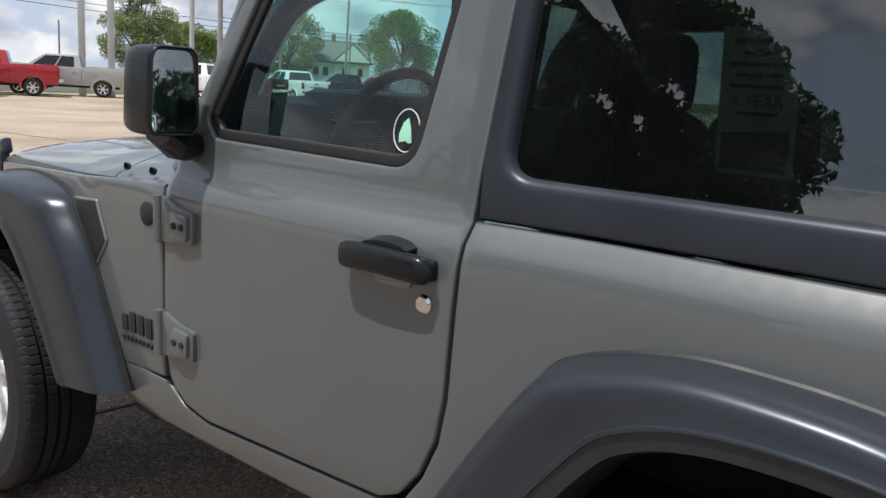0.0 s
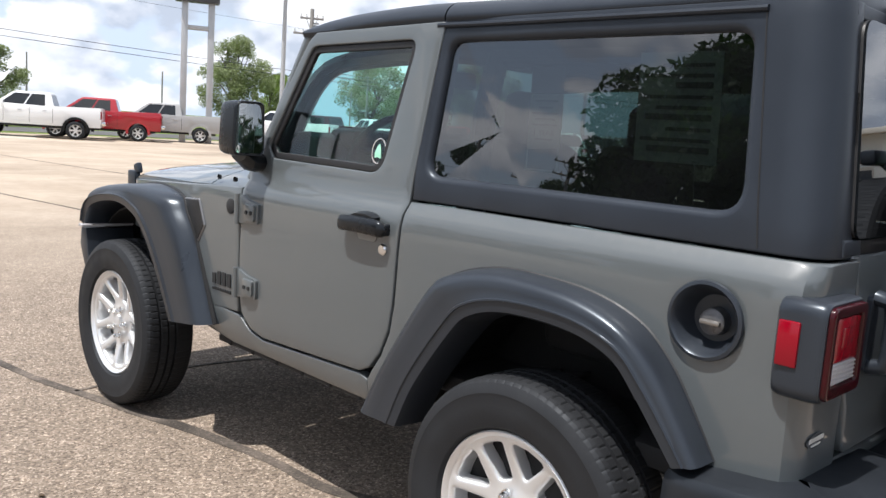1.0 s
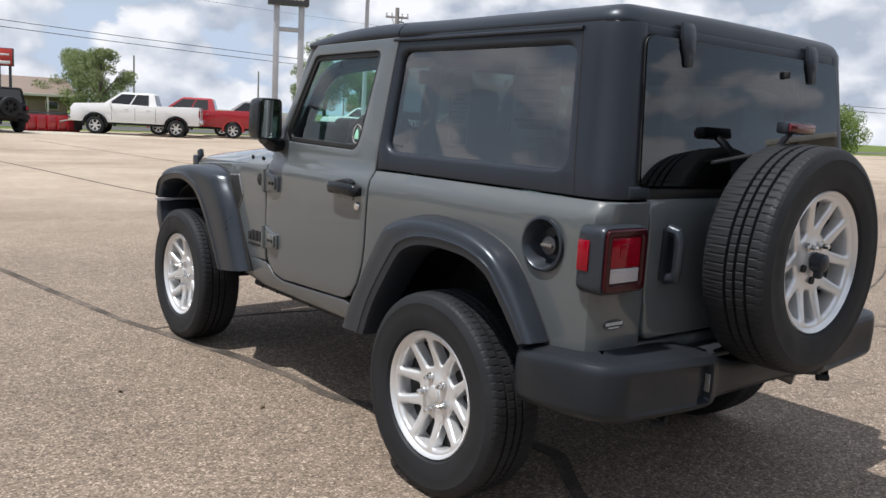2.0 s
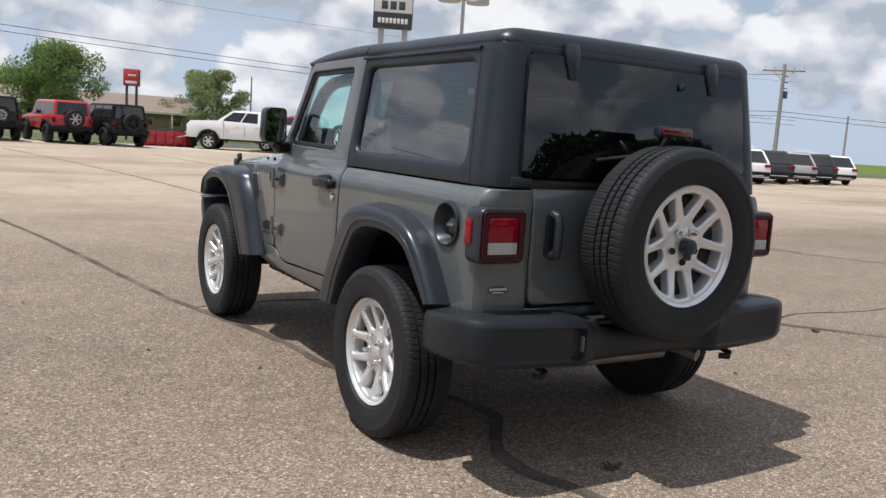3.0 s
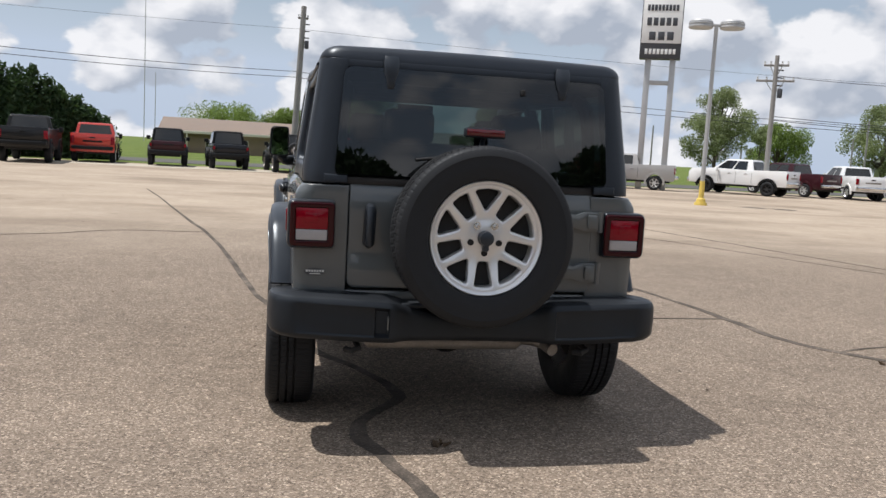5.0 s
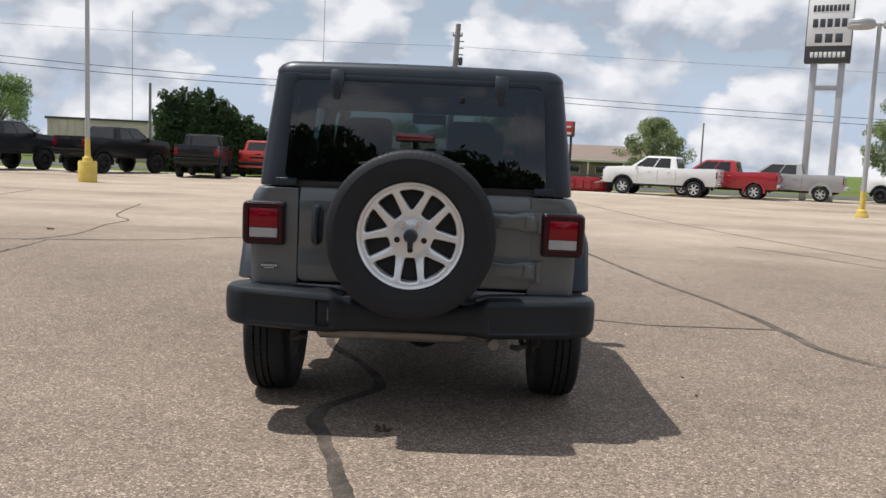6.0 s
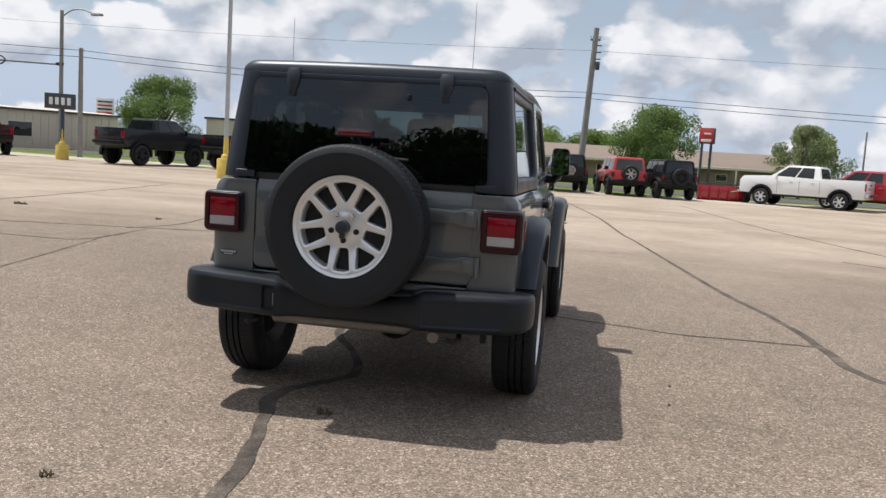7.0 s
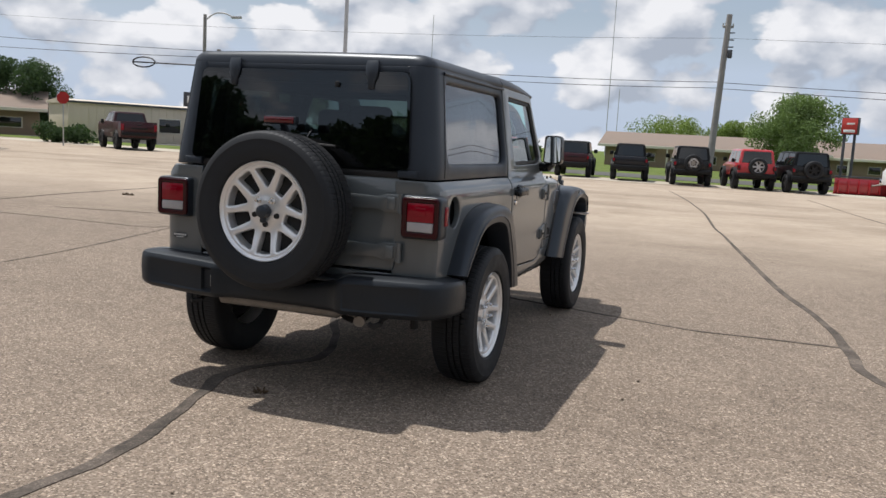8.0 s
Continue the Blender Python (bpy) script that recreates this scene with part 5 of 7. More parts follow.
def strip(points, width, z, name, mat, label, cat, wob=0.3, n=10, kind="structure"):
    """A flat band with uneven edges along a line on the ground."""
    pts = [Vector((*p[:2], 0)) for p in curve(points, n)]
    rnd = random.Random(len(points) * 7 + int(abs(points[0][0]) * 100))
    ws = width if isinstance(width, (list, tuple)) else [width] * len(points)
    wc = [q[0] * (0.66 if name == "tarred_crack" else 1.0) for q in curve([(w,) for w in ws], n)]
    top, bot = [], []
    for i, p in enumerate(pts):
        d = (pts[min(i + 1, len(pts) - 1)] - pts[max(i - 1, 0)]).normalized()
        q = Vector((-d.y, d.x, 0))
        a, b = (wc[i] * (0.5 + wob * (0.24 * math.sin(i * 0.09 + f) + 0.20 * math.sin(i * 0.23 + 2 * f) + 0.16 * (rnd.random() - 0.5))) for f in (0.4, 1.9))
        top.append((p + q * a + Vector((0, 0, z + dip(p.x + q.x * a, p.y + q.y * a))), p - q * b + Vector((0, 0, z + dip(p.x - q.x * b, p.y - q.y * b)))))
    b2 = bmesh.new()
    rows = [[b2.verts.new(x) for x in t] for t in top]
    for r, s in zip(rows, rows[1:]):
        b2.faces.new((r[0], r[1], s[1], s[0]))
    me = bpy.data.meshes.new(name)
    bmesh.ops.recalc_face_normals(b2, faces=b2.faces)
    for f in b2.faces:
        if f.normal.z < 0:
            f.normal_flip()
    ex = bmesh.ops.extrude_edge_only(b2, edges=[e for e in b2.edges if len(e.link_faces) == 1])
    for v in verts_of(ex["geom"]):
        v.co.z -= 0.02
    b2.to_mesh(me)
    b2.free()
    return tagged(finish(name, me, mat), label, cat, kind=kind)


cracks = [
    ([(-4.2, 18.5), (-3.5, 15.6), (-2.42, 10.8), (-1.93, 8.72), (-1.525, 6.628), (-1.263, 4.987), (-1.068, 3.784), (-0.864, 2.984), (-0.702, 2.322), (-0.628, 1.79), (-0.43, 1.415), (-0.247, 1.011), (-0.206, 0.7), (-0.402, 0.394), (-0.474, 0.12), (-0.371, -0.245), (-0.257, -0.631), (-0.175, -1.097), (-0.195, -1.537), (-0.309, -2.561), (-0.206, -4.205)], [0.05, 0.06, 0.075, 0.08, 0.08, 0.08, 0.085, 0.09, 0.09, 0.09, 0.08, 0.09, 0.1, 0.1, 0.12, 0.11, 0.11, 0.12, 0.12, 0.1, 0.1]),
    ([(-0.6, 28.5), (0.4, 22.9), (1.23, 17.3), (1.65, 13.1), (1.92, 11.2), (2.58, 5.94), (2.93, 3.98), (3.031, 2.903), (3.065, 2.215), (3.311, 1.741), (4.225, 0.648), (5.033, -0.969)], [0.06, 0.07, 0.07, 0.07, 0.07, 0.09, 0.1, 0.11, 0.13, 0.11, 0.08, 0.06]),
    ([(3.021, 2.923), (2.37, 2.903), (1.94, 2.884), (1.48, 3.011), (0.94, 3.16), (0.08, 3.445), (-0.39, 3.521), (-0.986, 3.448)], [0.05, 0.04, 0.045, 0.04, 0.04, 0.035, 0.04, 0.03]),
    ([(-8.043, 6.446), (-4.313, 7.555), (-3.14, 8.49), (-2.2, 8.62), (-1.95, 8.7)], 0.045),
    ([(-11.2, 18.5), (-10.606, 14.916), (-10.013, 10.937), (-9.775, 8.382), (-9.495, 6.734), (-9.144, 3.094)], 0.07),
    ([(-10.123, 5.195), (-6.949, 5.346), (-5.954, 5.348), (-5.232, 5.547), (-5.28, 7.088)], 0.05),
    ([(-4.409, 1.072), (-4.466, 2.68), (-4.632, 3.573), (-4.922, 4.795), (-5.244, 6.063)], 0.035),
    ([(4.2, 29.0), (4.49, 26.0), (5.23, 18.9), (6.0, 14.3), (7.2, 9.0), (8.2, 5.0)], 0.06),
    ([(5.2, 10.6), (5.91, 9.65), (7.31, 6.35), (9.202, 3.002)], 0.04),
    ([(-6.92, 14.97), (-6.2, 11.8), (-5.54, 10.66), (-5.52, 9.64), (-5.28, 8.0), (-5.565, 7.022)], 0.055),
    ([(3.311, 1.76), (3.913, 1.935), (5.221, 1.887), (7.51, 2.611)], 0.035),
]
for pts, w in cracks:
    strip(pts, w, 0.004, "tarred_crack", TAR, "dark tar-sealed crack winding over the asphalt", "pavement crack", 0.34, 30)
# pale concrete apron along the edge of the lot
strip([(-45, 38.4), (-28, 35.8), (-22, 36.2), (-14, 36.6), (-8, 36.6), (4, 37.0), (10, 35.6)], 3.2, 0.004, "trim_apron", CONC, "pale concrete apron along the lawn edge", "concrete apron", 0.08)
# the highway beyond the lawn
strip([(-300, 71), (-60, 54), (-20, 49.5), (20, 49), (80, 56), (300, 92)], 8.0, -0.045, "road", ROAD, "two-lane asphalt highway beyond the lawn", "road", 0.02)

# small dark specks of leaf and gravel lying on the lot
LEAF_LITTER = varied("dry_leaf", (0.07, 0.045, 0.025), 0.9, 0.3, 5, 40)
rl = random.Random(5)
bm = bmesh.new()
for i in range(120):
    x, y = rl.uniform(-9, 9), rl.uniform(-4, 16)
    s = rl.uniform(0.008, 0.022)
    a = rl.uniform(0, 6.28)
    p = [bm.verts.new((x + s * math.cos(a + k * 1.57) * (1 if k % 2 else 0.5), y + s * math.sin(a + k * 1.57) * (1 if k % 2 else 0.5), 0.003 + dip(x, y) + (0.006 if k == 1 else 0))) for k in range(4)]
    bm.faces.new(p)
    bm.faces.new([bm.verts.new(v.co + Vector((0, 0, 0.004))) for v in p])
me = bpy.data.meshes.new("leaf_litter")
bm.to_mesh(me)
bm.free()
tagged(finish("leaf_litter", me, LEAF_LITTER), "scattered dry leaf bits on the asphalt", "leaf litter", kind="stuff")
for x, y, s in ((-0.116, -0.066, 0.055), (-9.0, 9.2, 0.16), (-5.9, 8.5, 0.07), (-3.6, 1.2, 0.06), (3.4, 1.4, 0.05), (-0.9, -1.2, 0.04)):
    bm = bmesh.new()
    for k in range(7):
        a = k * 0.9
        c = Vector((x + s * 0.5 * math.cos(a), y + s * 0.4 * math.sin(a), 0.006 + dip(x, y)))
        tube([c, c + Vector((s * 0.5 * math.cos(a * 2.1), s * 0.4 * math.sin(a * 1.7), 0.012 + 0.05 * s * (k % 3)))], [s * 0.16, s * 0.08], 5, bm=bm)
    me = bpy.data.meshes.new("leaf_clump")
    bm.to_mesh(me)
    bm.free()
    tagged(finish("leaf_clump", me, LEAF_LITTER), "small brown clump of dry leaves on asphalt", "leaf clump", group="leaf clumps on the lot")


# ---- other vehicles ----
DARK_GLASS = Mat("dark_car_glass", (0.012, 0.014, 0.016), 0.04, 0.0, 0.7).m
PAINTS = {}
# hardtop black of the far cars, darkened in colour against its bright reflections
FAR_TOP = varied("black_soft_top", (0.0060, 0.0068, 0.0085), 0.5, 0.2, 3, 200, spec=0.22)
TRIM_BLACK = varied("black_car_trim", (0.0065, 0.0072, 0.0085), 0.5, 0.2, 3, 200, spec=0.25)


def car_paint(key):
    table = {"white": (0.78, 0.79, 0.80), "red": (0.36, 0.004, 0.014), "silver": (0.36, 0.36, 0.36), "deep red": (0.20, 0.008, 0.016), "maroon": (0.034, 0.003, 0.008), "black": (0.006, 0.0065, 0.008), "dark grey": (0.036, 0.040, 0.046), "orange": (0.52, 0.030, 0.016), "bright red": (0.50, 0.012, 0.020), "blue black": (0.008, 0.010, 0.016)}
    if key not in PAINTS:
        deep = max(table[key]) < 0.05
        PAINTS[key] = paint("paint_" + key.replace(" ", "_"), table[key], 0.004 if deep else 0.012, 0.35 if deep else 0.8, 0.25 if deep else 0.5)
    return PAINTS[key]


def simple_wheel(parent, x, y, r, rim=ALLOY, wide=0.25, name="wheel"):
    sgn = 1 if x > 0 else -1
    star = []
    for k in range(6):
        for da, rr in ((-0.16, 0.62), (0.16, 0.62), (0.35, 0.22), (0.70, 0.22)):
            star.append((r * rr * math.cos(k * math.pi / 3 + da), r * rr * math.sin(k * math.pi / 3 + da)))
    bm = lathe([(r * 0.56, wide * 0.5 - 0.07), (r * 0.60, wide * 0.5 - 0.02), (r * 0.64, wide * 0.5 + 0.004), (r * 0.64, wide * 0.3)], 24, "x")
    w = part(name, bm, rim, parent)
    t = lathe([(r * 0.6, wide * 0.45), (r * 0.68, wide * 0.5), (r * 0.9, wide * 0.5), (r * 0.97, wide * 0.42), (r, wide * 0.3), (r, -wide * 0.3), (r * 0.97, -wide * 0.42), (r * 0.9, -wide * 0.5), (r * 0.6, -wide * 0.45)], 32, "x")
    part("tyre", t, RUBBER, w)
    part("spoke_star", prism(star, wide * 0.5 - 0.07, wide * 0.5 - 0.035, "x"), rim, w)
    # dark disc standing for the shade behind the spoke openings
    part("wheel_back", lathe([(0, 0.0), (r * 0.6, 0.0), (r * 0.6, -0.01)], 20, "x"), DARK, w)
    w.matrix_basis = pose(x, y, r, 0, 0, 0 if sgn > 0 else 180)
    return w


def arches(y0, y1, zb, zt, axles, R, top):
    """A side outline with wheel arches cut from its lower edge: the list of (y, z), from the tail round to the nose."""
    lo = [(y0, zb)]
    for ay in axles:
        for k in range(9):
            a = math.pi * (1 - k / 8)
            lo.append((ay + R * math.cos(a), max(zb, zt + R * math.sin(a) * 1.0)))
    lo.append((y1, zb))
    return lo + top


def slab(parent, name, quad, mat, out, thick=0.008):
    """A pane laid on four corners, pushed out along out."""
    o = Vector(out).normalized()
    q = [Vector(p) for p in quad]
    return part(name, loft([[p - o * 0.01 for p in q], [p + o * thick for p in q]]), mat, parent)


def greenhouse(parent, base, top, zb, zt, wb, wt, mat_roof, pillars, roof_name="cab"):
    """Cab: base (ya, yb), top (ya, yb); windows along the sides between the pillars, front and rear panes."""
    (ba, bb), (ta, tb) = base, top
    bm = bmesh.new()
    rings = [[(-wb, ba, zb), (wb, ba, zb), (wb, bb, zb), (-wb, bb, zb)], [(-wt, ta, zt - 0.05), (wt, ta, zt - 0.05), (wt, tb, zt - 0.05), (-wt, tb, zt - 0.05)], [(-wt + 0.09, ta + 0.08, zt), (wt - 0.09, ta + 0.08, zt), (wt - 0.09, tb - 0.15, zt), (-wt + 0.09, tb - 0.15, zt)]]
    loft(rings, bm)
    bmesh.ops.recalc_face_normals(bm, faces=bm.faces)
    bmesh.ops.bevel(bm, geom=bm.edges[:], offset=0.03, segments=2, affect="EDGES")
    cab = part(roof_name, bm, mat_roof, parent)

    def at(y_t, z, sx):
        f = (z - zb) / (zt - 0.05 - zb)
        ya, yb = ba + (ta - ba) * f, bb + (tb - bb) * f
        return (sx * (wb + (wt - wb) * f), ya + (yb - ya) * y_t, z)
    z1, z2 = zb + 0.035, zt - 0.095
    for sx in (-1, 1):
        for a, b in zip(pillars, pillars[1:]):
            slab(cab, "side_window", [at(a + 0.015, z1, sx), at(b - 0.015, z1, sx), at(b - 0.02, z2, sx), at(a + 0.02, z2, sx)], DARK_GLASS, (sx, 0, 0.15))
    slab(cab, "rear_window", [(-wb * 0.84, at(0, z1, 1)[1], z1), (wb * 0.84, at(0, z1, 1)[1], z1), (wt * 0.84, at(0, z2, 1)[1], z2), (-wt * 0.84, at(0, z2, 1)[1], z2)], DARK_GLASS, (0, -1, 0.1))
    slab(cab, "windscreen", [(-wb * 0.88, at(1, z1, 1)[1], z1), (wb * 0.88, at(1, z1, 1)[1], z1), (wt * 0.86, at(1, z2, 1)[1], z2), (-wt * 0.86, at(1, z2, 1)[1], z2)], DARK_GLASS, (0, 1, 0.5))
    return cab


def pickup(x, y, heading, color, label, lift=0.0, group="pickups along the lot edge", rim=ALLOY, dark_trim=False):
    """A crew-cab pickup, its tail at y = 0 locally, nose towards +y."""
    t = thing("pickup_truck", pose(x, y, 0, 0, 0, heading), label, "pickup truck", group)
    t.matrix_basis = t.matrix_basis @ Matrix.Scale(0.925, 4)
    P = car_paint(color)
    L, W, zb, r = 5.95, 1.0, 0.52 + lift, 0.40 + lift * 0.30
    ax = (1.15, 4.85)
    low = arches(0.12, L - 0.10, zb, r + 0.02, ax, r + 0.10, [(L, zb + 0.18), (L - 0.02, 1.16 + lift), (L - 0.18, 1.34 + lift), (4.35, 1.42 + lift), (2.05, 1.36 + lift), (2.05, 1.38 + lift), (0.10, 1.42 + lift), (0.08, zb + 0.2)])
    part("body", prism(low, -W, W, "x", 0.035, 2), P, t)
    greenhouse(t, (2.05, 4.55), (2.20, 3.74), 1.33 + lift, 1.97 + lift, 0.97, 0.82, P, [0.13, 0.50, 0.93])
    part("tailgate", box((0, 0.075, 1.08 + lift), (1.62, 0.03, 0.46), 0.012), P, t)
    part("gate_handle", box((0, 0.05, 1.22 + lift), (0.26, 0.03, 0.07), 0.01), TRIM_BLACK, t)
    part("gate_band", box((0, 0.056, 1.04 + lift), (0.9, 0.012, 0.09), 0.004), TRIM_BLACK if dark_trim else STEEL, t)
    part("rear_bumper", box((0, -0.02, 0.72 + lift), (1.92, 0.20, 0.18), 0.04), TRIM_BLACK if dark_trim else CHROME, t)
    part("front_bumper", box((0, L + 0.02, 0.66 + lift), (1.94, 0.20, 0.26), 0.05), TRIM_BLACK if dark_trim else CHROME, t)
    part("grille", box((0, L - 0.01, 1.02 + lift), (1.2, 0.06, 0.34), 0.02), DARK, t)
    for sx in (-1, 1):
        part("tail_lamp", box((sx * 0.915, 0.10, 1.10 + lift), (0.17, 0.09, 0.36), 0.02), RED_LENS, t)
        part("headlight", box((sx * 0.83, L - 0.05, 1.05 + lift), (0.26, 0.16, 0.22), 0.03), WHITE_LENS, t)
        m = box((sx * 1.14, 4.12, 1.36 + lift), (0.18, 0.10, 0.26), 0.03)
        box((sx * 1.03, 4.12, 1.30 + lift), (0.14, 0.05, 0.05), 0.01, bm=m)
        part("wing_mirror", m, TRIM_BLACK if color != "white" else P, t)
        for dy in (2.45, 3.45):
            part("door_handle", box((sx * 1.005, dy, 1.16 + lift), (0.03, 0.18, 0.03), 0.008), CHROME if not dark_trim else TRIM_BLACK, t)
        for dy in (2.10, 3.05, 4.10):
            part("door_gap", box((sx * 0.998, dy, 0.94 + lift), (0.008, 0.014, 0.62)), DARK, t)
        part("side_step", tube([(sx * 0.93, 2.1, zb - 0.05), (sx * 0.93, 4.3, zb - 0.05)], 0.05, 8), DARK, t)
        for a in ax:
            simple_wheel(t, sx * (0.89 + lift * 0.2), a, r, rim, 0.27 + lift * 0.2)
            ring = []
            for k in range(13):
                q = math.pi * (k / 12 * 1.1 - 0.05)
                ring.append([(sx * 0.96, a + (r + 0.17) * math.cos(q), r + 0.02 + (r + 0.17) * math.sin(q)), (sx * (1.035 + lift * 0.25), a + (r + 0.16) * math.cos(q), r + 0.02 + (r + 0.16) * math.sin(q)), (sx * (1.03 + lift * 0.25), a + (r + 0.05) * math.cos(q), r + 0.02 + (r + 0.05) * math.sin(q)), (sx * 0.96, a + (r + 0.05) * math.cos(q), r + 0.02 + (r + 0.05) * math.sin(q))])
            part("wheel_flare", loft(ring), TRIM_BLACK if (dark_trim or lift > 0.03) else P, t)
    part("underbody", box((0, 3.0, zb), (1.5, 5.3, 0.22), 0.03), DARK, t)
    return t


def trail_suv(x, y, heading, color, label, bed=False, top=None, group="off-roaders along the lawn", star=False):
    """A boxy off-roader (or, with bed, its pickup sister), tail at y = 0 locally."""
    t = thing("off_road_pickup" if bed else "off_road_suv", pose(x, y, 0, 0, 0, heading), label, "pickup truck" if bed else "suv", group)
    t.matrix_basis = t.matrix_basis @ Matrix.Scale(0.95, 4)
    P = car_paint(color)
    T = top or FAR_TOP
    r = 0.42
    L = 5.2 if bed else 4.55
    cab0 = 1.55 if bed else 0.10
    ax = (1.05, L - 0.85) if bed else (0.80, L - 0.80)
    low = arches(0.06, L - 0.10, 0.60, r + 0.06, ax, r + 0.12, [(L - 0.05, 0.70), (L - 0.08, 1.10), (L - 1.45, 1.24), (L - 1.5, 1.22), (0.06, 1.22)])
    part("body", prism(low, -0.80, 0.80, "x", 0.03, 2), P, t)
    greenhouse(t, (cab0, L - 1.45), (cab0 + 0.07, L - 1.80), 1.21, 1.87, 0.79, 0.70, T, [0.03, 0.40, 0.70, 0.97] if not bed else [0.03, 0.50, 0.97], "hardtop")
    part("rear_bumper", box((0, -0.02, 0.68), (1.72, 0.22, 0.20), 0.05), TRIM_BLACK, t)
    part("front_bumper", box((0, L + 0.02, 0.66), (1.7, 0.24, 0.22), 0.05), TRIM_BLACK, t)
    if bed:
        part("tailgate", box((0, 0.05, 1.0), (1.34, 0.03, 0.40), 0.012), P, t)
        part("gate_band", box((0, 0.03, 1.05), (0.55, 0.012, 0.05), 0.004), TRIM_BLACK, t)
    else:
        part("tailgate", box((-0.02, 0.05, 0.98), (1.16, 0.03, 0.46), 0.012), P, t)
        w = simple_wheel(t, 0.5, 0, 0.41, STEEL if star else (WHITE_LENS if color == "bright red" else DARK), 0.26, "spare_wheel")
        w.matrix_basis = pose(0.02, -0.12, 1.08, 0, 0, -90)
        if star:
            s = bmesh.new()
            for k in range(5):
                a, b = 2 * math.pi * k / 5 + math.pi / 2, 2 * math.pi * (k + 1) / 5 + math.pi / 2
                tube([(0.02 + 0.20 * math.cos(a), -0.275, 1.08 + 0.20 * math.sin(a)), (0.02 + 0.20 * math.cos(b), -0.275, 1.08 + 0.20 * math.sin(b))], 0.028, 6, bm=s)
            part("wheel_ring", s, WHITE_LENS, t)
    for sx in (-1, 1):
        lamp = part("tail_lamp", box((sx * 0.79, 0.03, 1.02), (0.15, 0.12, 0.22), 0.02), TRIM_BLACK, t)
        part("red_lens", box((sx * 0.79, -0.032, 1.03), (0.10, 0.012, 0.15), 0.004), RED_LENS, lamp)
        part("wing_mirror", box((sx * 0.98, L - 1.75, 1.36), (0.2, 0.12, 0.2), 0.03), TRIM_BLACK, t)
        for i, a in enumerate(ax):
            simple_wheel(t, sx * 0.80, a, r, DARK if not star else STEEL, 0.27)
            ring = []
            for k in range(13):
                q = math.pi * (k / 12)
                cy, cz = (r + 0.16) * math.cos(q), (r + 0.14) * math.sin(q) ** 0.7
                ring.append([(sx * 0.76, a + cy, r + 0.05 + cz), (sx * 0.95, a + cy, r + 0.03 + cz), (sx * 0.95, a + cy * 0.92, r + cz * 0.93), (sx * 0.76, a + cy * 0.92, r + 0.02 + cz * 0.93)])
            part("wheel_flare", loft(ring), TRIM_BLACK, t)
        for dy in ([1.62, 2.55] if not bed else [1.6, 2.5, 3.3]):
            part("door_gap", box((sx * 0.80, dy, 0.98), (0.008, 0.014, 0.48)), DARK, t)
    part("underbody", box((0, L / 2, 0.56), (1.2, L - 0.7, 0.18), 0.03), DARK, t)
    return t


def road_suv(x, y, heading, color, label, L=4.75, H=1.72, group="crossovers parked in a row"):
    """A rounded crossover, tail at y = 0 locally."""
    t = thing("crossover_suv", pose(x, y, 0, 0, 0, heading), label, "suv", group)
    P = car_paint(color)
    r = 0.36
    ax = (0.95, L - 0.90)
    low = arches(0.10, L - 0.12, 0.32, r + 0.02, ax, r + 0.07, [(L, 0.50), (L - 0.04, 0.82), (L - 0.35, 0.98), (L - 1.25, 1.08), (0.35, 1.10), (0.06, 1.02), (0.0, 0.62)])
    part("body", prism(low, -0.93, 0.93, "x", 0.07, 3), P, t)
    greenhouse(t, (0.10, L - 1.15), (0.55, L - 2.05), 1.04, H, 0.90, 0.70, P, [0.10, 0.34, 0.64, 0.95], "roof")
    part("rear_bumper", box((0, 0.02, 0.52), (1.78, 0.14, 0.22), 0.05), TRIM_BLACK, t)
    part("bumper_strip", box((0, -0.05, 0.45), (1.1, 0.03, 0.05), 0.01), CHROME, t)
    for sx in (-1, 1):
        part("tail_lamp", box((sx * 0.76, 0.07, 0.93), (0.34, 0.16, 0.15), 0.03), RED_LENS, t)
        part("wing_mirror", box((sx * 1.0, L - 1.55, 1.12), (0.18, 0.12, 0.14), 0.03), P, t)
        part("arch_trim", box((sx * 0.93, L / 2, 0.36), (0.02, L - 2.6, 0.12), 0.008), TRIM_BLACK, t)
        part("roof_rail", tube([(sx * 0.6, 0.7, H + 0.01), (sx * 0.6, 2.2, H + 0.015)], 0.018, 6), STEEL, t)
        for a in ax:
            simple_wheel(t, sx * 0.82, a, r, ALLOY, 0.23)
    part("underbody", box((0, L / 2, 0.32), (1.5, L - 0.6, 0.16), 0.03), DARK, t)
    return t


# vehicles along the far edge of the lot
trail_suv(-0.30, 35.2, 9, "black", "black four-door off-road suv with ringed spare wheel, on the lawn edge", star=True)
trail_suv(2.40, 35.2, 11, "bright red", "bright red four-door off-road suv by the lawn", top=car_paint("bright red"))
trail_suv(4.60, 34.9, 14, "black", "black two-box off-road suv with black spare wheel, on the lawn edge")
trail_suv(-3.20, 36.3, 8, "blue black", "black off-road pickup seen from its tailgate, on the lawn edge", bed=True)
trail_suv(-6.05, 36.8, 7, "maroon", "maroon off-road pickup seen from its tailgate, on the lawn edge", bed=True)
pickup(-9.35, 36.9, 8, "orange", "orange-red pickup with black tailgate band, on the lawn edge", group="pickups along the lawn", dark_trim=True)
pickup(-11.1, 32.6, 8, "black", "black lifted pickup seen from behind on the lot edge", 0.14, "pickups along the lawn", DARK, True)
pickup(-16.8, 32.8, -22, "black", "black lifted crew-cab pickup with large tyres", 0.34, "pickups along the lawn", DARK, True)
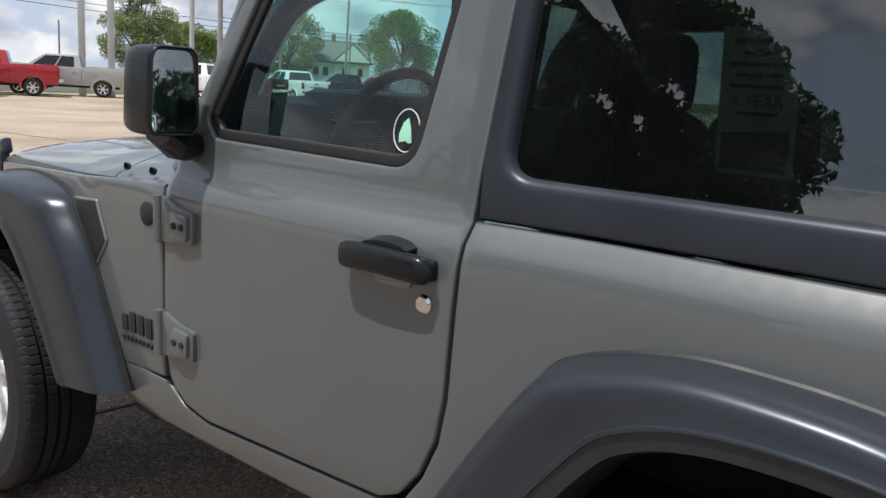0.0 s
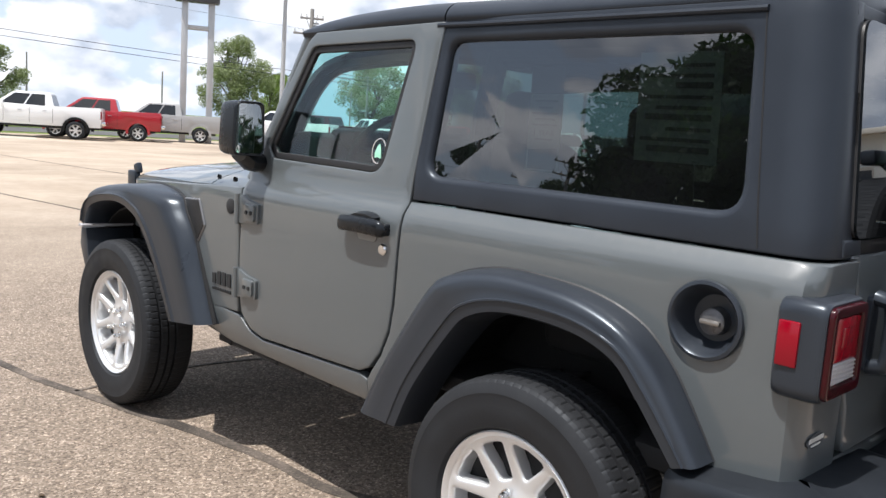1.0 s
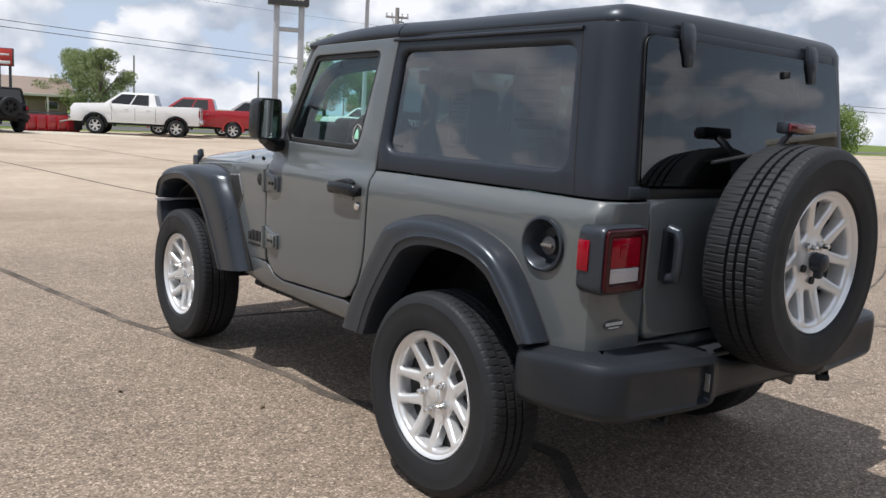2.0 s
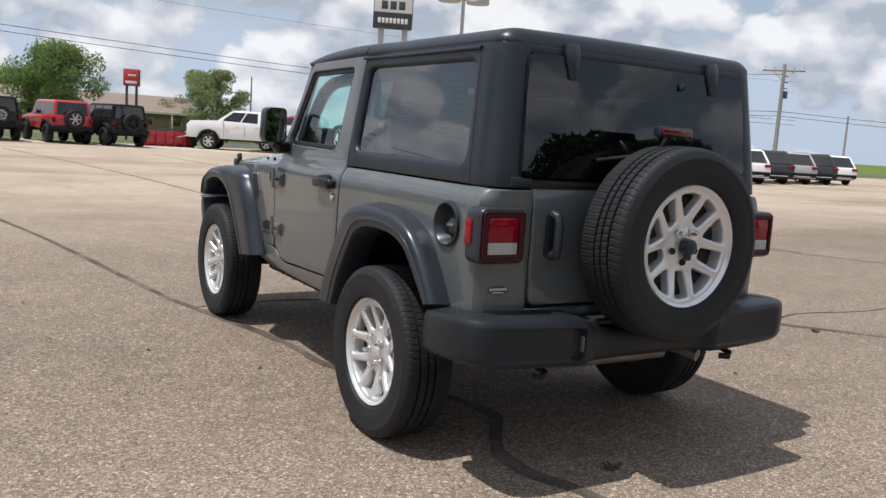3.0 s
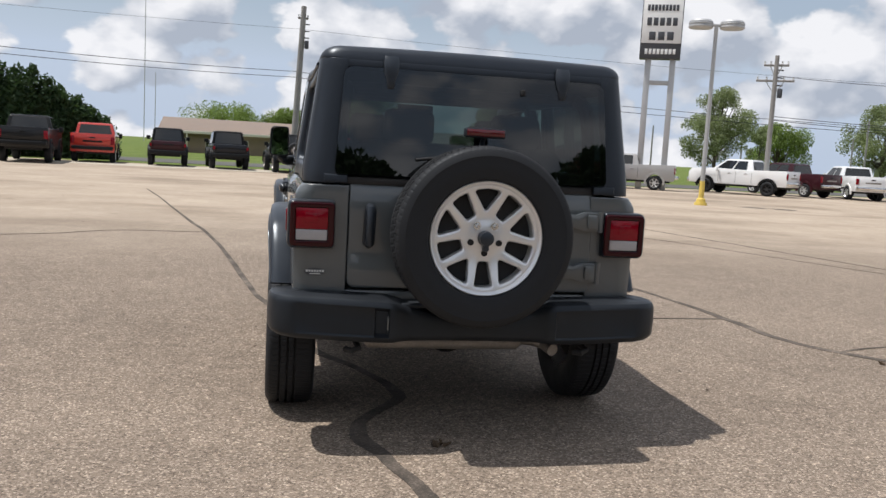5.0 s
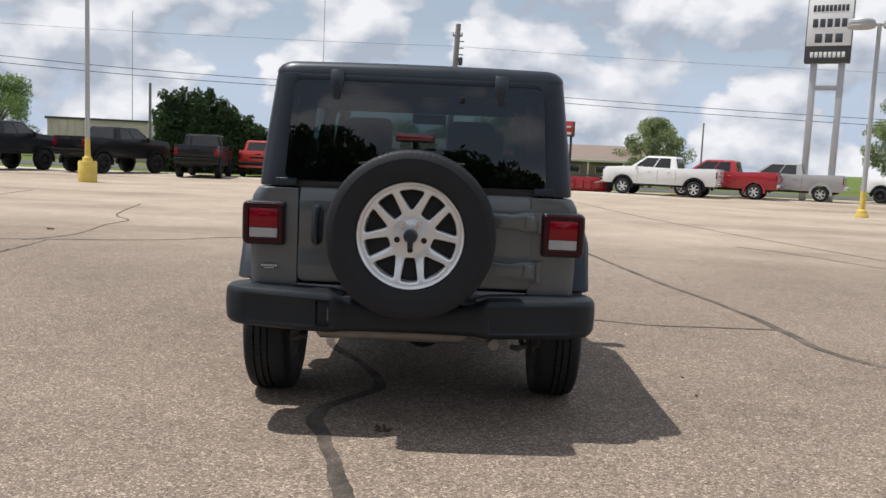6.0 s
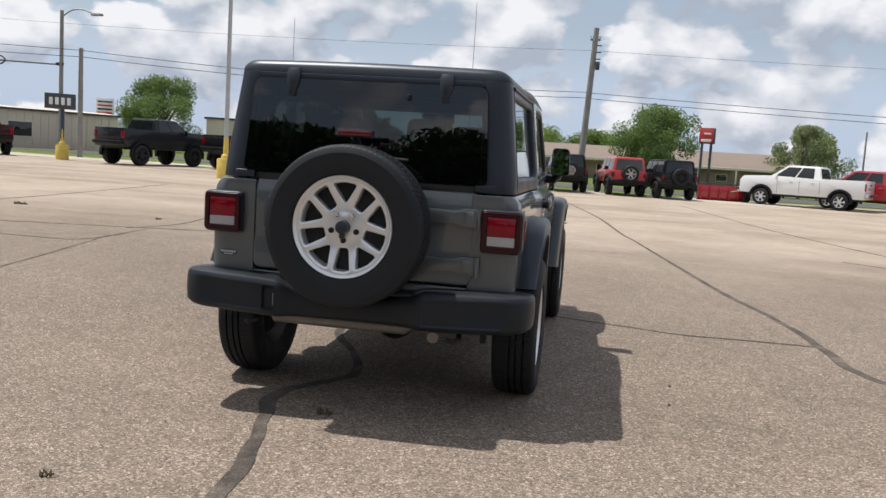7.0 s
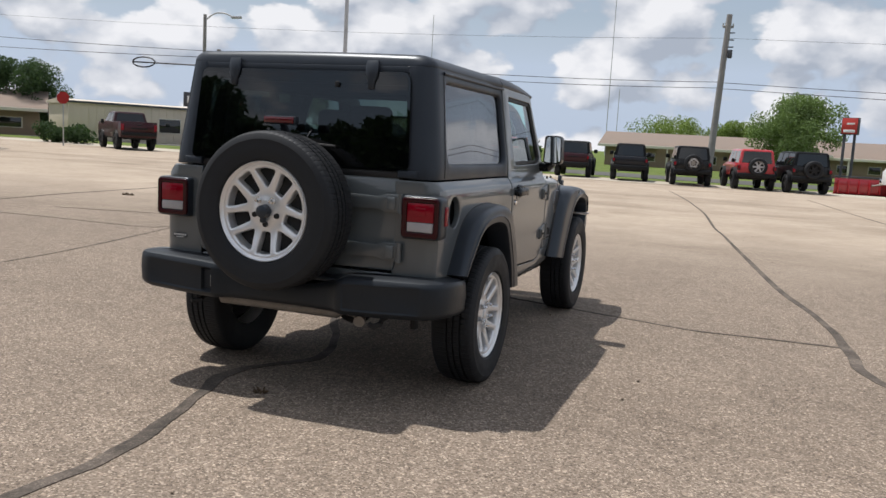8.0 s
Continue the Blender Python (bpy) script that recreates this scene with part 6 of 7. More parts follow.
pickup(-20.8, 30.4, -15.5, "blue black", "dark blue-black lifted crew-cab pickup with large tyres", 0.38, "pickups along the lawn", DARK, True)
pickup(-28.0, 32.1, 54, "maroon", "dark maroon pickup with black tyres by the stop sign", 0.20, "pickups along the lawn", DARK, True)
pickup(12.87, 35.66, 62, "white", "white heavy-duty crew-cab pickup with chrome bumper", 0.06)
pickup(16.0, 36.56, 62, "red", "red crew-cab pickup with chrome wheels", 0.02)
pickup(19.5, 37.3, 62, "silver", "silver-grey crew-cab pickup with bright wheels", 0.02)
pickup(25.3, 35.6, 36, "white", "white crew-cab pickup with black wheels", 0.04, rim=DARK)
pickup(28.5, 37.0, 20, "maroon", "dark maroon pickup with bright wheels", 0.0)
pickup(30.4, 36.2, -12, "white", "white pickup showing its tailgate", 0.0)
pickup(36.0, 35.9, 58, "black", "black pickup with plain tailgate", 0.0)
pickup(43.5, 40.5, 60, "red", "red pickup far along the row", 0.0)
road_suv(25.6, 23.4, -26, "dark grey", "dark grey crossover with chrome bumper strip", 4.9, 1.78)
road_suv(28.9, 24.3, -26, "deep red", "maroon three-row crossover with dark windows", 5.0, 1.80)
road_suv(31.6, 24.6, -26, "white", "white crossover with a black bumper", 4.7)
road_suv(34.8, 25.6, -26, "dark grey", "charcoal crossover with chrome strip", 4.6)
road_suv(37.7, 26.3, -26, "silver", "silver grey crossover in the row", 4.6)
road_suv(40.6, 27.0, -26, "dark grey", "dark grey crossover at the row's far end", 4.6)
road_suv(43.5, 27.7, -26, "white", "white crossover at the row's far end", 4.6)

# snow plough blade
pl = thing("snow_plough", pose(6.98, 38.1, 0, 0, 0, 8), "red steel snow plough blade resting on the lot", "snow plough")
sec = [(0.10 - 0.16 * math.sin(a), 0.42 - 0.42 * math.cos(a)) for a in np.linspace(0.0, 2.4, 9)]
sec2 = [(p[0] + 0.03, p[1] * 0.99 + 0.005) for p in sec[::-1]]
part("blade", prism([(p[0], p[1]) for p in sec + sec2], -1.25, 1.25, "x"), car_paint("red"), pl)
for k in range(6):
    part("rib", box((-1.1 + 0.44 * k, -0.12, 0.36), (0.04, 0.16, 0.6), 0.01), car_paint("red"), pl)
part("top_edge", tube([(-1.25, 0.02, 0.80), (1.25, 0.02, 0.80)], 0.03, 8), BLACK_PLASTIC, pl)
part("mount", box((1.05, -0.25, 0.55), (0.28, 0.3, 0.9), 0.04), DARK, pl)
part("lamp_bar", box((1.05, -0.25, 1.08), (0.5, 0.12, 0.16), 0.03), DARK, pl)
part("ram", tube([(0.3, -0.1, 0.45), (0.9, -0.4, 0.6)], 0.04, 8), STEEL, pl)

# ---- poles, lamps and signs ----
WOOD = varied("weathered_pole_wood", (0.25, 0.245, 0.235), 0.9, 0.25, 2, 30, 0.4, 0.01)
GALV = varied("galvanised_steel", (0.42, 0.43, 0.44), 0.5, 0.1, 2, 60, metal=0.4)
YELLOW = varied("yellow_paint", (0.62, 0.46, 0.10), 0.7, 0.2, 4, 40)
SIGN_WHITE = varied("sign_white", (0.74, 0.75, 0.75), 0.5, 0.04, 2, 30)
SIGN_DARK = varied("sign_dark", (0.05, 0.055, 0.065), 0.5, 0.1, 3, 30)
ORANGE_SIGN = varied("orange_sign", (0.52, 0.045, 0.035), 0.5, 0.1, 3, 30)
BLUE_POST = varied("blue_post", (0.03, 0.045, 0.12), 0.5, 0.1, 3, 30)
WIRE = Mat("wire", (0.03, 0.03, 0.035), 0.6).m


def utility_pole(x, y, h, lean=(0, 0), arms=(), transformer=False, group="utility poles", thick=1.0):
    t = thing("utility_pole", pose(x, y, -0.06), "weathered wooden utility pole with wires", "utility pole", group)
    top = Vector((lean[0] * h, lean[1] * h, h))
    k = thick
    part("pole", tube([(0, 0, 0), top * 0.5, top], [0.15 * k, 0.13 * k, 0.11 * k], 12), WOOD, t)
    for z, w, ang in arms:
        p = top * (z / h)
        d = Vector((math.cos(ang), math.sin(ang), 0))
        part("crossarm", tube([p - d * w, p + d * w], 0.06, 6), WOOD, t)
        for k in (-0.92, -0.45, 0.45, 0.92):
            c = lathe([(0.0, 0.22), (0.05, 0.20), (0.03, 0.12), (0.06, 0.08), (0.03, 0.0)], 8, "z")
            for v in c.verts:
                v.co += p + d * w * k
            part("insulator", c, GALV, t)
        for k in (-0.5, 0.5):
            part("arm_brace", tube([p + d * w * k, p + Vector((0, 0, -0.7))], 0.025, 5), GALV, t)
    if transformer:
        p = top * 0.86
        c = lathe([(0.0, 0.24), (0.11, 0.24), (0.13, 0.20), (0.13, -0.20), (0.11, -0.24), (0.0, -0.24)], 14, "z")
        for v in c.verts:
            v.co += p + Vector((0.27, -0.1, -0.9))
        part("transformer", c, SIGN_DARK, t)
        for k in range(3):
            part("bracket", box(p + Vector((0.2, -0.05, 0.3 - 0.4 * k)), (0.45, 0.06, 0.06), 0.01), DARK, t)
    return t


utility_pole(-0.25, 48.3, 9.6, (0.04, 0), [(8.9, 0.30, 0.2)], True, thick=1.45)
utility_pole(24.4, 36.9, 7.4, (0.0, 0), [(6.9, 0.62, -0.56), (6.1, 0.95, -0.56)], True)
utility_pole(45.1, 33.8, 7.5, (0.0, 0), [(7.1, 1.3, -0.91)], True)
utility_pole(38.0, 41.9, 6.7, (0.02, 0), thick=0.6)
utility_pole(-26.8, 37.2, 5.9)
utility_pole(-33.2, 44.6, 9.0)
for x, y, h in ((26.0, 84.0, 6.2), (38.5, 82, 5.6), (48.0, 80, 6.4), (60.0, 78, 5.4), (52.5, 66.0, 6.5), (-18.5, 47.5, 5.2), (56, 60, 6.0), (62, 40, 5.2)):
    utility_pole(x, y, h, group="small far poles", thick=0.7)

# street lamp on the tall left pole
sl = thing("street_lamp", pose(-33.2, 44.6, -0.06), "curved street lamp arm with grey head, on a wooden pole", "street lamp")
part("arm", tube(curve([(0, 0, 8.6), (0.7, 0.05, 9.05), (1.4, 0.1, 9.1), (2.0, 0.15, 8.9)], 4), 0.05, 8), GALV, sl)
part("head", box((2.35, 0.17, 8.83), (0.75, 0.28, 0.16), 0.05), GALV, sl)
part("bracket", box((-0.12, 0, 5.65), (0.5, 0.14, 0.2), 0.03), DARK, sl)


def wire(a, b, sag, n=14, r=0.017):
    t = []
    for i in range(n + 1):
        k = i / n
        p = Vector(a).lerp(Vector(b), k)
        t.append(p - Vector((0, 0, sag * 4 * k * (1 - k))))
    me = bpy.data.meshes.new("overhead_wire")
    q = tube(t, r, 5)
    bmesh.ops.recalc_face_normals(q, faces=q.faces)
    q.to_mesh(me)
    q.free()
    tagged(finish("overhead_wire", me, WIRE), "thin black overhead wire between poles", "overhead wire", group="overhead wires")


P0 = (0.1, 48.3)
PL = (-26.8, 37.2)
wire((*P0, 5.70), (*PL, 5.72), 0.35)
wire((*P0, 5.36), (*PL, 5.38), 0.35)
wire((*PL, 5.72), (-60.0, 36.0, 7.4), 0.2)
wire((*PL, 5.38), (-60.0, 36.0, 6.5), 0.2)
wire((*P0, 5.66), (62.0, 45.0, 4.7), 0.5)
wire((*P0, 5.32), (62.0, 45.0, 4.3), 0.5)
wire((*P0, 8.2), (-60.0, 40.0, 9.0), 0.6, r=0.008)
wire((*P0, 8.2), (62.0, 45.0, 8.0), 0.6, r=0.008)
wire((24.4, 36.9, 6.3), (45.1, 33.8, 6.8), 0.4, r=0.014)
wire((24.4, 36.9, 4.2), (45.1, 33.8, 4.4), 0.3)
wire((24.4, 36.9, 4.0), (45.1, 33.8, 4.1), 0.3)
wire((45.1, 33.8, 4.4), (85.0, 20.0, 4.4), 0.3)
wire((45.1, 33.8, 4.1), (85.0, 20.0, 4.0), 0.3)
# looped cable hung from the street lamp pole
lp = thing("cable_loop", pose(-33.2, 44.6, -0.06), "hanging slack cable loop tied to a utility pole", "cable")
pts = [(-0.2, 0, 5.62), (-3.4, -0.4, 5.68)] + [(-4.6 - 0.95 * math.cos(a), -0.5, 5.72 + 0.34 * math.sin(a)) for a in np.linspace(0.0, -6.2, 14)]
part("cable", tube(pts, 0.05, 6), WIRE, lp)


def lot_lamp(x, y, h, heads, base_h, base_r, label):
    t = thing("lot_lamp", pose(x, y, 0), label, "lamp post", "lamp posts of the lot")
    part("base", lathe([(0.0, base_h), (base_r * 0.92, base_h), (base_r, base_h - 0.05), (base_r, -0.02), (0.0, -0.02)], 24, "z"), YELLOW, t, "yellow painted concrete base")
    part("sleeve", lathe([(0.17, base_h), (0.15, base_h + 0.12), (0.095, base_h + 0.16), (0.085, base_h + 0.75)], 14, "z"), YELLOW, t)
    part("pole", tube([(0, 0, base_h), (0, 0, h)], [0.085, 0.065], 12), GALV, t)
    if heads:
        for dx in (-1, 1):
            c = lathe([(0.0, 0.17), (0.34, 0.16), (0.40, 0.10), (0.40, 0.06), (0.415, 0.05), (0.415, 0.02), (0.40, 0.01), (0.40, -0.04), (0.415, -0.05), (0.415, -0.08), (0.38, -0.12), (0.0, -0.14)], 24, "z")
            for v in c.verts:
                v.co += Vector((dx * 0.50, dx * -0.16, h - 0.02))
            hd = part("lamp_head", c, GALV, t, "ribbed round grey lamp head")
            part("arm", tube([(0, 0, h - 0.02), (dx * 0.2, dx * -0.06, h - 0.02)], 0.05, 8), GALV, t)
    return t


lot_lamp(13.6, 23.4, 6.2, True, 0.10, 0.22, "twin-headed grey lot lamp with yellow foot")
lot_lamp(-12.35, 24.6, 8.6, False, 0.72, 0.31, "grey lot lamp pole on a yellow drum base")
lot_lamp(-24.2, 32.0, 1.4, False, 0.70, 0.30, "short yellow post base by the lawn")

# dealer sign on two steel posts: plain bars for its lettering
sg = thing("pylon_sign", pose(18.2, 37.6, 0, 0, 0, -26), "tall white pylon sign with dark bars on twin steel posts", "sign")
for sx in (-0.62, 0.62):
    part("post", box((sx, 0, 3.4), (0.30, 0.32, 6.8), 0.02), GALV, sg)
part("cross_bar", box((0, 0, 5.55), (1.0, 0.24, 0.22), 0.02), GALV, sg)
bd = part("board", box((-0.05, 0, 8.25), (2.05, 0.75, 3.0), 0.02), SIGN_DARK, sg)
part("face", box((-0.05, -0.385, 8.62), (1.97, 0.03, 2.2), 0.006), SIGN_WHITE, bd)
for z, n, hh in ((9.30, 9, 0.30), (8.60, 5, 0.40), (7.88, 3, 0.42)):
    for i in range(n):
        w = 1.6 / n if n != 3 else 0.45
        part("bar", box((-0.05 + (i - (n - 1) / 2) * w, -0.405, z), (w * 0.72, 0.02, hh), 0.004), SIGN_DARK, bd)
for i in range(8):
    part("bar", box((-0.05 + (i - 3.5) * 0.2, -0.385, 7.10), (0.14, 0.03, 0.26), 0.004), SIGN_WHITE, bd)

# orange roadside sign
rs = thing("roadside_sign", pose(7.05, 47.5, -0.06, 0, 0, -20), "orange box sign on two dark posts", "sign")
for sx in (-0.26, 0.26):
    part("post", box((sx, 0, 1.55), (0.13, 0.13, 3.1), 0.01), SIGN_DARK, rs)
b = part("box", box((0, 0, 3.50), (0.86, 0.4, 0.92), 0.03), SIGN_DARK, rs)
part("face", box((0, -0.212, 3.50), (0.80, 0.02, 0.84), 0.01), ORANGE_SIGN, b)
part("bar", box((0.05, -0.228, 3.62), (0.42, 0.015, 0.10), 0.004), SIGN_WHITE, b)
part("bar", box((0, -0.228, 3.22), (0.6, 0.015, 0.16), 0.004), SIGN_WHITE, b)
# low sign on a blue post
ls = thing("price_sign", pose(-24.2, 32.0, 0, 0, 0, 30), "dark panel sign on a blue post with yellow foot", "sign")
part("post", box((0, 0, 2.0), (0.16, 0.16, 2.0), 0.01), BLUE_POST, ls)
b = part("panel", box((-0.1, -0.1, 2.75), (1.35, 0.16, 0.72), 0.02), SIGN_DARK, ls)
for i in range(4):
    part("bar", box((-0.5 + 0.26 * i, -0.19, 2.75), (0.16, 0.012, 0.34), 0.004), SIGN_WHITE, b)
# stop sign
ss = thing("stop_sign", pose(-32.8, 31.8, -0.06, 0, 0, 25), "red octagonal stop sign on a steel post", "stop sign")
part("post", box((0, 0, 1.2), (0.06, 0.05, 2.4), 0.005), GALV, ss)
octo = [(0.34 * math.cos(a * math.pi / 4 + math.pi / 8), 2.62 + 0.34 * math.sin(a * math.pi / 4 + math.pi / 8)) for a in range(8)]
part("plate", prism(octo, -0.03, -0.045, "y"), varied("stop_red", (0.35, 0.02, 0.02), 0.5), ss)
# small billboard
bb = thing("roadside_board", pose(-41.9, 63.0, -0.06, 0, 0, 30), "small white roadside board with red bars", "sign")
part("post", box((0, 0, 1.3), (0.14, 0.14, 2.6), 0.01), SIGN_DARK, bb)
b = part("board", box((0, 0, 3.7), (1.5, 0.25, 1.6), 0.02), SIGN_WHITE, bb)
for i in range(4):
    part("bar", box((0, -0.14, 4.2 - 0.32 * i), (1.2, 0.02, 0.15), 0.004), ORANGE_SIGN if i % 2 else SIGN_DARK, b)
# radio masts far away, the haze over them put into a pale grey
for x, y, h in ((-38.8, 243, 46.0), (-35.9, 243, 19.0), (-94.5, 243, 40.0)):
    me = bpy.data.meshes.new("radio_mast")
    q = tube([(x, y, 0), (x, y, h)], [0.14, 0.09], 5)
    q.to_mesh(me)
    q.free()
    tagged(finish("radio_mast", me, GALV), "thin grey radio mast far away", "radio mast", group="radio masts")

# ---- buildings ----
BRICK = varied("tan_brick_wall", (0.26, 0.20, 0.145), 0.9, 0.15, 0.8, 20)
ROOF_TAN = varied("brown_shingle_roof", (0.20, 0.155, 0.125), 0.9, 0.12, 0.5, 12, 0.3, 0.02)
ROOF_GREY = varied("grey_shingle_roof", (0.17, 0.155, 0.145), 0.9, 0.12, 0.5, 12, 0.3, 0.02)
METAL_WALL = varied("ribbed_metal_wall", (0.56, 0.50, 0.41), 0.6, 0.06, 0.4, 9)
WHITE_SIDING = varied("white_siding", (0.82, 0.84, 0.80), 0.7, 0.06, 0.6, 14)
TRIM = varied("pale_trim", (0.60, 0.57, 0.50), 0.7, 0.06, 1, 20)


def low_building(x, y, heading, L, W, hw, hr, label, wall, roof, windows=6, posts=0, ribs=False):
    """A long low building; its front looks towards -y locally, its left front corner at the origin."""
    t = thing("low_building", pose(x, y, -0.06, 0, 0, heading), label, "building")
    wl2 = part("wall", box((L / 2, W / 2, hw / 2), (L, W, hw), 0.02), wall, t)
    ov = 0.12 if ribs else 0.9
    prof = [(-ov, hw), (W / 2, hw + hr), (W + ov, hw), (W + ov, hw - 0.18), (-ov, hw - 0.18)]
    part("roof", prism(prof, -0.15 if ribs else -0.7, L + (0.15 if ribs else 0.7), "x"), roof, t)
    part("eave", box((L / 2, -ov - 0.02, hw - 0.06), (L + (0.3 if ribs else 1.4), 0.05, 0.16 if ribs else 0.26), 0.01), SIGN_DARK if ribs else TRIM, t)
    for i in range(windows):
        cx = L * (i + 0.5) / windows
        ww = 1.9 if ribs else L / windows * 0.42
        w = part("window", box((cx, -0.02, hw * 0.48), (ww, 0.08, hw * 0.42), 0.01), TRIM, wl2)
        part("pane", box((cx, -0.065, hw * 0.48), (ww * 0.9, 0.02, hw * 0.36), 0.004), DARK_GLASS, w)
    for i in range(posts):
        part("porch_post", box((L * (i + 0.5) / posts, -0.8, hw / 2), (0.16, 0.16, hw), 0.01), TRIM, t)
    if ribs:
        for i in range(int(L / 0.6)):
            part("rib", box((0.3 + 0.6 * i, -0.02, hw / 2 - 0.05), (0.06, 0.05, hw - 0.2)), wall, wl2)
    return t


low_building(-12.4, 84.5, 3, 21.0, 12.0, 2.1, 1.5, "long low tan school building with brown roof", BRICK, ROOF_TAN, 7, 5)
low_building(9.0, 86.0, -6, 11.0, 10.0, 1.9, 1.7, "tan brick house with brown hipped roof", BRICK, ROOF_TAN, 4, 3)
low_building(-32.6, 63.5, 13, 7.8, 9.0, 3.4, 0.15, "tan ribbed metal shed behind the trucks", METAL_WALL, METAL_WALL, 1, 0, True)
low_building(-46.6, 46.3, 58, 15.5, 6.0, 2.95, 0.2, "long tan ribbed metal warehouse", METAL_WALL, METAL_WALL, 1, 0, True)
low_building(-64.4, 42.7, 45, 13.0, 9.0, 2.2, 1.7, "tan brick house with brown shingle roof", BRICK, ROOF_TAN, 3, 0)


def farmhouse(x, y, heading):
    t = thing("white_house", pose(x, y, -0.06, 0, 0, heading), "white two-storey house with grey gabled roof", "house")
    part("wall", box((0, 4, 2.0), (9.0, 7.0, 4.0), 0.02), WHITE_SIDING, t)
    part("roof", prism([(0.1, 3.85), (4.0, 6.6), (7.9, 3.85), (7.7, 3.72), (0.3, 3.72)], -5.0, 5.0, "x"), ROOF_GREY, t)
    # gabled bay in front, and a lower one beside it
    for gx, half, depth, hz, top, name in ((2.4, 2.2, -1.2, 3.9, 6.2, "front_bay"), (-4.6, 1.7, -0.6, 3.1, 5.0, "side_bay")):
        part(name, box((gx, depth + 2.0, hz / 2), (half * 2, 4.0, hz), 0.02), WHITE_SIDING, t)
        part("bay_roof", prism([(gx - half - 0.4, hz - 0.12), (gx, top), (gx + half + 0.4, hz - 0.12), (gx + half + 0.25, hz - 0.28), (gx - half - 0.25, hz - 0.28)], depth - 0.35, 4.0, "y"), ROOF_GREY, t)
        part("gable_wall", prism([(gx - half, hz - 0.02), (gx, top - 0.30), (gx + half, hz - 0.02)], depth - 0.365, depth - 0.42, "y"), WHITE_SIDING, t)
        for wx in (-0.45, 0.45):
            f = part("window", box((gx + wx * half, depth - 0.05, hz * 0.68), (0.7, 0.1, 1.1), 0.01), TRIM, t)
            part("pane", box((gx + wx * half, depth - 0.105, hz * 0.68), (0.56, 0.02, 0.94), 0.004), DARK_GLASS, f)
    for cx in (-2.0, -0.8):
        f = part("window", box((cx, 0.45, 2.6), (0.8, 0.1, 1.2), 0.01), TRIM, t)
        part("pane", box((cx, 0.395, 2.6), (0.64, 0.02, 1.0), 0.004), DARK_GLASS, f)
    part("chimney", box((0.4, 4, 6.8), (0.5, 0.5, 1.2), 0.02), BRICK, t)
    return t


farmhouse(72.5, 80.0, -38)

# ---- trees ----
BARK = varied("bark", (0.09, 0.075, 0.06), 0.95, 0.3, 3, 20, 0.5, 0.02)


def leaf_material(name, c):
    m = Mat(name, c, 0.75, spec=0.25)
    geo = m.n.new("ShaderNodeNewGeometry")
    lo, hi = tuple(v * 0.6 for v in c), tuple(v * 1.5 for v in c)
    m.link(m.mix(0.45, m.ramp(geo.outputs["Random Per Island"], [(0.0, lo), (1.0, hi)]), m.ramp(m.noise(0.35, 4), [(0.3, lo), (0.7, hi)])), "Base Color")
    tr = m.n.new("ShaderNodeBsdfTranslucent")
    tr.inputs[0].default_value = (c[0] * 1.3, c[1] * 1.4, c[2] * 0.8, 1)
    mx = m.n.new("ShaderNodeMixShader")
    mx.inputs[0].default_value = 0.3
    m.l.new(m.b.outputs[0], mx.inputs[1])
    m.l.new(tr.outputs[0], mx.inputs[2])
    m.l.new(mx.outputs[0], m.out.inputs[0])
    return m.m


LEAF_A = leaf_material("leaf_green", (0.140, 0.200, 0.080))
LEAF_B = leaf_material("leaf_light", (0.16, 0.22, 0.065))
LEAF_C = leaf_material("leaf_grey_green", (0.20, 0.235, 0.13))
LEAF_D = leaf_material("leaf_dark", (0.028, 0.052, 0.020))
LEAF_E = leaf_material("leaf_evergreen", (0.045, 0.078, 0.036))


def leaves(centres, n, size, rng, flat=0.0):
    """Small leaf blades strewn about clump centres (x, y, z, r)."""
    c = np.array(centres)
    wgt = c[:, 3] ** 2
    idx = rng.choice(len(c), n, p=wgt / wgt.sum())
    d = rng.normal(size=(n, 3))
    d /= np.linalg.norm(d, axis=1)[:, None]
    rad = rng.random(n) ** 0.38
    pos = c[idx, :3] + d * (rad * c[idx, 3])[:, None]
    a = rng.normal(size=(n, 3))
    a /= np.linalg.norm(a, axis=1)[:, None]
    b = np.cross(a, rng.normal(size=(n, 3)))
    b /= np.linalg.norm(b, axis=1)[:, None]
    s = size * (0.6 + 0.8 * rng.random(n))[:, None]
    v = np.stack([pos - a * s, pos + b * s * 0.45, pos + a * s, pos - b * s * 0.45], 1).reshape(-1, 3)
    f = np.arange(n * 4).reshape(-1, 4)
    return v, f


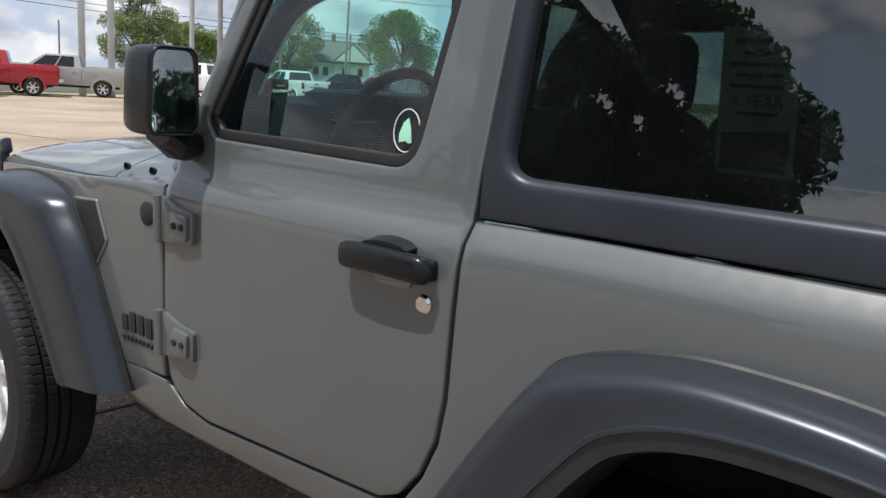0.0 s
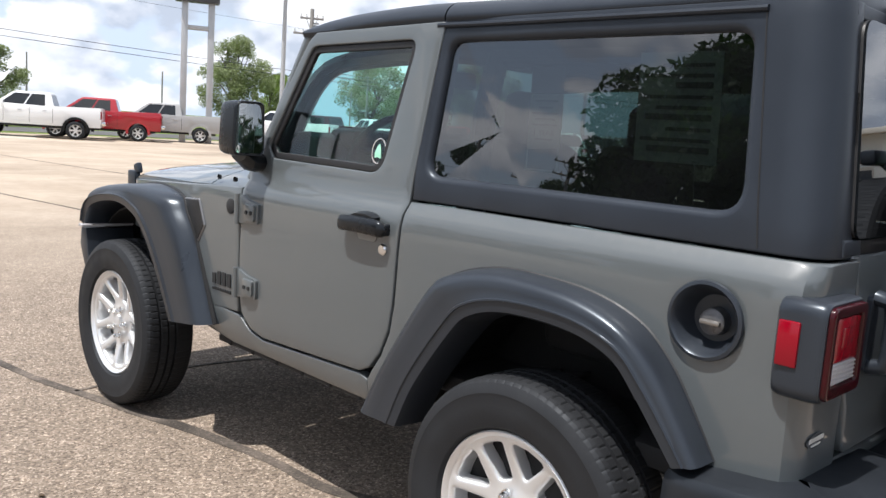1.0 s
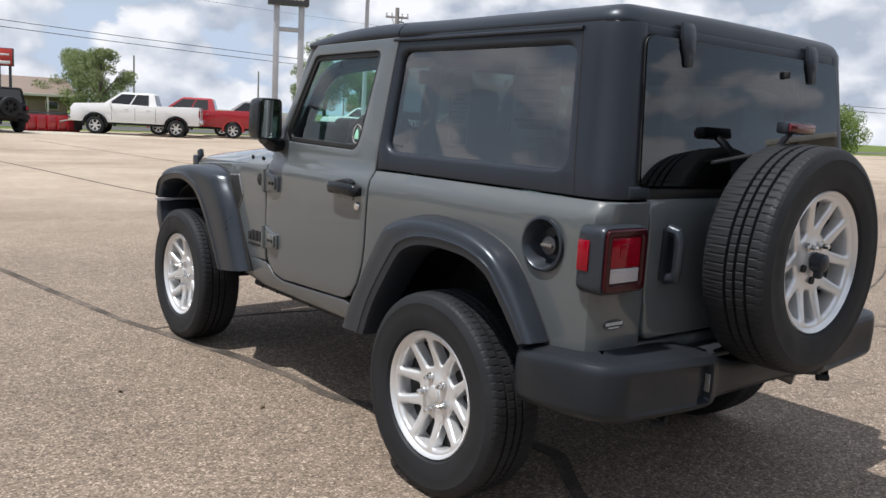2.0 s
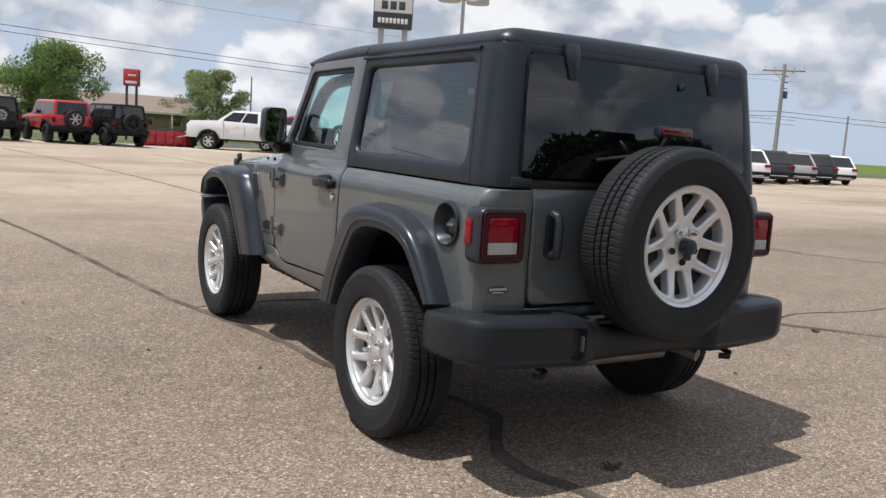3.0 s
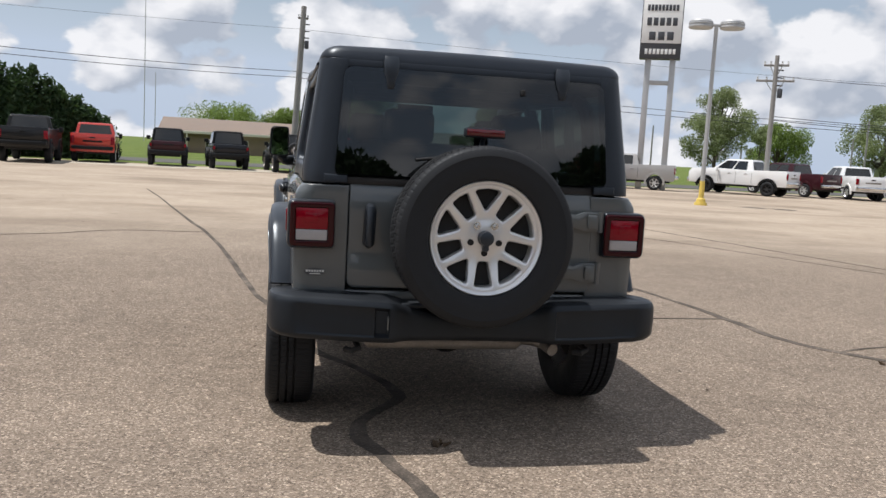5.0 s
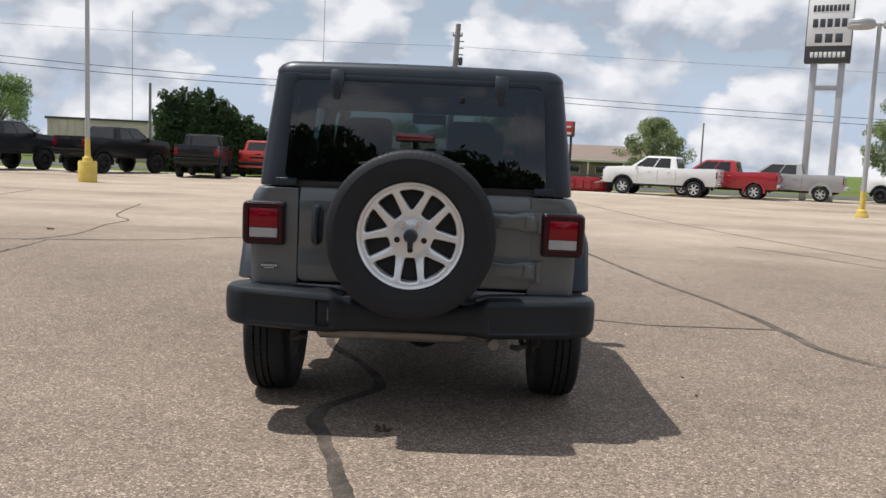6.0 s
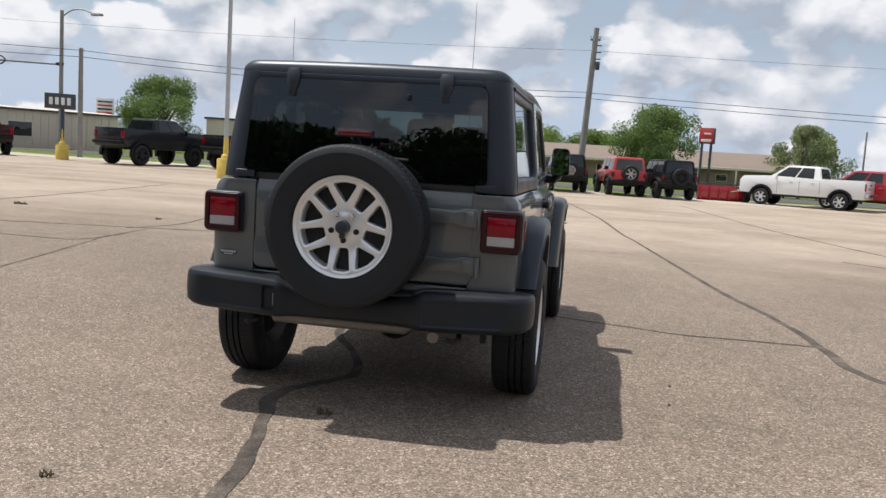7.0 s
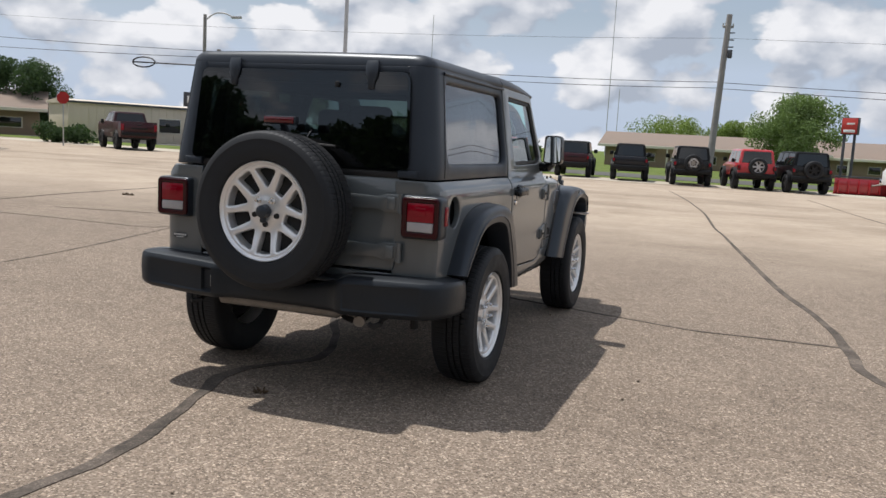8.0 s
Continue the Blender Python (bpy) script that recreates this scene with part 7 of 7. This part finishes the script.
def tree(x, y, h, w, label, mat=None, n=5000, seed=1, trunk=0.25, size=0.22, clear=0.28, clumps=34, thin=1.0, category="tree", group="trees beyond the lot"):
    rng = np.random.default_rng(seed)
    t = thing("tree", pose(x, y, -0.06), label, category, group)
    base = h * clear
    cs = []
    for i in range(clumps):
        z = base + (h - base) * rng.random() ** 0.85
        k = (z - base) / (h - base)
        reach = w / 2 * math.sqrt(max(0.05, 1 - (2 * k - 0.85) ** 2 * 0.75)) * rng.uniform(0.35, 0.92)
        a = rng.uniform(0, 2 * math.pi)
        r = w * rng.uniform(0.09, 0.17) * thin
        cs.append((reach * math.cos(a), reach * math.sin(a), min(z, h - r * 0.6), r))
    bm = bmesh.new()
    tube([(0, 0, 0), (0.05 * w * 0.3, 0, base * 0.6), (0, 0.02 * w, base), (0, 0, base + (h - base) * 0.55)], [trunk, trunk * 0.8, trunk * 0.7, trunk * 0.2], 10, bm=bm)
    part("trunk", bm, BARK, t)
    lb = bmesh.new()
    for q in cs[::2]:
        st = Vector((0, 0, base * 0.8 + (q[2] - base * 0.8) * 0.35))
        e = Vector(q[:3])
        m1 = st.lerp(e, 0.5) + Vector((0, 0, 0.06 * h))
        tube([st, m1, e], [trunk * 0.34, trunk * 0.2, trunk * 0.06], 5, bm=lb)
    part("limb_work", lb, BARK, t)
    v, f = leaves(cs, int(n * 3.0), size * 0.50, rng)
    me = bpy.data.meshes.new("crown")
    me.from_pydata(v.tolist(), [], f.tolist())
    me.materials.append(mat or LEAF_A)
    o = new("crown", me)
    o.parent = t
    return t


tree(5.5, 64.0, 5.9, 7.6, "round dense green tree beside the highway", LEAF_A, 9000, 3, 0.3, 0.20, 0.16, 46)
tree(13.9, 54.4, 4.7, 4.4, "thin pale-leaved young tree", LEAF_C, 2400, 4, 0.12, 0.16, 0.25, 26, 0.8)
tree(-42.8, 74.6, 7.3, 8.6, "broad green tree behind the metal shed", LEAF_A, 8000, 5, 0.3, 0.22, 0.2, 40)
tree(-45.5, 73.0, 4.0, 5.0, "low green tree by the roadside board", LEAF_B, 3000, 6, 0.15, 0.2, 0.1, 26)
tree(70.2, 66.0, 9.2, 9.6, "tall rounded green tree with twin trunk", LEAF_A, 7500, 7, 0.35, 0.26, 0.25, 40)
tree(67.5, 82.5, 9.4, 10.0, "large pale-green tree by the white house", LEAF_C, 5200, 8, 0.35, 0.26, 0.22, 38, 0.85)
tree(58.0, 89.0, 6.8, 8.0, "round green tree by the field", LEAF_B, 6000, 9, 0.25, 0.24, 0.15, 36)
tree(37.6, 66.5, 8.3, 6.6, "tall tree behind the pylon sign", LEAF_C, 6500, 10, 0.25, 0.2, 0.18, 40)
tree(21.5, 86.0, 6.2, 8.0, "green tree behind the pickups", LEAF_C, 5000, 11, 0.25, 0.22, 0.2, 34)
tree(-60.5, 54.5, 6.4, 8.5, "dark green tree beside the brick house", LEAF_E, 7500, 12, 0.3, 0.24, 0.12, 40)
tree(50.5, 80.5, 6.0, 4.2, "slim leafless-looking tree among poles", LEAF_C, 1500, 21, 0.15, 0.2, 0.25, 22, 0.8)
for i, (x, y, h, w) in enumerate(((-7.5, 108, 5.6, 13), (0.0, 110, 5.6, 9), (6.0, 108, 5.7, 10), (120, 60, 6.5, 10))):
    tree(x, y, h, w, "far green tree above the roofs", LEAF_B, 4500, 30 + i, 0.3, 0.28, 0.12, 34)
# columnar hedge of evergreens
for i in range(9):
    k = i / 8
    x, y = -15.9 + 5.4 * k, 43.0 + 2.2 * k
    hh = (4.6, 4.9, 4.8, 4.9, 4.4, 3.9, 3.4, 2.9, 2.3)[i]
    rng = np.random.default_rng(60 + i)
    t = thing("evergreen", pose(x, y, -0.06), "dark columnar evergreen in a close row", "evergreen", "evergreens in the hedge")
    part("trunk", tube([(0, 0, 0), (0, 0, hh * 0.8)], [0.12, 0.03], 6), BARK, t)
    cs = [(rng.uniform(-0.2, 0.2), rng.uniform(-0.2, 0.2), hh * (0.08 + 0.84 * j / 15), 0.80 * (1 - (j / 15) ** 3.2 * 0.6)) for j in range(16)]
    v, f = leaves(cs, 4200, 0.13, rng)
    me = bpy.data.meshes.new("crown")
    me.from_pydata(v.tolist(), [], f.tolist())
    me.materials.append(LEAF_E)
    o = new("crown", me)
    o.parent = t
# bush by the stop sign
rng = np.random.default_rng(77)
bs = thing("bush", pose(-37.5, 36.8, -0.06), "dark green clipped bush by the stop sign", "bush")
cs = [(rng.uniform(-1.6, 1.6), rng.uniform(-0.7, 0.7), rng.uniform(0.3, 1.0), 0.5) for _ in range(16)]
part("stem", tube([(0, 0, 0), (0, 0, 0.8)], [0.1, 0.04], 6), BARK, bs)
v, f = leaves(cs, 3000, 0.12, rng)
me = bpy.data.meshes.new("foliage")
me.from_pydata(v.tolist(), [], f.tolist())
me.materials.append(LEAF_E)
o = new("foliage", me)
o.parent = bs
# trees and a building that close the lot on its other sides
tree(-38.0, 18.4, 15.5, 15.5, "tall dark-leaved tree beyond the lot", LEAF_D, 16000, 91, 0.40, 0.52, 0.10, 60)
tree(-52.0, 40.0, 10.5, 6.5, "round dark tree far over the lawn", LEAF_D, 5000, 92, 0.3, 0.24, 0.1, 34)
utility_pole(-41.0, 31.0, 10.5, arms=[(10.0, 1.1, 0.7), (9.2, 1.1, 0.7)])
low_building(45.5, -3.0, -112, 19.4, 14.0, 5.6, 0.5, "pale dealership building beside the lot", WHITE_SIDING, METAL_WALL, 4, 0)
for i in range(11):
    tree(-46 + 9.5 * i, -44 - 3 * (i % 3), (10.5, 14.0, 11.5, 10.8, 11.6, 11.0, 3.2, 11.2, 12.0, 10.5, 11.0)[i], 12.5, "leafy tree behind the dealership", LEAF_D, 9000, 95 + i, 0.3, 0.60, 0.06, 70)
